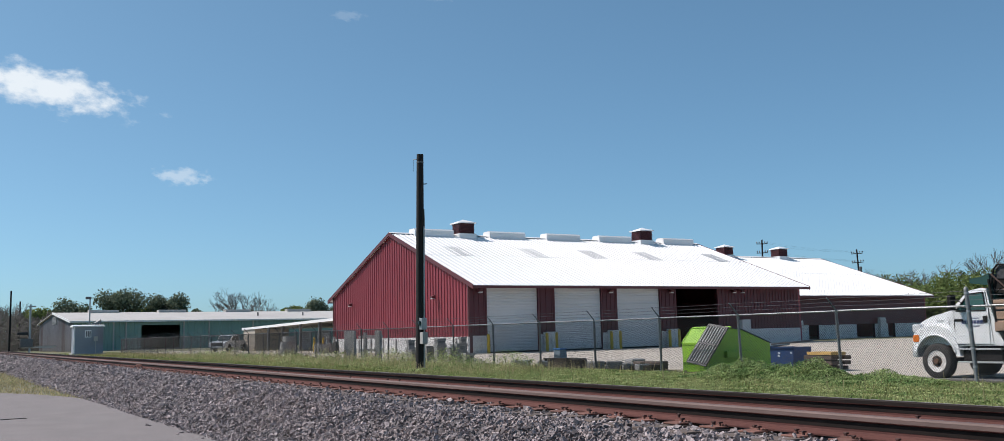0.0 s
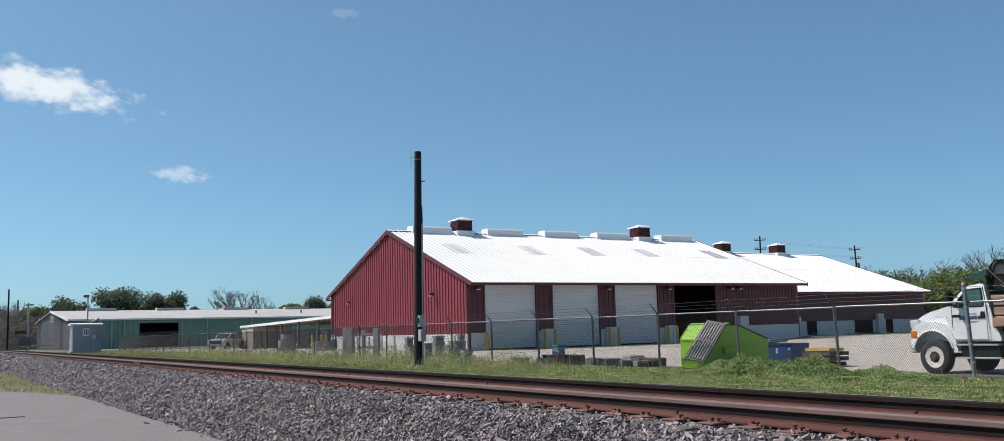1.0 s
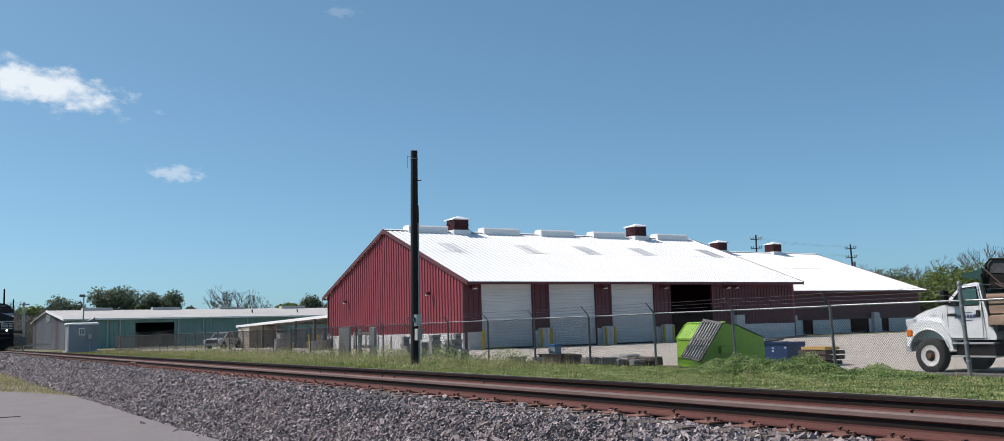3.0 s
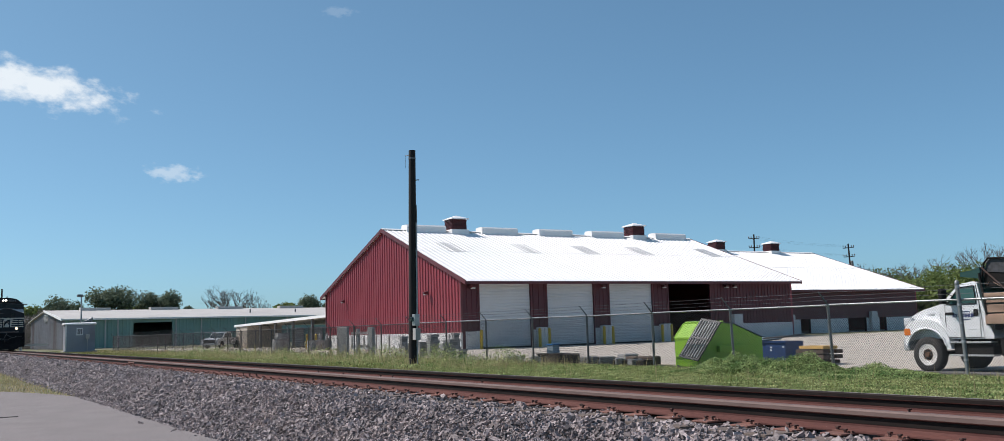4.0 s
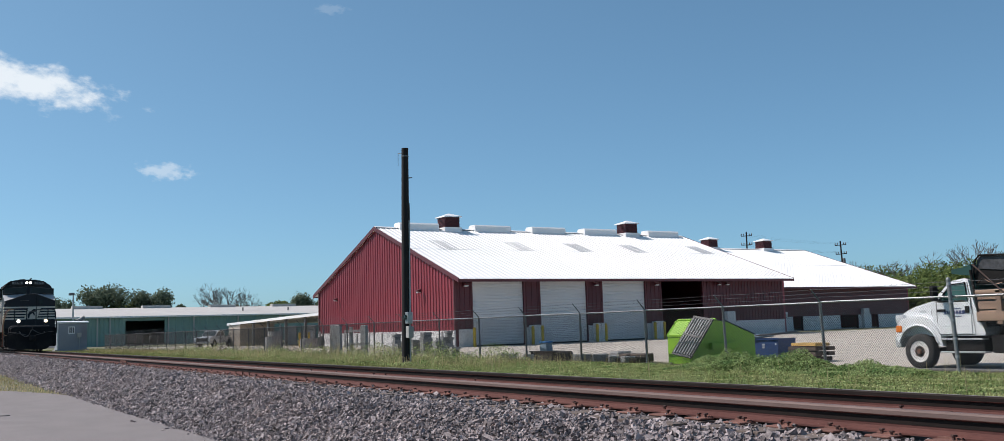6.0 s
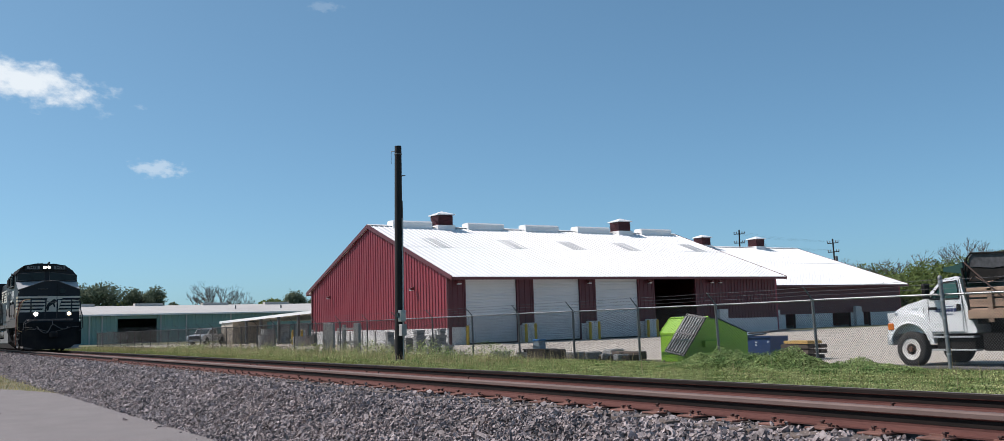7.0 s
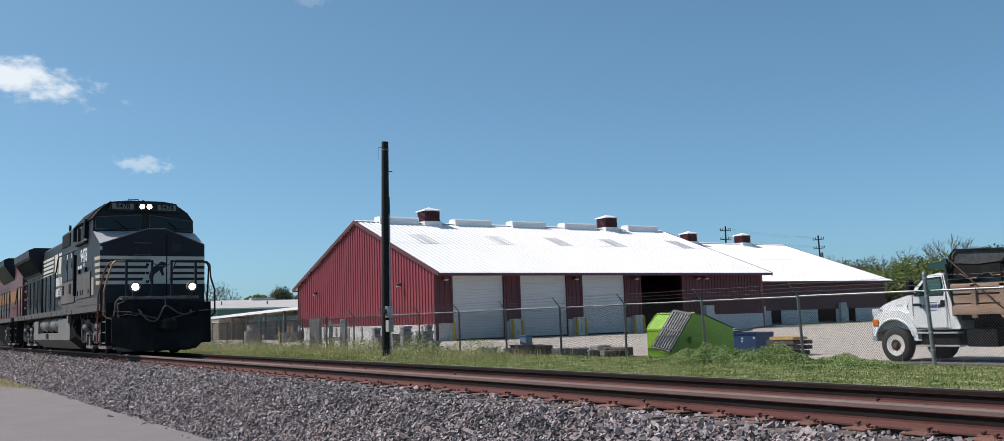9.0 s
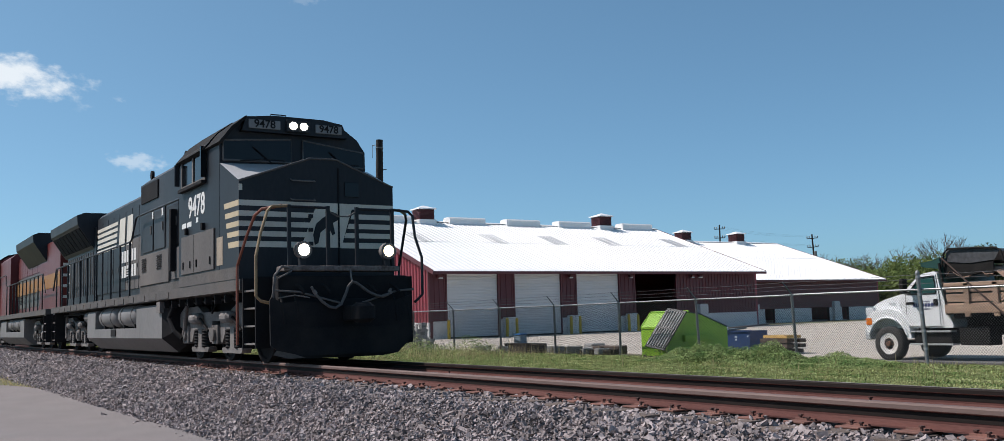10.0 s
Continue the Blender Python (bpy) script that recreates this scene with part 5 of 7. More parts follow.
    part("mirror_arm", S().tube([(0.66, -0.2, 1.7), (0.7, 0.03, 1.62)], 0.012), M["gear_dark"], mi)
    part("mirror_arm", S().tube([(0.66, -0.2, 1.92), (0.8, 0.03, 1.78)], 0.012), M["gear_dark"], mi)
    part("marker_lamp", S().chamfer(1.0, 1.1, 0.5, 0.7, 2.08, 2.14, 0.02), M["amber"], c)
    # front
    b = part("bumper", S().chamfer(-0.68, -0.5, -0.0, 2.1, 0.52, 0.8, 0.04), M["silver"], t, "bright metal bumper")
    part("tow_hook", S().tube([(-0.66, 0.5, 0.5), (-0.76, 0.5, 0.46), (-0.66, 0.5, 0.42)], 0.02), M["gear_dark"], b)
    part("grille", S().chamfer(-0.63, -0.55, 0.35, 1.75, 0.82, 1.2, 0.03), M["gear_dark"], t)
    for y in (0.04, 1.86):
        part("headlamp", S().chamfer(-0.66, -0.42, y, y + 0.24, 1.12, 1.32, 0.04), M["letter_white"], t, "clear headlamp")
        part("turn_lamp", S().chamfer(-0.61, -0.44, y - 0.07, y + 0.24, 0.89, 1.06, 0.025), M["amber"], t, "amber turn lamp")
    # chassis
    part("chassis_rail", S().box(-0.5, 5.2, 0.6, 0.75, 0.62, 0.85), M["gear_dark"], t)
    part("chassis_rail", S().box(-0.5, 5.2, 1.35, 1.5, 0.62, 0.85), M["gear_dark"], t)
    part("fuel_tank", S().chamfer(0.68, 1.7, 0.05, 0.6, 0.42, 0.74, 0.06), M["gear_dark"], t)
    st = part("running_board", S().chamfer(0.6, 1.75, -0.04, 0.24, 0.40, 0.44, 0.01), M["silver"], t, "metal step under the door")
    part("step", S().chamfer(0.58, 1.7, -0.02, 0.24, 0.70, 0.74, 0.01), M["silver"], st)
    part("battery_box", S().chamfer(1.85, 2.6, 0.1, 0.6, 0.4, 0.82, 0.03), M["gear_dark"], t)
    part("axle", S().rod((0, 0.2, 0.43), (0, 1.9, 0.43), 0.07), M["gear_dark"], t)
    part("rear_axle", S().rod((4.3, 0.2, 0.43), (4.3, 1.9, 0.43), 0.1), M["gear_dark"], t)
    truck_wheel(t, 0, 0.12, True, False)
    truck_wheel(t, 0, 1.98, True, True)
    for y, f in ((0.12, False), (0.42, False), (1.68, True), (1.98, True)):
        truck_wheel(t, 4.3, y, False, f)
    part("mud_flap", S().box(4.95, 4.97, 0.0, 0.55, 0.25, 0.9), M["rubber"], t)
    # body
    bd = part("dump_body", S().box(1.82, 5.4, -0.02, 2.12, 1.0, 1.14), M["gear_dark"], t, "steel dump body with plank sides")
    part("floor_beam", S().box(1.82, 5.4, 0.5, 0.7, 0.85, 1.0), M["gear_dark"], bd)
    part("headboard", S().prism([(1.46, 2.40), (1.54, 2.43), (1.67, 1.8), (1.67, 1.1), (1.62, 1.1), (1.6, 1.7)], "y", -0.02, 2.12), M["dark_green"], bd, "dark green steel headboard")
    part("cab_guard", S().prism([(1.0, 2.24), (1.5, 2.17), (1.5, 2.40), (1.0, 2.34)], "y", 0.05, 2.05), M["dark_green"], bd)
    for y0, y1 in ((-0.06, 0.0), (2.1, 2.16)):
        for k, (z0, z1) in enumerate(((1.15, 1.36), (1.39, 1.57), (1.61, 1.80))):
            part("plank", S().chamfer(1.68, 5.4, y0, y1, z0, z1, 0.012), M["plank"], bd, "weathered brown plank")
        for x in (2.15, 2.85, 3.6, 4.35, 5.1):
            yo = y0 - 0.05 if y0 < 0 else y1
            part("stake", S().chamfer(x, x + 0.13, yo, yo + 0.05, 1.05, 1.82, 0.01), M["plank"], bd)
        part("side_beam", S().chamfer(1.66, 5.4, y0 - 0.06, y1 + 0.06, 1.13, 1.33, 0.015), M["plank"], bd)
        part("top_beam", S().chamfer(1.66, 5.4, y0 - 0.05, y1 + 0.05, 1.74, 1.83, 0.015), M["plank"], bd)
    rnd = random.Random(8)
    sh = S()
    n = 46
    for j in range(9):
        for i in range(n):
            x, y = 1.68 + 3.7 * i / (n - 1), 0.0 + 2.1 * j / 8
            sh.v.append((x, y, 1.86 + 0.30 * min(1, (j + 1.0) / 1.5) * (1 - abs(j - 4) / 9) + 0.14 * noise.noise((x * 3, y * 3, 1)) + 0.12 * noise.noise((x * 9, y * 4, 2)) + 0.05 * rnd.random()))
    for j in range(8):
        for i in range(n - 1):
            sh.f.append((j * n + i, j * n + i + 1, (j + 1) * n + i + 1, (j + 1) * n + i))
    part("load", sh, M["sand"], bd, "load of brown soil")
    # rolled tarp and its arms
    prof = [(1.70, 2.32), (1.72, 2.52), (1.8, 2.6), (2.95, 2.55), (3.02, 2.48), (2.9, 2.30), (2.3, 2.26)]
    tp = part("tarpaulin", S().prism(prof, "y", 0.0, 2.1), M["tarp"], t, "rolled black tarpaulin on a frame")
    part("tarp_front", S().box(1.62, 2.85, 0.02, 0.06, 1.98, 2.3), M["gear_dark"], tp)
    part("tarp_bow", S().tube([(1.6, -0.04, 2.2), (1.70, -0.04, 2.53), (1.8, -0.04, 2.62), (2.95, -0.04, 2.57), (3.08, -0.04, 2.5), (3.14, -0.04, 2.25)], 0.022, 8), M["gear_dark"], tp)
    part("tarp_arm", S().tube([(1.65, -0.1, 2.42), (2.2, -0.16, 1.93), (3.2, -0.16, 1.02)], 0.02, 8), M["arm_rust"], tp, "slanting steel tarp arm")
    part("headboard_post", S().tube([(1.7, -0.05, 1.1), (1.56, -0.06, 2.3)], 0.03, 8), M["gear_dark"], bd)


M["sand"] = material("brown_soil_load", (0.40, 0.27, 0.20), (0.26, 0.17, 0.12), 0.95, scale=3, fine=25, bump=0.6)
dump_truck(pose(-14.9, 14.4, GZ - 0.03) @ Matrix.Diagonal((0.985, 1.0, 1.02, 1)))

# ---- locomotives ----
M["loco_black"] = material("locomotive_black", (0.011, 0.0135, 0.018), (0.020, 0.022, 0.027), 0.5, scale=0.9, fine=22, bump=0.05, dirt=(0.062, 0.062, 0.066), dirt_amount=0.6, stretch=(1, 1, 0.35), spec=0.25)
M["loco_dusty"] = material("dusty_black_steel", (0.118, 0.108, 0.103), (0.082, 0.077, 0.075), 0.75, scale=1.5, fine=30, bump=0.08, dirt=(0.19, 0.165, 0.145), dirt_amount=0.5, spec=0.25, stretch=(1, 1, 0.5))
M["loco_sill"] = material("dusty_grey_sill", (0.115, 0.105, 0.10), (0.065, 0.06, 0.057), 0.75, scale=2, fine=30, bump=0.08, dirt=(0.12, 0.095, 0.075), dirt_amount=0.45, spec=0.25)
M["loco_grey"] = material("dusty_grey_running_gear", (0.19, 0.172, 0.163), (0.10, 0.092, 0.088), 0.85, scale=3, fine=26, bump=0.2, dirt=(0.03, 0.027, 0.024), dirt_amount=0.8)
M["tank"] = material("dusty_grey_tank", (0.18, 0.168, 0.164), (0.135, 0.127, 0.124), 0.6, scale=1, fine=20, bump=0.08, dirt=(0.12, 0.115, 0.105), dirt_amount=0.6, stretch=(1, 1, 0.4))
M["gear"] = material("oily_black_gear", (0.0115, 0.0118, 0.0135), (0.018, 0.0178, 0.019), 0.85, scale=4, fine=30, bump=0.2, dirt=(0.04, 0.036, 0.032), dirt_amount=0.4, spec=0.12)
M["stripe"] = material("off_white_stripe", (0.62, 0.58, 0.50), (0.52, 0.48, 0.41), 0.55, scale=3, fine=40, bump=0.03, dirt=(0.3, 0.26, 0.2), dirt_amount=0.4)
M["letter"] = material("white_lettering", (0.70, 0.69, 0.66), (0.6, 0.59, 0.56), 0.55, scale=5, fine=40, bump=0)
M["brass"] = material("yellowed_handrail", (0.30, 0.21, 0.11), (0.20, 0.12, 0.06), 0.5, metal=0.2, scale=8, fine=40, bump=0.05)
M["rust_paint"] = material("rusty_red_handrail", (0.22, 0.06, 0.03), (0.14, 0.04, 0.025), 0.6, scale=8, fine=40, bump=0.05)
M["nose_grey"] = material("sun_faded_nose_top", (0.46, 0.46, 0.465), (0.37, 0.37, 0.375), 0.5, scale=1, fine=25, bump=0.05, dirt=(0.2, 0.2, 0.2), dirt_amount=0.4)
M["loco_red"] = material("locomotive_red", (0.125, 0.012, 0.012), (0.095, 0.009, 0.010), 0.45, scale=1, fine=22, bump=0.04, dirt=(0.12, 0.03, 0.02), dirt_amount=0.35)
M["loco_yellow"] = material("locomotive_yellow", (0.30, 0.12, 0.015), (0.23, 0.09, 0.012), 0.5, scale=1, fine=22, bump=0.04, dirt=(0.3, 0.17, 0.05), dirt_amount=0.4)
M["loco_green_grey"] = material("dark_grey_locomotive_side", (0.09, 0.095, 0.09), (0.06, 0.065, 0.06), 0.6, scale=1, fine=22, bump=0.05, dirt=(0.17, 0.16, 0.14), dirt_amount=0.4)
M["deck_rust"] = material("chipped_rusty_deck_edge", (0.21, 0.185, 0.175), (0.055, 0.04, 0.035), 0.8, scale=5, fine=24, bump=0.3, spec=0.2)
M["lamp_on"] = glow("lit_lamp", (1.0, 0.93, 0.78), 6.0)
M["lamp_dim"] = glow("lit_warm_lamp", (1.0, 0.80, 0.50), 3.0)
M["board"] = glow("number_board", (0.12, 0.13, 0.14), 0.08)
M["faded_tan"] = material("faded_tan_primer", (0.33, 0.27, 0.20), (0.22, 0.18, 0.14), 0.8, scale=4, fine=30, bump=0.05, dirt=(0.12, 0.10, 0.09), dirt_amount=0.6)
# Stripe paint again, with the sun's gold tint on the side put in.
M["stripe_side"] = material("sunlit_tint_stripe", (0.50, 0.40, 0.25), (0.42, 0.34, 0.22), 0.6, scale=3, fine=40, bump=0.03, dirt=(0.25, 0.2, 0.14), dirt_amount=0.4)
M["cab_glass"] = material("dark_cab_glass", (0.005, 0.006, 0.008), (0.009, 0.011, 0.013), 0.1, scale=1, fine=3, bump=0, spec=0.25)
M["chrome"] = material("bright_metal", (0.7, 0.7, 0.7), (0.6, 0.6, 0.6), 0.2, metal=1.0, bump=0)


def words(text, size, depth=0.004):
    """A mesh of the characters in the built-in font, in the xy plane, centred."""
    cu = bpy.data.curves.new("text", "FONT")
    cu.body, cu.size, cu.extrude, cu.align_x, cu.align_y = text, size, depth, "CENTER", "CENTER"
    cu.resolution_u, cu.offset = 4, size * 0.018
    tmp = new("text", cu)
    me = bpy.data.meshes.new_from_object(tmp.evaluated_get(bpy.context.evaluated_depsgraph_get()))
    bpy.data.objects.remove(tmp)
    return me


def lettering(text, size, m, ma, parent):
    me = words(text, size)
    me.materials.clear()
    me.materials.append(ma)
    return part("lettering", me, ma, parent, m=m)


FRONT = Matrix(((0, 0, 1, 0), (1, 0, 0, 0), (0, 1, 0, 0), (0, 0, 0, 1)))   # text that faces +x
NEARSIDE = pose(0, 0, 0, 90, 0, 0)                                           # text that faces -y


def wheel_set(parent, x):
    ax = part("wheelset", S().rod((x, -0.62, 0.53), (x, 0.62, 0.53), 0.1, n=10), M["gear"], parent)
    for s in (-1, 1):
        part("wheel", S().lathe((x, s * 0.68, 0.53), (x, s * 0.83, 0.53), [(0, 0.56), (0.2, 0.56), (0.25, 0.53), (1, 0.525), (1, 0.45), (0.8, 0.43), (0.6, 0.2), (1, 0.17), (1, 0.02)], 28), M["gear"], ax, smooth=True)
        part("axle_box", S().chamfer(x - 0.2, x + 0.2, s * 1.0 - 0.14, s * 1.0 + 0.14, 0.34, 0.72, 0.03), M["loco_grey"], ax)
        part("axle_cap", S().rod((x, s * 1.1, 0.53), (x, s * 1.19, 0.53), 0.14, 0.12, 12), M["loco_grey"], ax)


def bogie(parent, xc):
    bg = part("bogie", S().box(xc - 2.5, xc + 2.5, -0.6, 0.6, 0.5, 0.9), M["gear"], parent, "dusty grey three-axle bogie")
    for s in (-1, 1):
        y0, y1 = sorted((s * 0.92, s * 1.1))
        prof = [(-2.8, 0.72), (-2.8, 0.92), (-2.35, 1.1), (-1.3, 1.12), (-0.9, 0.98), (0.9, 0.98), (1.3, 1.12), (2.35, 1.1), (2.8, 0.92), (2.8, 0.72), (2.42, 0.66), (2.38, 0.38), (2.3, 0.38), (2.28, 0.8), (1.86, 0.8), (1.84, 0.38), (1.7, 0.38), (1.55, 0.62), (0.6, 0.62), (0.42, 0.38), (0.3, 0.38), (0.26, 0.8), (-0.26, 0.8), (-0.3, 0.38), (-0.42, 0.38), (-0.6, 0.62), (-1.55, 0.62), (-1.7, 0.38), (-1.84, 0.38), (-1.86, 0.8), (-2.28, 0.8), (-2.3, 0.38), (-2.38, 0.38), (-2.42, 0.66)]
        part("side_frame", S().prism(prof, "y", y0, y1, Matrix.Translation((xc, 0, 0))), M["loco_grey"], bg)
        for dx in (-1.32, -0.78, 0.78, 1.32):
            part("spring", S().lathe((xc + dx, s * 1.04, 0.27), (xc + dx, s * 1.04, 0.64), [(k / 12, 0.125 if k % 2 else 0.10) for k in range(13)], 10), M["gear"], bg, smooth=True)
        for dx in (-1.05, 1.05):
            part("spring_seat", S().prism([(-0.6, 0.24), (-0.55, 0.18), (0.55, 0.18), (0.6, 0.24), (0.6, 0.28), (0.12, 0.28), (0.12, 0.66), (-0.12, 0.66), (-0.12, 0.28), (-0.6, 0.28)], "y", min(s * 0.94, s * 1.12), max(s * 0.94, s * 1.12), Matrix.Translation((xc + dx, 0, 0))), M["loco_grey"], bg)
            part("brake_cylinder", S().lathe((xc + dx - 0.28, s * 1.18, 0.86), (xc + dx + 0.22, s * 1.18, 0.86), [(0, 0.05), (0.1, 0.12), (0.85, 0.12), (1, 0.07)], 12), M["loco_grey"], bg)
            part("brake_rod", S().tube([(xc + dx + 0.2, s * 1.18, 0.86), (xc + dx + 0.55, s * 1.12, 0.6)], 0.03), M["gear"], bg)
        part("damper", S().tube([(xc - 2.1, s * 1.16, 0.5), (xc - 1.75, s * 1.2, 1.15)], 0.045, 8), M["loco_grey"], bg)
        part("sand_pipe", S().tube([(xc + 2.5, s * 0.8, 1.1), (xc + 2.62, s * 0.82, 0.5), (xc + 2.45, s * 0.8, 0.15)], 0.025), M["gear"], bg)
        part("chain", S().tube([(xc + 0.1, s * 1.12, 1.2), (xc + 0.0, s * 1.18, 0.95), (xc - 0.2, s * 1.12, 1.15)], 0.018), M["gear"], bg)
    for dx in (-2.07, 0, 2.07):
        wheel_set(bg, xc + dx)


def stairs(parent, x0, x1, s, ma):
    """Steps at a corner of the frame; s is the side."""
    st = part("step_well", S().box(min(x0, x1), max(x0, x1), min(s * 1.02, s * 1.06), max(s * 1.02, s * 1.06), 0.3, 1.5), M["gear"], parent)
    for k in range(4):
        z = 0.36 + 0.3 * k
        part("step", S().box(min(x0, x1), max(x0, x1), min(s * 1.06, s * 1.45), max(s * 1.06, s * 1.45), z, z + 0.03), M["loco_grey"], st)
    for x in (x0, x1):
        part("cheek", S().box(x - 0.02, x + 0.02, min(s * 1.06, s * 1.47), max(s * 1.06, s * 1.47), 0.3, 1.5), M["gear"], st)


def locomotive(label, body, lower, upper, roof, numbered, band=None, wx=-22.2, wz=0.0):
    """A six-axle road locomotive. Origin at the ditch lamps over the track's centre; the front is at +x."""
    lo = thing("locomotive", pose(0, 0, 0), label, "locomotive", "locomotives of the train")
    # frame
    fr = part("frame", S().box(-21.9, -1.12, -1.5, 1.5, 1.3, 1.5), M["loco_sill"], lo, "dusty grey side sill")
    part("centre_beam", S().box(-21.4, -0.2, -0.7, 0.7, 0.95, 1.27), M["gear"], fr)
    part("front_deck", S().box(-1.12, -0.35, -1.02, 1.02, 1.34, 1.5), M["gear"], fr)
    for k in range(14):
        x = -6.2 - k * 1.1
        part("sill_plate", S().box(x - 0.36, x + 0.36, -1.512, -1.5, 1.32, 1.45), M["loco_sill"], fr)
    for s in (-1, 1):
        part("sill_pipe", S().tube([(-21, s * 1.2, 1.2), (-0.8, s * 1.2, 1.2)], 0.03), M["gear"], fr)
        part("jacking_pad", S().box(-7.0, -6.7, s * 1.38 - 0.1, s * 1.38 + 0.1, 1.02, 1.27), M["loco_grey"], fr)
        for k in range(9):
            x = -1.6 - k * 0.62
            part("bracket", S().box(x - 0.03, x + 0.03, s * 1.36 - 0.06, s * 1.36 + 0.06, 1.12, 1.27), M["gear"], fr)
    # pilot
    pi = part("pilot", S().chamfer(-0.35, -0.05, -1.2, 1.2, 0.62, 1.5, 0.03), M["gear"], lo, "black pilot plate with snow plough")
    plate = [(-1.38, 1.14), (-1.41, 1.08), (-1.40, 0.36), (-1.22, 0.21), (-0.8, 0.12), (0.6, 0.11), (0.9, 0.15), (1.06, 0.3), (1.10, 0.38), (1.18, 0.42), (1.19, 0.53), (1.12, 0.64), (1.11, 0.8), (1.17, 1.0), (1.17, 1.15), (0.9, 1.06), (0.6, 1.08), (-0.5, 1.03), (-0.9, 1.07), (-1.2, 1.04)]
    part("plough", S().prism(plate, "x", 0.10, 0.14), M["gear"], pi, "scuffed black snow plough plate")
    part("plough_nose", S().prism([(0.14, -0.9), (0.24, -0.3), (0.24, 0.3), (0.14, 0.9)], "z", 0.16, 0.62), M["gear"], pi)
    for y in (-1.2, -0.5, 0.5, 1.1):
        part("plough_bracket", S().box(-0.3, 0.10, y - 0.04, y + 0.04, 0.3, 0.98), M["gear"], pi)
    part("plough_scuff", S().prism([(-1.36, 0.2), (-1.1, 0.13), (-0.8, 0.13), (-1.0, 0.2), (-1.3, 0.27)], "x", 0.14, 0.146), M["loco_sill"], pi)
    part("grab_tube", S().tube([(0.0, -0.98, 1.62), (0.06, -1.18, 1.64), (0.08, -1.3, 1.5), (0.08, -1.34, 1.12)], 0.022, 8), M["loco_grey"], pi)
    part("grab_tube", S().tube([(0.0, -0.98, 1.58), (0.06, -1.1, 1.52), (0.08, -1.26, 1.44)], 0.014, 8), M["loco_grey"], pi)
    part("hose_link", S().tube([(0.1, 0.03, 1.6), (0.18, 0.02, 1.40)], 0.016), M["loco_grey"], pi)
    for y in (-0.9, -0.45, 0.4, 0.85):
        part("hose_stub", S().tube([(0.0, y, 1.34), (0.1, y + 0.03, 1.3), (0.16, y + 0.08, 1.2)], 0.028, 8), M["gear"], pi)
    part("deck_edge", S().chamfer(-0.36, 0.02, -1.12, 1.02, 1.575, 1.665, 0.02), M["deck_rust"], pi, "chipped and rusty deck edge")
    part("coupler", S().chamfer(-0.1, 0.55, -0.14, 0.14, 0.72, 0.98, 0.04), M["gear"], pi)
    part("knuckle", S().lathe((0.62, 0.02, 0.68), (0.62, 0.02, 1.02), [(0, 0.12), (0.2, 0.2), (0.8, 0.2), (1, 0.12)], 12), M["gear"], pi, smooth=True)
    part("coupler_box", S().chamfer(-0.06, 0.12, -0.35, 0.35, 0.6, 1.1, 0.03), M["gear"], pi)
    bends = [(-0.72, 1.30), (-0.64, 1.17), (-0.53, 1.05), (-0.40, 0.96), (-0.29, 0.94), (-0.19, 1.0), (-0.11, 1.16), (-0.05, 1.31), (0.02, 1.38), (0.10, 1.36), (0.21, 1.28), (0.33, 1.2), (0.47, 1.14), (0.60, 1.12), (0.70, 1.16), (0.75, 1.26)]
    part("hose", S().tube([(0.20, y, z) for y, z in bends], 0.025, 8), M["loco_dusty"], pi, "grey brake hose hanging in two loops", smooth=True)
    for y, z in ((-0.66, 1.21), (0.73, 1.2)):
        part("hose_ring", S().lathe((0.20, y - 0.02, z + 0.03), (0.20, y + 0.02, z - 0.03), [(0, 0.032), (1, 0.032)], 10), M["loco_grey"], pi)
    part("uncoupling_rod", S().tube([(0.16, -1.28, 1.12), (0.2, -1.0, 1.16), (0.2, -0.75, 1.12)], 0.011), M["loco_grey"], pi)
    for y in (-1.2, -0.95, 0.85, 1.1):
        part("air_hose", S().tube([(0.02, y, 1.2), (0.12, y, 1.05), (0.14, y + 0.05, 0.7)], 0.025), M["gear"], pi)
    for s in (-1, 1):
        part("cut_lever", S().tube([(0.0, s * 1.3, 1.25), (0.1, s * 0.9, 1.22), (0.2, s * 0.2, 1.02)], 0.018), M["loco_dusty"], pi)
        stairs(lo, -1.05, -0.4, s, M["gear"])
        stairs(lo, -21.85, -21.2, s, M["gear"])
        # corner handrails: yellowed at the front
        out = 1.6 if s < 0 else 1.47
        part("corner_handrail", S().tube([(0.04, s * 1.3, 1.02), (0.02, s * (out - 0.08), 1.08), (0.02, s * out, 1.16), (0.02, s * out, 1.82), (-0.04, s * (out - 0.1), 2.2), (-0.1, s * 1.36, 2.58), (-0.12, s * 1.28, 2.66), (-0.12, s * 0.98, 2.68)], 0.025, 8), M["brass"] if s < 0 else M["loco_black"], lo, "bent tube handrail")
        part("step_handrail", S().tube([(-1.06, s * 1.56, 0.36), (-1.06, s * 1.56, 1.72), (-0.75, s * 1.5, 2.2), (-0.5, s * 1.44, 2.54), (-0.38, s * 1.36, 2.64), (-0.12, s * 1.1, 2.68)], 0.026, 8), M["rust_paint"] if s < 0 else M["loco_black"], lo)
    for y in (-0.98, -0.28, 0.26, 0.95):
        part("deck_post", S().box(-0.14, -0.09, y - 0.03, y + 0.03, 1.6, 2.7), M["loco_black"], lo)
    for y0, y1 in ((-0.98, -0.28), (0.26, 0.95)):
        part("deck_rail", S().tube([(-0.115, y0, 2.67), (-0.115, y1, 2.67)], 0.024, 8), M["loco_black"], lo)
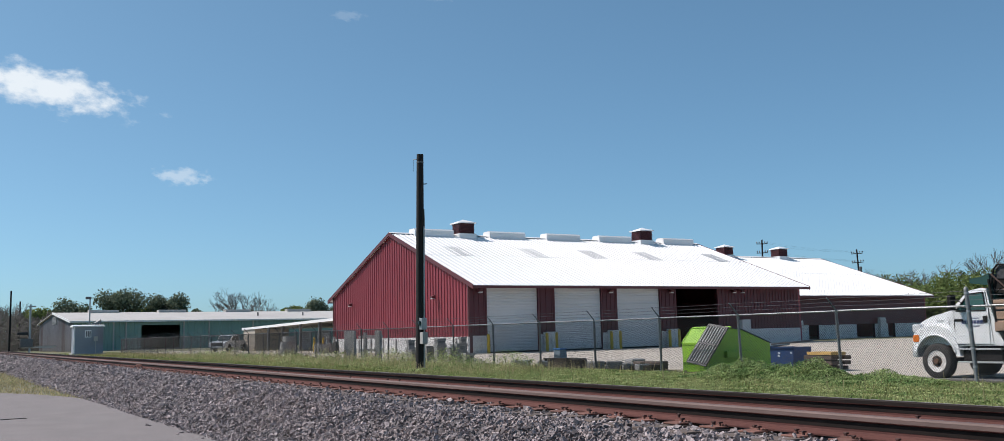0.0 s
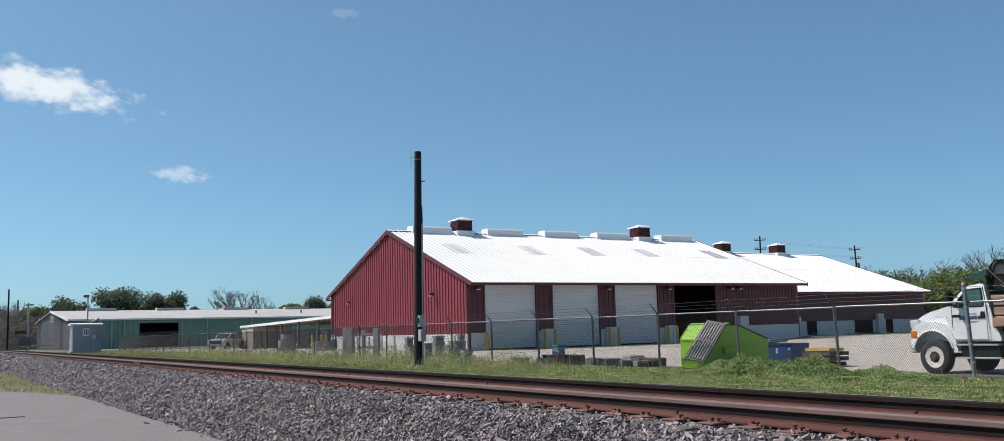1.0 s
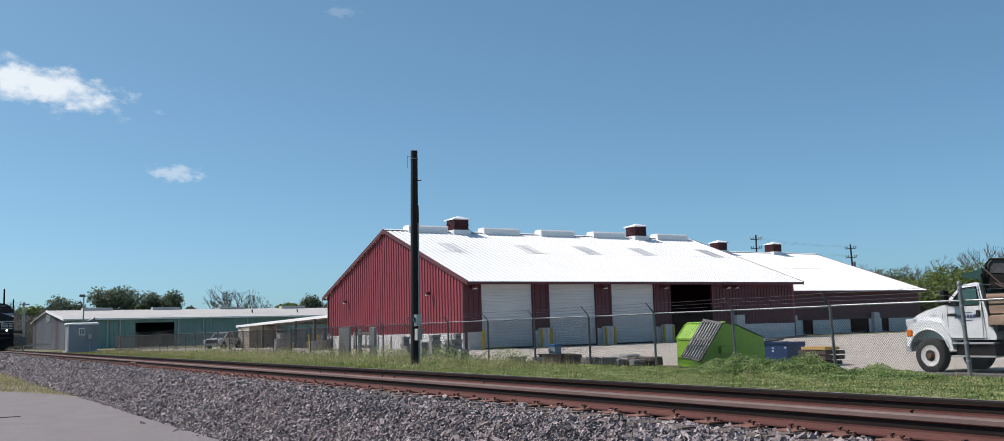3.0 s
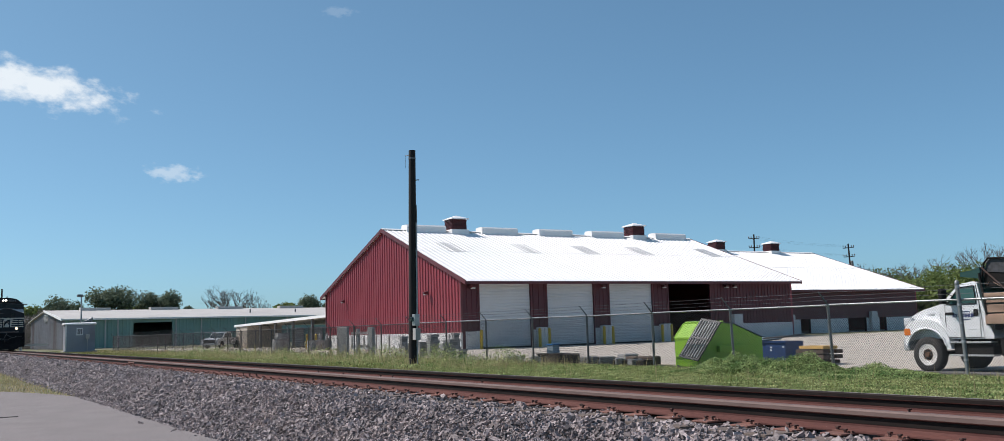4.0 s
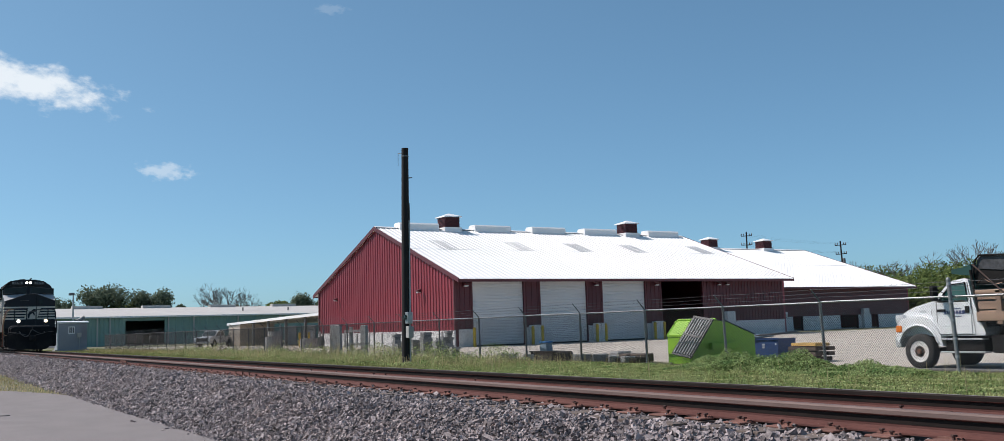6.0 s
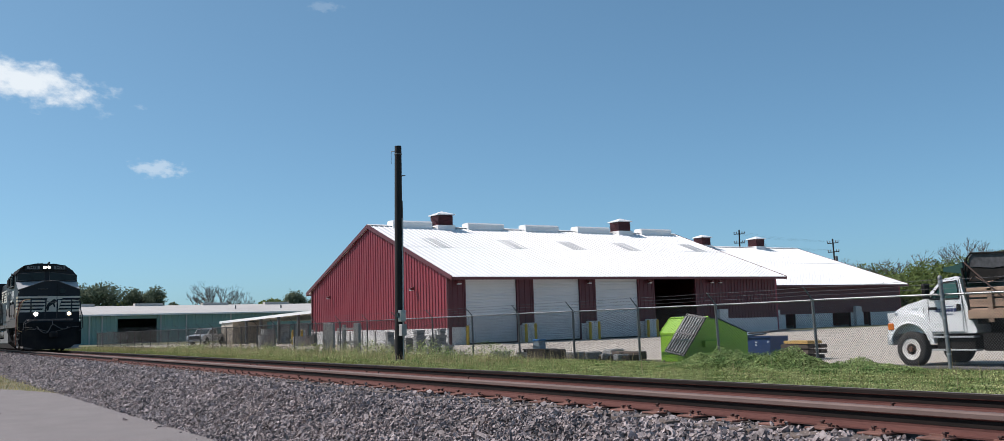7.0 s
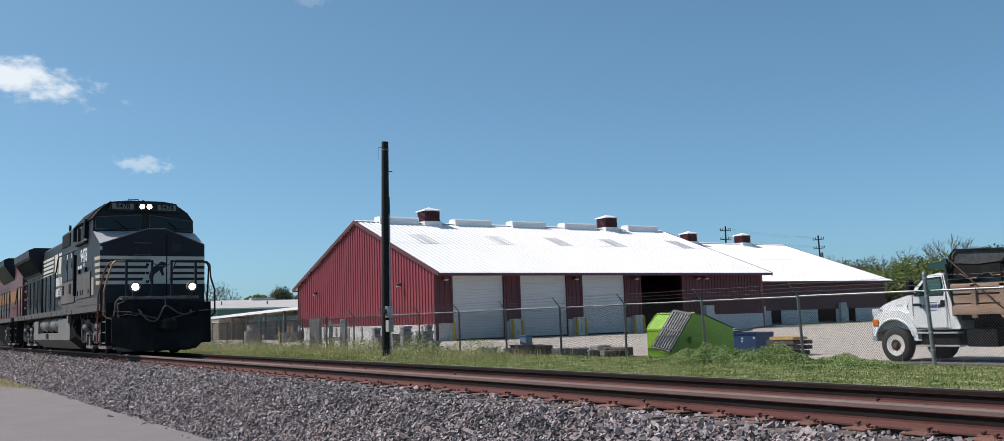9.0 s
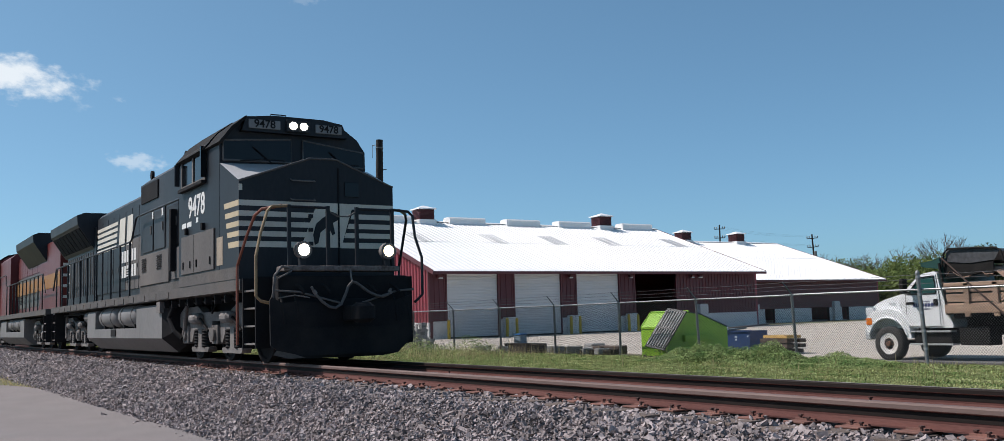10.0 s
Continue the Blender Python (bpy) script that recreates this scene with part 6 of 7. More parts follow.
    part("deck_chain", S().tube([(-0.115, -0.28, 2.62), (-0.115, -0.1, 2.53), (-0.115, 0.1, 2.53), (-0.115, 0.26, 2.62)], 0.015), M["loco_dusty"], lo)
    for s in (-1, 1.08):
        dl = part("ditch_lamp", S().lathe((-0.16, s * 0.76, 1.93), (0.0, s * 0.76, 1.93), [(0, 0.1), (0.3, 0.145), (1, 0.145), (1, 0.12)], 20), M["loco_grey"], lo, "lit ditch lamp in a black housing", smooth=True)
        part("lens", S().lathe((-0.01, s * 0.76, 1.93), (0.015, s * 0.76, 1.93), [(0, 0.105), (0.7, 0.10), (1, 0.06)], 20), M["lamp_on"] if s < 0 else M["lamp_dim"], dl)
        part("lamp_foot", S().box(-0.16, -0.05, s * 0.76 - 0.05, s * 0.76 + 0.05, 1.66, 1.8), M["loco_black"], dl)
    # nose
    xa, xb = -1.15, -2.25
    vs = [(xa, -1.5, 1.5), (xa, -1.5, 3.23), (xa, -0.18, 3.70), (xa, 0.34, 3.71), (xa, 1.5, 3.25), (xa, 1.5, 1.5), (xb, -1.5, 1.5), (xb, -1.5, 3.7), (xb, 0, 3.76), (xb, 1.5, 3.7), (xb, 1.5, 1.5)]
    nose = part("nose", S().add(vs, [(0, 5, 4, 3, 2, 1), (0, 1, 7, 6), (4, 5, 10, 9), (0, 6, 10, 5), (2, 3, 8)]), body, lo, "short nose with light stripes")
    part("nose_top", S().add([(xa, -1.5, 3.23), (xa, -0.18, 3.70), (xb, 0, 3.76), (xb, -1.5, 3.7)], [(0, 1, 2, 3)]), M["nose_grey"] if numbered else upper, nose)
    part("nose_top", S().add([(xa, 1.5, 3.25), (xa, 0.34, 3.71), (xb, 0, 3.76), (xb, 1.5, 3.7)], [(0, 1, 2, 3)]), M["nose_grey"] if numbered else upper, nose)
    part("nose_lip", S().tube([(xa, -1.5, 3.23), (xa, -0.18, 3.70), (xa, 0.34, 3.71), (xa, 1.5, 3.25)], 0.02), M["loco_dusty"], nose)
    part("door_seam", S().box(xa, xa + 0.015, 0.36, 0.39, 1.6, 3.55), M["gear"], nose)
    part("door_window", S().chamfer(xa, xa + 0.02, 0.5, 0.78, 3.02, 3.3, 0.008), M["cab_glass"], nose)
    for z in (2.95, 3.3):
        part("grab_iron", S().tube([(xa, -0.55, z), (xa + 0.07, -0.55, z - 0.03), (xa + 0.07, -0.1, z - 0.03), (xa, -0.1, z)], 0.014), M["loco_grey"], nose)
    for z in (2.1, 2.35, 2.6):
        part("hinge", S().box(xa, xa + 0.04, -0.22, -0.14, z, z + 0.07), M["loco_black"], nose)
    if numbered:
        f = xa + 0.004
        for k, (z0, z1) in enumerate(((2.79, 2.89), (2.605, 2.70), (2.425, 2.52), (2.25, 2.345), (2.06, 2.165))):
            if k == 0:
                part("stripe", S().box(xa, f, -1.5, 1.5, z0, z1), M["stripe"], nose)
            else:
                cut = 0.04 - 0.075 * k
                part("stripe", S().prism([(-1.5, z0), (cut, z0), (cut + 0.05, z1), (-1.5, z1)], "x", xa, f), M["stripe"], nose)
                part("stripe", S().prism([(0.68 - 0.065 * k, z0), (1.5, z0), (1.5, z1), (0.71 - 0.065 * k, z1)], "x", xa, f), M["stripe"], nose)
            back = xa - 0.84 + 0.06 * k
            part("stripe", S().prism([(xa, z0), (back + 0.03, z0 + 0.01), (back, z1 + 0.01), (xa, z1)], "y", -1.504, -1.5), M["stripe_side"], nose, "off-white stripe with its sunlit gold tint put into the colour")
        part("emblem_field", S().prism([(-0.36, 2.07), (0.42, 2.07), (0.64, 2.79), (-0.08, 2.79)], "x", xa, f - 0.001), M["stripe"], nose, "light slanted field")
        emblem = [(-0.32, 2.06), (-0.22, 2.1), (-0.16, 2.3), (0.05, 2.42), (0.16, 2.25), (0.24, 2.28), (0.18, 2.48), (0.36, 2.56), (0.3, 2.66), (0.12, 2.7), (0.0, 2.62), (-0.12, 2.56), (-0.28, 2.46), (-0.36, 2.25)]
        part("emblem", S().prism([(0.13 + u * 0.72, 2.11 + (w - 2.06) * 0.98) for u, w in emblem], "x", f, f + 0.004), M["loco_black"], nose, "plain dark emblem")
    part("corner_plate", S().box(xa, xa + 0.006, -1.5, -1.44, 3.06, 3.17), M["stripe"], nose)
    part("faded_patch", S().box(-2.42, -2.06, -1.507, -1.5, 1.80, 2.32), M["faded_tan"], nose, "faded tan sand-box patch")
    # cab
    yz = [(-1.5, 1.5), (-1.5, 4.12), (-1.30, 4.36), (-1.04, 4.58), (-0.5, 4.64), (0.5, 4.64), (0.95, 4.57), (1.28, 4.34), (1.45, 4.1), (1.5, 1.5)]
    cab = part("cab", S().prism(yz, "x", -5.05, -2.27), body, lo, "driver's cab with windows all round")
    part("visor", S().prism([(-1.12, 4.33), (-1.04, 4.60), (-0.5, 4.66), (0.5, 4.66), (0.90, 4.60), (1.02, 4.33)], "x", -2.27, -2.12), body, cab)
    part("roof_panel", S().prism([(-1.6, 4.08), (-1.32, 4.42), (-1.04, 4.64), (-0.5, 4.75), (0.5, 4.75), (1.0, 4.64), (1.3, 4.42), (1.56, 4.08), (1.46, 4.04), (1.0, 4.3), (-1.0, 4.3), (-1.5, 4.04)], "x", -5.0, -3.0), M["gear"], cab, "crowned black roof panel with side eaves")
    part("roof_lip", S().prism([(-1.56, 4.08), (-1.32, 4.39), (-1.04, 4.62), (-1.04, 4.56), (-1.29, 4.33), (-1.5, 4.06)], "x", -5.1, -2.1), M["gear"], cab)
    for a, b in ((-1.44, -0.12), (0.12, 1.40)):
        sg = 1 if a > 0 else -1
        out = [(a, 3.77), (b, 3.79), (b, 4.24), (a, 4.14)] if a < 0 else [(a, 3.79), (b, 3.77), (b, 4.08), (a, 4.24)]
        wi = part("windscreen", S().prism(out, "x", -2.262, -2.235), M["cab_glass"], cab, "dark windscreen pane")
        part("window_frame", S().tube([(-2.245, u, w) for u, w in out] + [(-2.245, *out[0])], 0.022), M["loco_dusty"], wi)
        part("wiper", S().tube([(-2.2, (a + b) / 2 + 0.25, 3.76), (-2.21, (a + b) / 2 - 0.1, 4.05)], 0.012), M["gear"], wi)
        part("wiper_arm", S().tube([(-2.05, (a + b) / 2 - 0.4, 3.74), (-2.0, (a + b) / 2 + 0.1, 3.78), (-2.15, (a + b) / 2 + 0.5, 3.8)], 0.014), M["gear"], wi)
    for s in (-1, 1):
        sw = part("side_window", S().box(-4.75, -3.15, min(s * 1.5, s * 1.51), max(s * 1.5, s * 1.51), 3.56, 4.12), M["cab_glass"], cab, "sliding cab side window")
        for x0, x1, z0, z1 in ((-4.8, -3.1, 4.12, 4.17), (-4.8, -3.1, 3.5, 3.56), (-4.8, -4.74, 3.56, 4.12), (-3.16, -3.1, 3.56, 4.12), (-4.0, -3.92, 3.56, 4.12)):
            part("window_frame", S().box(x0, x1, min(s * 1.5, s * 1.53), max(s * 1.5, s * 1.53), z0, z1), M["loco_grey"], sw)
        part("wind_deflector", S().box(-3.12, -3.06, min(s * 1.52, s * 1.62), max(s * 1.52, s * 1.62), 3.55, 4.15), M["cab_glass"], sw)
        part("arm_rest", S().box(-4.8, -3.1, min(s * 1.5, s * 1.6), max(s * 1.5, s * 1.6), 3.44, 3.5), M["gear"], sw)
        part("mirror", S().chamfer(-4.95, -4.88, min(s * 1.53, s * 1.64), max(s * 1.53, s * 1.64), 3.6, 4.05, 0.02), M["loco_black"], sw)
        tb = part("tool_locker", S().chamfer(-4.78, -2.55, min(s * 1.5, s * 1.53), max(s * 1.5, s * 1.53), 1.75, 2.52, 0.01), lower, cab, "dusty grey locker doors")
        part("door_gap", S().box(-3.86, -3.84, min(s * 1.53, s * 1.533), max(s * 1.53, s * 1.533), 1.77, 2.5), M["gear"], tb)
        part("locker_base", S().box(-5.0, -1.3, min(s * 1.5, s * 1.51), max(s * 1.5, s * 1.51), 1.51, 1.72), M["loco_sill"], tb)
        for x in (-4.6, -4.1, -3.65, -2.75):
            part("latch", S().box(x - 0.02, x + 0.02, min(s * 1.53, s * 1.55), max(s * 1.53, s * 1.55), 1.86, 2.0), M["gear"], tb)
        for x in (-4.4, -3.25):
            part("hinge", S().box(x - 0.05, x + 0.05, min(s * 1.5, s * 1.56), max(s * 1.5, s * 1.56), 2.55, 2.68), M["gear"], tb)
    part("number_box", S().chamfer(-2.125, -2.09, -1.0, -0.38, 4.385, 4.555, 0.015), M["board"], cab, "lit number board")
    part("number_box", S().chamfer(-2.125, -2.09, 0.33, 0.88, 4.385, 4.555, 0.015), M["board"], cab, "lit number board")
    hb = part("headlamp_box", S().chamfer(-2.12, -2.06, -0.27, 0.21, 4.36, 4.6, 0.02), M["loco_black"], cab)
    for y in (-0.135, 0.075):
        part("headlamp", S().lathe((-2.06, y, 4.48), (-2.035, y, 4.48), [(0, 0.078), (0.7, 0.074), (1, 0.05)], 18), M["lamp_on"], hb, "lit round headlamp")
    part("grab_rail", S().tube([(-2.3, -0.5, 4.63), (-2.3, -0.5, 4.72), (-2.3, -0.2, 4.72), (-2.3, -0.2, 4.63)], 0.014), M["loco_black"], cab)
    part("antenna_dome", S().chamfer(-3.6, -3.1, -0.35, 0.35, 4.62, 4.72, 0.04), M["loco_dusty"], cab)
    part("horn", S().tube([(-4.3, 0.3, 4.7), (-4.3, 0.3, 4.85), (-3.9, 0.3, 4.87)], 0.05, 8), M["loco_dusty"], cab)
    if numbered:
        lettering("9478", 0.21, pose(-2.087, -0.69, 4.47) @ FRONT, M["gear"], cab)
        lettering("9478", 0.2, pose(-2.087, 0.605, 4.47) @ FRONT, M["gear"], cab)
        lettering("9478", 0.58, pose(-3.76, -1.502, 3.06) @ NEARSIDE, M["letter"], cab)
        for x, w, z in ((-4.66, 0.15, 2.70), (-4.27, 0.15, 2.70), (-3.72, 0.07, 2.74)):
            part("writing_bar", S().box(x - w, x + w, -1.504, -1.5, z, z + 0.10), M["letter"], cab)
    # electrical cabinet behind the cab
    el = [(-1.3, 1.5), (-1.3, 4.2), (-1.05, 4.4), (1.05, 4.4), (1.3, 4.2), (1.3, 1.5)]
    ec = part("electrical_cabinet", S().prism(el, "x", -9.35, -5.05), body, lo)
    part("intake_screen", S().chamfer(-9.2, -7.6, -1.33, -1.3, 3.72, 4.15, 0.01), M["gear"], ec)
    part("lower_cabinet", S().chamfer(-9.2, -6.52, -1.345, -1.3, 1.71, 2.45, 0.012), lower, ec)
    part("lower_cabinet", S().chamfer(-6.25, -5.6, -1.345, -1.3, 1.74, 2.42, 0.012), lower, ec)
    part("cabinet_sill", S().box(-9.3, -5.1, -1.32, -1.3, 1.51, 1.69), M["loco_sill"], ec)
    for x in (-8.98, -7.55):
        for j in range(6):
            part("louvre", S().prism([(-1.345, 2.06 + 0.055 * j), (-1.37, 2.05 + 0.055 * j), (-1.345, 2.09 + 0.055 * j)], "x", x, x + 0.42), M["gear"], ec)
    for x in (-8.1, -7.2):
        part("notice", S().box(x, x + 0.12, -1.329, -1.325, 3.25, 3.42), M["letter"], ec)
    for x in (-9.0, -7.9, -6.7, -5.8):
        d = part("cabinet_door", S().chamfer(x - 0.02, x + 0.95, -1.325, -1.3, 2.5, 3.5, 0.01), body, ec)
        part("handle", S().box(x + 0.8, x + 0.84, -1.35, -1.325, 2.9, 3.1), M["loco_grey"], d)
    for x in (-9.1, -6.0):
        part("lifting_eye", S().lathe((x, -1.12, 4.46), (x, -1.06, 4.46), [(0, 0.05), (0, 0.11), (1, 0.11), (1, 0.05)], 12), M["gear"], ec)
    part("grab_post", S().box(-6.02, -5.9, -1.46, -1.32, 1.9, 3.25), M["gear"], ec)
    # engine hood
    hd = [(-0.95, 1.5), (-0.95, 4.12), (-0.82, 4.24), (0.82, 4.24), (0.95, 4.12), (0.95, 1.5)]
    en = part("engine_hood", S().prism(hd, "x", -16.6, -9.35), body, lo)
    part("exhaust_stack", S().chamfer(-12.3, -11.2, -0.5, 0.42, 4.2, 4.52, 0.05), M["gear"], en)
    n = 9
    for k in range(n):
        x = -16.5 + k * 0.79
        for s in (-1, 1):
            y0, y1 = sorted((s * 0.95, s * 0.975))
            d = part("hood_door", S().chamfer(x, x + 0.74, y0, y1, 1.75, 3.1, 0.008), lower if k > 4 or not numbered else body, en)
            part("latch", S().box(x + 0.62, x + 0.66, y0 - 0.02, y1 + 0.02, 2.3, 2.42), M["loco_grey"], d)
            if k in (5, 7):
                for j in range(6):
                    part("louvre", S().box(x + 0.18, x + 0.55, y0 - 0.015, y1 + 0.015, 1.95 + 0.07 * j, 1.98 + 0.07 * j), M["gear"], d)
            part("upper_panel", S().chamfer(x, x + 0.74, y0, y1, 3.16, 3.95, 0.008), upper, en)
    if numbered:
        for k in range(5):
            part("side_stripe", S().box(-16.5, -13.75 + 0.05 * k, -0.984, -0.976, 3.0 + 0.165 * k, 3.10 + 0.165 * k), M["stripe"], en)
        for x, w in ((-13.05, 0.72), (-12.1, 0.66)):
            part("side_emblem", S().prism([(x - w / 2, 2.98), (x + w / 2, 2.98), (x + w / 2 + 0.12, 3.78), (x - w / 2 + 0.12, 3.78)], "y", -0.984, -0.976), M["stripe"], en, "plain slanted cream block")
        for z in (2.52, 2.1):
            for k in range(7):
                part("writing_bar", S().box(-13.3 + 0.3 * k, -13.1 + 0.3 * k, -0.984, -0.976, z, z + 0.32), M["letter"], en)
    if band:
        part("band", S().box(-21.7, -9.4, -1.012, -1.005, 2.72, 3.12), band, en, "yellow band along the hood")
        part("band", S().box(-21.7, -9.4, 1.005, 1.012, 2.35, 2.9), band, en)
        part("band", S().box(-5.0, -1.16, -1.536, -1.53, 2.6, 2.95), band, en)
    # radiator section with its wings
    ra = part("radiator_section", S().prism([(-1.0, 1.5), (-1.0, 3.9 + wz), (1.0, 3.9 + wz), (1.0, 1.5)], "x", -21.7, -16.6), upper, lo)
    wing = [(y, z + wz) for y, z in ((-1.0, 3.22), (-1.5, 3.98), (-1.52, 4.27), (-1.3, 4.36), (1.3, 4.36), (1.52, 4.27), (1.5, 3.98), (1.0, 3.22))]
    wg = part("radiator_wing", S().prism(wing, "x", wx, wx + 5.3), roof, ra, "dark overhanging radiator wing")
    for k in range(8):
        x = wx + 0.2 + 0.64 * k
        part("grille", S().prism([(y, z + wz) for y, z in ((-1.07, 3.34), (-1.44, 3.9), (-1.46, 3.88), (-1.09, 3.32))], "x", x, x + 0.55), M["gear"], wg)
    for k in range(12):
        x = -21.5 + 0.4 * k
        part("bolt_strip", S().box(x, x + 0.05, -1.02, -1.0, 1.8, 3.15), M["loco_dusty"], ra)
    for k in range(5):
        part("end_bar", S().box(-21.72, -21.7, -0.9, 0.9, 1.9 + 0.4 * k, 2.0 + 0.4 * k), M["letter"], ra)
        part("corner_mark", S().box(-21.7, -21.35, -1.006, -1.0, 2.0 + 0.32 * k, 2.05 + 0.32 * k), M["letter"], ra)
    # walkway handrails
    for s in (-1, 1):
        hr = part("handrail", S().tube([(-21.6, s * 1.48, 2.1), (-21.0, s * 1.48, 2.82), (-9.65, s * 1.48, 2.84), (-9.5, s * 1.48, 2.88), (-9.1, s * 1.47, 3.36), (-8.95, s * 1.47, 3.40), (-5.06, s * 1.47, 3.38)], 0.024, 8), M["loco_black"], lo, "black tube handrail along the walkway")
        for k in range(11):
            x = -20.9 + 1.12 * k
            part("stanchion", S().box(x - 0.025, x + 0.025, s * 1.48 - 0.02, s * 1.48 + 0.02, 1.4, 2.84), M["loco_black"], hr)
    # tank and reservoirs
    full = [(-1.42, 0.46), (-1.42, 1.16), (-1.36, 1.22), (1.36, 1.22), (1.42, 1.16), (1.42, 0.46), (1.05, 0.14), (-1.05, 0.14)]
    tk = part("fuel_tank", S().prism(full, "x", -9.2, -6.75), M["tank"], lo, "dusty grey fuel tank")
    # Black here puts the shade of the forward face into the colour.
    part("tank_nose", S().add([(-6.75, y, z) for y, z in full] + [(-6.45, y * 0.9, 0.3 + (z - 0.14) * 0.85) for y, z in full], [tuple(range(8, 16))] + [(k, (k + 1) % 8, 8 + (k + 1) % 8, 8 + k) for k in range(8)]), M["gear"], tk, "front end of the tank, blackened for its shade")
    part("tank_body", S().prism([(-1.42, 0.46), (-1.42, 0.70), (-0.8, 0.72), (-0.8, 1.22), (0.8, 1.22), (0.8, 0.72), (1.42, 0.70), (1.42, 0.46), (1.05, 0.14), (-1.05, 0.14)], "x", -14.3, -9.2), M["tank"], tk)
    part("tank_end", S().prism(full, "x", -15.5, -14.3), M["tank"], tk)
    for s in (-1, 1):
        for a, b in ((-11.55, -9.4), (-14.05, -11.85)):
            rv = part("air_reservoir", S().lathe((a, s * 1.12, 1.02), (b, s * 1.12, 1.02), [(0, 0.12), (0.03, 0.22), (0.09, 0.29), (0.91, 0.29), (0.97, 0.22), (1, 0.12)], 24), M["tank"], tk, "grey air reservoir", smooth=True)
            for t in (0.22, 0.78):
                part("strap", S().lathe((a + (b - a) * t - 0.03, s * 1.12, 1.02), (a + (b - a) * t + 0.03, s * 1.12, 1.02), [(0, 0.298), (1, 0.298)], 24), M["loco_sill"], rv)
                part("saddle", S().box(a + (b - a) * t - 0.06, a + (b - a) * t + 0.06, s * 1.12 - 0.2, s * 1.12 + 0.2, 0.70, 0.8), M["gear"], rv)
    part("tank_gauge", S().box(-12.1, -11.5, -1.44, -1.42, 0.5, 0.69), M["gear"], tk)
    part("pipework", S().tube([(-6.2, -1.3, 1.15), (-6.3, -1.38, 0.9), (-6.05, -1.32, 0.6), (-5.9, -1.2, 0.45)], 0.05, 8), M["gear"], lo)
    part("pipework", S().tube([(-15.7, -1.25, 1.2), (-15.8, -1.35, 0.95), (-15.6, -1.3, 0.8)], 0.05, 8), M["loco_grey"], lo)
    part("air_filter", S().rod((-16.5, -1.2, 1.08), (-15.8, -1.2, 1.08), 0.16, n=14), M["loco_grey"], lo)
    bogie(lo, -3.8)
    bogie(lo, -18.7)
    part("rear_coupler", S().chamfer(-22.55, -21.8, -0.14, 0.14, 0.72, 0.98, 0.04), M["gear"], lo)
    return lo


loco = locomotive("black diesel freight locomotive with light nose stripes and lit lamps", M["loco_black"], M["loco_dusty"], M["loco_black"], M["loco_black"], True)
loco_2 = locomotive("red and yellow diesel locomotive coupled behind the black one", M["loco_red"], M["loco_green_grey"], M["loco_red"], M["loco_black"], False, M["loco_yellow"], wx=-18.4, wz=0.25)

# ---- ballast stones ----


def stones(name, n, x0, x1, y0, y1, size, seed, label):
    """Loose angular stones lying on the bed, each a bent block with its own turn."""
    rng = np.random.default_rng(seed)
    base = np.array([(x, y, z) for z in (-1, 1) for y in (-1, 1) for x in (-1, 1)], float)
    quads = np.array([(0, 2, 3, 1), (4, 5, 7, 6), (0, 1, 5, 4), (2, 6, 7, 3), (0, 4, 6, 2), (1, 3, 7, 5)])
    u = rng.random(n)
    px = x1 - (x1 - x0) * u ** 1.0
    py = y0 + (y1 - y0) * rng.random(n)
    pz = np.interp(py, [p[0] for p in BALLAST], [p[1] for p in BALLAST])
    s = size * np.exp(rng.normal(0, 0.3, n))
    v = base[None] * (1 + rng.uniform(-0.42, 0.33, (n, 8, 3))) * np.stack([rng.uniform(0.75, 1.5, n), rng.uniform(0.6, 1.05, n), rng.uniform(0.4, 0.8, n)], 1)[:, None] * s[:, None, None] * 0.5
    q = rng.normal(size=(n, 4)) * (0.9, 0.55, 0.55, 0.9)
    q /= np.linalg.norm(q, axis=1)[:, None]
    w, a, b, c = q.T
    R = np.stack([1 - 2 * (b * b + c * c), 2 * (a * b - c * w), 2 * (a * c + b * w), 2 * (a * b + c * w), 1 - 2 * (a * a + c * c), 2 * (b * c - a * w), 2 * (a * c - b * w), 2 * (b * c + a * w), 1 - 2 * (a * a + b * b)], 1).reshape(n, 3, 3)
    v = np.einsum("nij,nkj->nki", R, v)
    v += np.stack([px, py, pz + 0.025 * rng.normal(size=n) + s * 0.1], 1)[:, None]
    f = quads[None] + 8 * np.arange(n)[:, None, None]
    me = bpy.data.meshes.new(name)
    me.vertices.add(n * 8)
    me.vertices.foreach_set("co", v.ravel())
    me.loops.add(n * 24)
    me.loops.foreach_set("vertex_index", f.ravel().astype(np.int32))
    me.polygons.add(n * 6)
    me.polygons.foreach_set("loop_start", np.arange(0, n * 24, 4, dtype=np.int32))
    me.update(calc_edges=True)
    me.shade_flat()
    me.materials.append(M["stone"])
    tagged(new(name, me), label, "ballast stones", kind="stuff")


LAB = "crushed grey and brown railway ballast stones"
stones("ballast_stones", 78000, -16.5, -3.0, -2.95, -0.62, 0.027, 1, LAB)
stones("ballast_stones", 72000, -32.0, -16.5, -3.0, -0.62, 0.031, 2, LAB)
stones("ballast_stones", 50000, -60.0, -32.0, -3.05, -0.62, 0.043, 3, LAB)
stones("ballast_stones", 15000, -125.0, -60.0, -3.1, -0.62, 0.085, 4, LAB)
stones("ballast_stones", 8000, -60.0, -3.0, -0.6, 1.9, 0.045, 5, LAB)
stones("ballast_stones", 2000, -3.0, 1.0, -2.95, 1.9, 0.06, 7, LAB)
stones("ballast_stones", 500, -31.0, -12.0, -3.3, -2.85, 0.035, 6, "stray ballast stones on the road's edge")

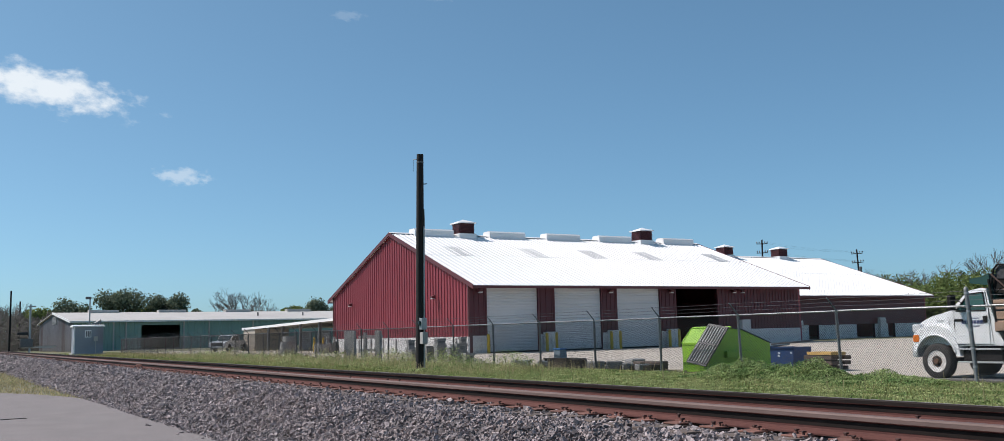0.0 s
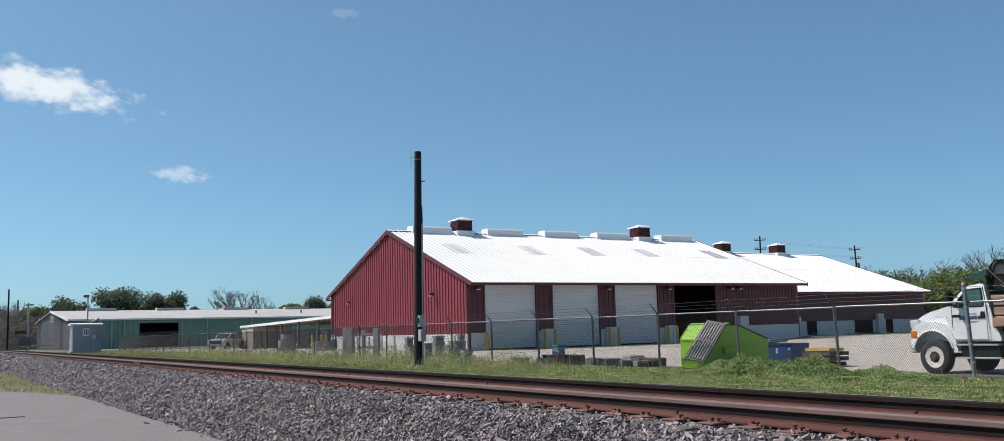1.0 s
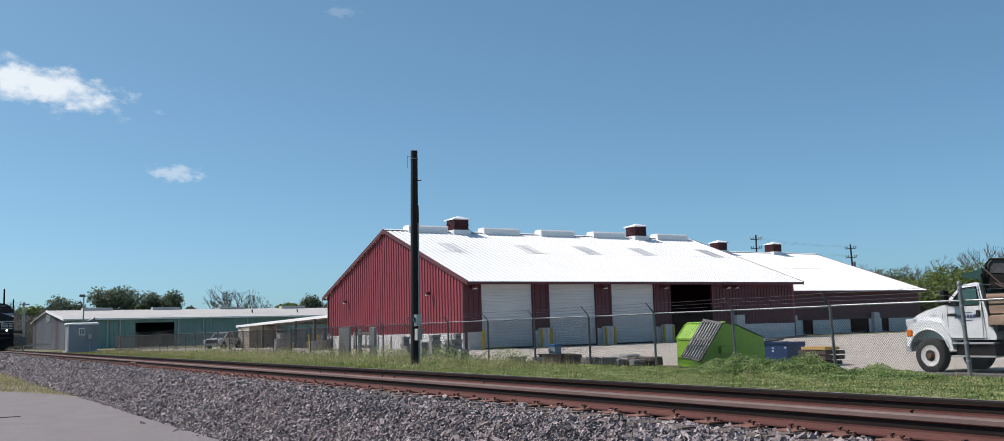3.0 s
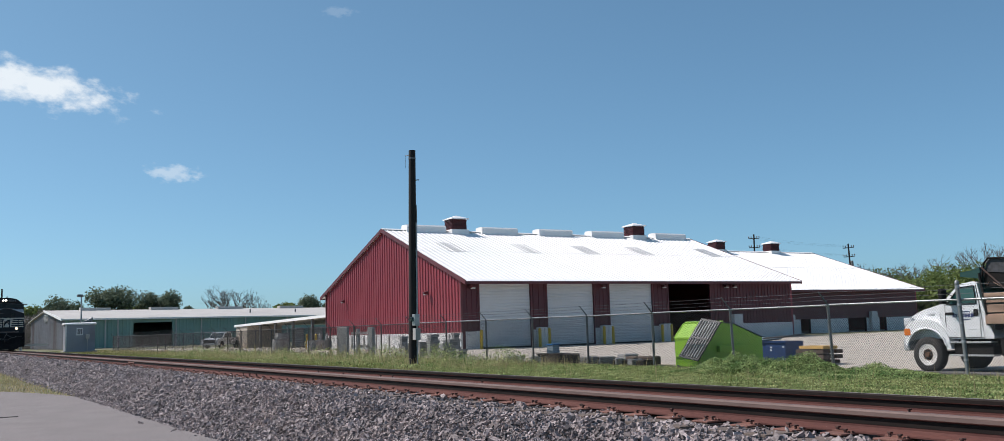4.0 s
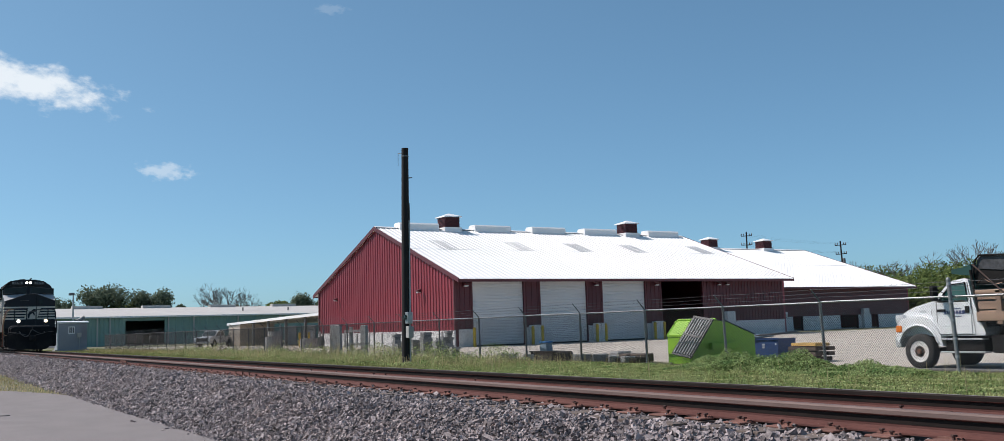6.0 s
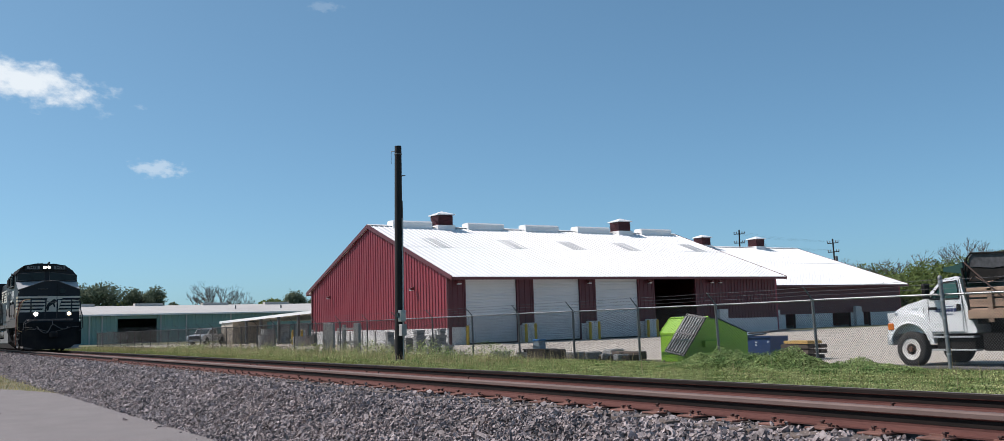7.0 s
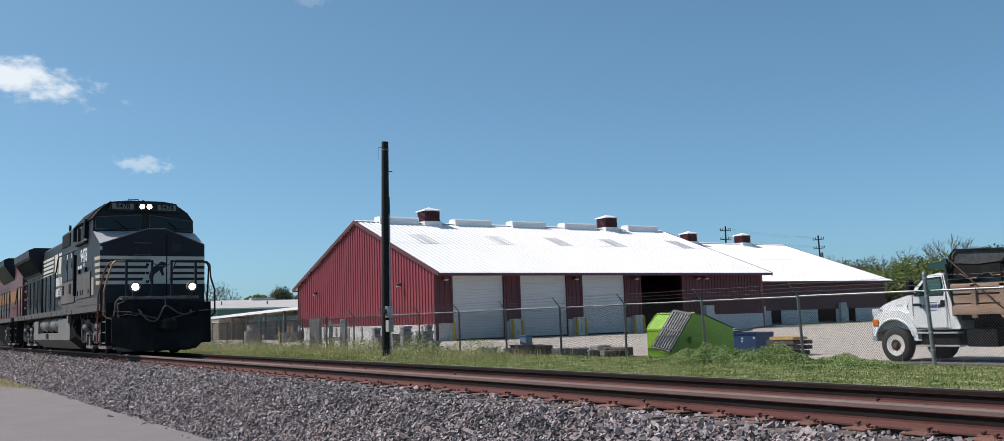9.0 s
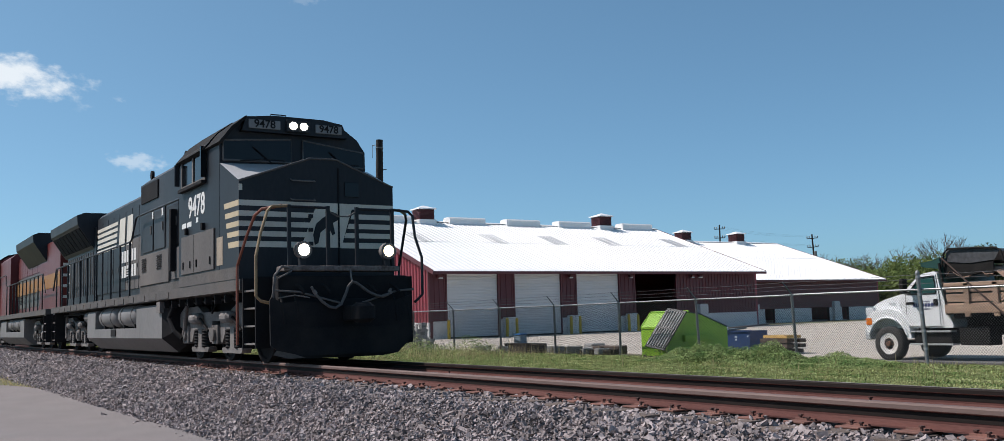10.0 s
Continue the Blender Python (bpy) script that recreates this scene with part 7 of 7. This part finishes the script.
# ---- ties, plates and spikes ----


def ties():
    rnd = random.Random(12)
    PITCH, X0 = 0.47, -13.425
    tie = [S().chamfer(-0.115, 0.115, -1.3, 1.3, -0.36, -0.186, 0.012).mesh("tie", M["tie"]) for k in range(2)]
    bm = bmesh.new()
    bmesh.ops.create_cube(bm, size=1, matrix=Matrix.Translation((0, 0, -0.178)) @ Matrix.Diagonal((0.2, 0.46, 0.016, 1)))
    bmesh.ops.bevel(bm, geom=bm.edges[:], offset=0.004, segments=1, affect="EDGES")
    plate = S().take(bm).box(-0.09, 0.09, 0.078, 0.1, -0.17, -0.156).box(-0.09, 0.09, -0.1, -0.078, -0.17, -0.156).mesh("tie_plate", M["plate"])
    spike = S().box(-0.008, 0.008, -0.008, 0.008, -0.175, -0.146).chamfer(-0.014, 0.014, -0.015, 0.021, -0.154, -0.140, 0.004).mesh("spike", M["spike"])
    k0, k1 = -120, 48
    for k in range(k0, k1):
        x = X0 + PITCH * k + rnd.uniform(-0.02, 0.02)
        part("tie", tie[k % 2], None, track_ob, m=pose(x, rnd.uniform(-0.05, 0.03), CANT / 2 + rnd.uniform(-0.008, 0.002), -0.685, 0, rnd.uniform(-1.5, 1.5)))
        for side in (-0.753, 0.753):
            p = part("tie_plate", plate, None, track_ob, m=pose(x, side, (CANT if side < 0 else 0) + rnd.uniform(-0.003, 0.003), -0.685, 0, rnd.uniform(-2, 2)))
            if k > -70 or side < 0 and k > -95:
                for dx, dy, flip in ((-0.05, -0.09, 0), (0.055, -0.125, 0), (0.05, 0.09, 180), (-0.05, 0.12, 180)):
                    if rnd.random() < 0.93:
                        part("spike", spike, None, p, m=pose(dx, dy, rnd.uniform(0.0, 0.012) + (0.03 if rnd.random() < 0.08 else 0), rnd.uniform(-5, 5), 0, flip + rnd.uniform(-20, 20)))
    far = S()
    for k in range(-420, k0):
        x = X0 + PITCH * k
        far.box(x - 0.115, x + 0.115, -1.3, 1.3, -0.3, -0.186)
        far.box(x - 0.09, x + 0.09, -0.95, -0.56, -0.186, -0.165)
    f = part("far_ties", far, M["tie"], track_ob)
    tagged(f, "weathered ties far along the track", kind="stuff")
    # a joint in the near rail
    jb = part("joint_bar", S().chamfer(-0.45, 0.45, -0.04, -0.012, -0.135, -0.06, 0.008), M["plate"], track_ob, "bolted joint bar", m=pose(-33.3, -0.753, CANT))
    for k in range(6):
        part("bolt", S().rod((-0.38 + 0.15 * k, -0.04, -0.1), (-0.38 + 0.15 * k, -0.065, -0.1), 0.018, n=6), M["plate"], jb)


ties()

# ---- grass and weeds ----
M["grass"] = leafy("verge_grass", (0.185, 0.215, 0.07), (0.33, 0.32, 0.15), 0.8, 0.5)
M["weed"] = leafy("leafy_weed", (0.14, 0.215, 0.075), (0.38, 0.41, 0.195), 1.6, 0.75, 0.45)
M["straw"] = leafy("dry_straw", (0.46, 0.39, 0.22), (0.35, 0.30, 0.17))


def quads_mesh(name, v, ma, label, category):
    """Loose four-cornered leaves from an array of n x 4 corners."""
    n = len(v)
    me = bpy.data.meshes.new(name)
    me.vertices.add(n * 4)
    me.vertices.foreach_set("co", v.ravel())
    me.loops.add(n * 4)
    me.loops.foreach_set("vertex_index", np.arange(n * 4, dtype=np.int32))
    me.polygons.add(n)
    me.polygons.foreach_set("loop_start", np.arange(0, n * 4, 4, dtype=np.int32))
    me.update(calc_edges=True)
    me.materials.append(ma)
    return tagged(new(name, me), label, category, kind="stuff")


def blades(n, x0, x1, y0, y1, h, width, seed, ma, label, base=GZ, patch=None):
    rng = np.random.default_rng(seed)
    x, y = rng.uniform(x0, x1, n), rng.uniform(y0, y1, n)
    if patch is not None:
        keep = patch(x, y) > rng.random(n)
        x, y = x[keep], y[keep]
        n = len(x)
    hh = h * rng.uniform(0.45, 1.25, n)
    a = rng.uniform(0, 6.283, n)
    lean = rng.uniform(0.05, 0.55, n) * hh
    d = np.stack([np.cos(a), np.sin(a), 0 * a], 1)
    side = np.stack([-np.sin(a), np.cos(a), 0 * a], 1) * (width * rng.uniform(0.6, 1.3, n))[:, None]
    p0 = np.stack([x, y, np.full(n, base - 0.03)], 1)
    p1 = p0 + np.stack([0 * a, 0 * a, hh], 1) + d * lean[:, None]
    return quads_mesh("grass_blades", np.stack([p0 - side, p0 + side, p1 + side * 0.25, p1 - side * 0.25], 1), ma, label, "grass")


def clumps(n, x0, x1, y0, y1, h, leaf, seed, ma, label, hills):
    """Leafy weeds: small leaves filling low mounds."""
    rng = np.random.default_rng(seed)
    x, y = rng.uniform(x0, x1, n), rng.uniform(y0, y1, n)
    top = np.array([hills(a, b) for a, b in zip(x, y)])
    z = GZ + top * h * rng.random(n) ** 0.55
    nn = rng.normal(size=(n, 3)) * 0.65 + np.array([-0.25, -0.3, 0.8])
    nn /= np.linalg.norm(nn, axis=1)[:, None]
    u = np.cross(nn, rng.normal(size=(n, 3)))
    u /= np.linalg.norm(u, axis=1)[:, None]
    w = np.cross(nn, u)
    s = (leaf * rng.uniform(0.6, 1.4, n))[:, None]
    p = np.stack([x, y, z], 1)
    return quads_mesh("weeds", np.stack([p - u * s, p + w * s * 0.55, p + u * s, p - w * s * 0.55], 1), ma, label, "weeds")


def mound(x, y, cx, cy, wx, wy, top):
    return top * math.exp(-((x - cx) / wx) ** 2 - ((y - cy) / wy) ** 2)


def hills(x, y):
    """Height of the weeds: low along the rail, with bushes against the fence."""
    rough = 0.5 + 0.5 * noise.noise((x * 0.8, y * 0.8, 2.0)) + 0.45 * noise.noise((x * 2.6, y * 2.6, 5.0))
    near_fence = 0.35 + 0.65 * min(1.0, max(0.0, (y - 8.4) / 3.6))
    bush = mound(x, y, -17.9, 11.8, 1.0, 0.8, 1.0) + mound(x, y, -19.3, 11.8, 0.7, 0.7, 0.6) + mound(x, y, -16.4, 12.0, 0.7, 0.6, 0.75) + mound(x, y, -15.0, 12.2, 0.4, 0.4, 0.6) + mound(x, y, -13.9, 11.9, 0.7, 0.5, 0.35)
    return max(0.06, rough * near_fence * 0.2 + bush * (0.35 + 1.0 * rough))


blades(24000, -34, -2, 6.2, 13.2, 0.13, 0.007, 21, M["grass"], "fresh green verge grass along the fence")
blades(30000, -72, -34, 6.5, 13.3, 0.15, 0.011, 22, M["grass"], "rough green verge grass along the fence")
blades(26000, -130, -72, 6.0, 13.6, 0.16, 0.02, 23, M["grass"], "rough green verge grass along the fence")
blades(160, -34, -8, 8.0, 12.9, 0.5, 0.006, 33, M["straw"], "dry stalks standing among the weeds")
blades(1800, -80, -36, 9.5, 13.6, 0.7, 0.007, 31, M["straw"], "tall dry stalks in the verge")
blades(5000, -60, -26, 8.5, 13.6, 0.34, 0.006, 24, M["straw"], "dry straw-coloured seed stalks in the verge")
blades(3500, -110, -52, 8.5, 13.6, 0.36, 0.011, 25, M["straw"], "dry straw-coloured seed stalks in the verge")
clumps(120000, -29.5, -6, 7.6, 12.8, 0.52, 0.021, 26, M["weed"], "leafy green weeds growing against the fence", hills)

M["bush"] = leafy("dense_bush_leaves", (0.115, 0.195, 0.07), (0.33, 0.40, 0.18), 1.8, 0.75, 0.45)
clumps(45000, -20.6, -13.0, 10.8, 12.75, 0.56, 0.026, 36, M["bush"], "dense leafy green bushes against the fence", hills)


def tufts(x, y):
    """Patchy waist-low weeds near the pole, thinning out along the fence."""
    patch = max(0.0, noise.noise((x * 0.55, y * 0.7, 9.0)) + 0.12)
    return 0.1 + 1.5 * patch * min(1.0, max(0.15, (y - 8.6) / 2.4)) + 0.15 * noise.noise((x * 2.0, y * 2.0, 4.0))


clumps(60000, -78, -29.5, 8.2, 13.2, 0.62, 0.03, 27, M["weed"], "patchy green and tan weeds along the fence", tufts)


def verge(x, y):
    edge = -2.86 - 0.035 * np.maximum(0, -27.0 - x) ** 1.9
    return ((y > edge - 0.1) & (y < -2.4)).astype(float)


blades(8000, -75, -27, -9, -2.5, 0.07, 0.012, 28, M["grass"], "short green grass between road and ballast", ROADZ, verge)
blades(26000, -75, -27, -9, -2.5, 0.09, 0.012, 29, M["straw"], "dry tan grass between road and ballast", ROADZ, verge)


def motions():
    """The train runs along the track towards +x; the second engine is coupled back to front."""
    rows, rows_2 = [], []
    for t in (0, 1, 2, 3, 4, 5, 6, 7, 8, 9, 10):
        d = t - 10
        x = -15.3 + 13.1 * d - 0.036 * d * d
        rows.append((t, pose(x, 0, 0)))
        rows_2.append((t, pose(x - 45.1, 0, 0, 0, 0, 180)))
    walk(loco, rows)
    walk(loco_2, rows_2)


motions()
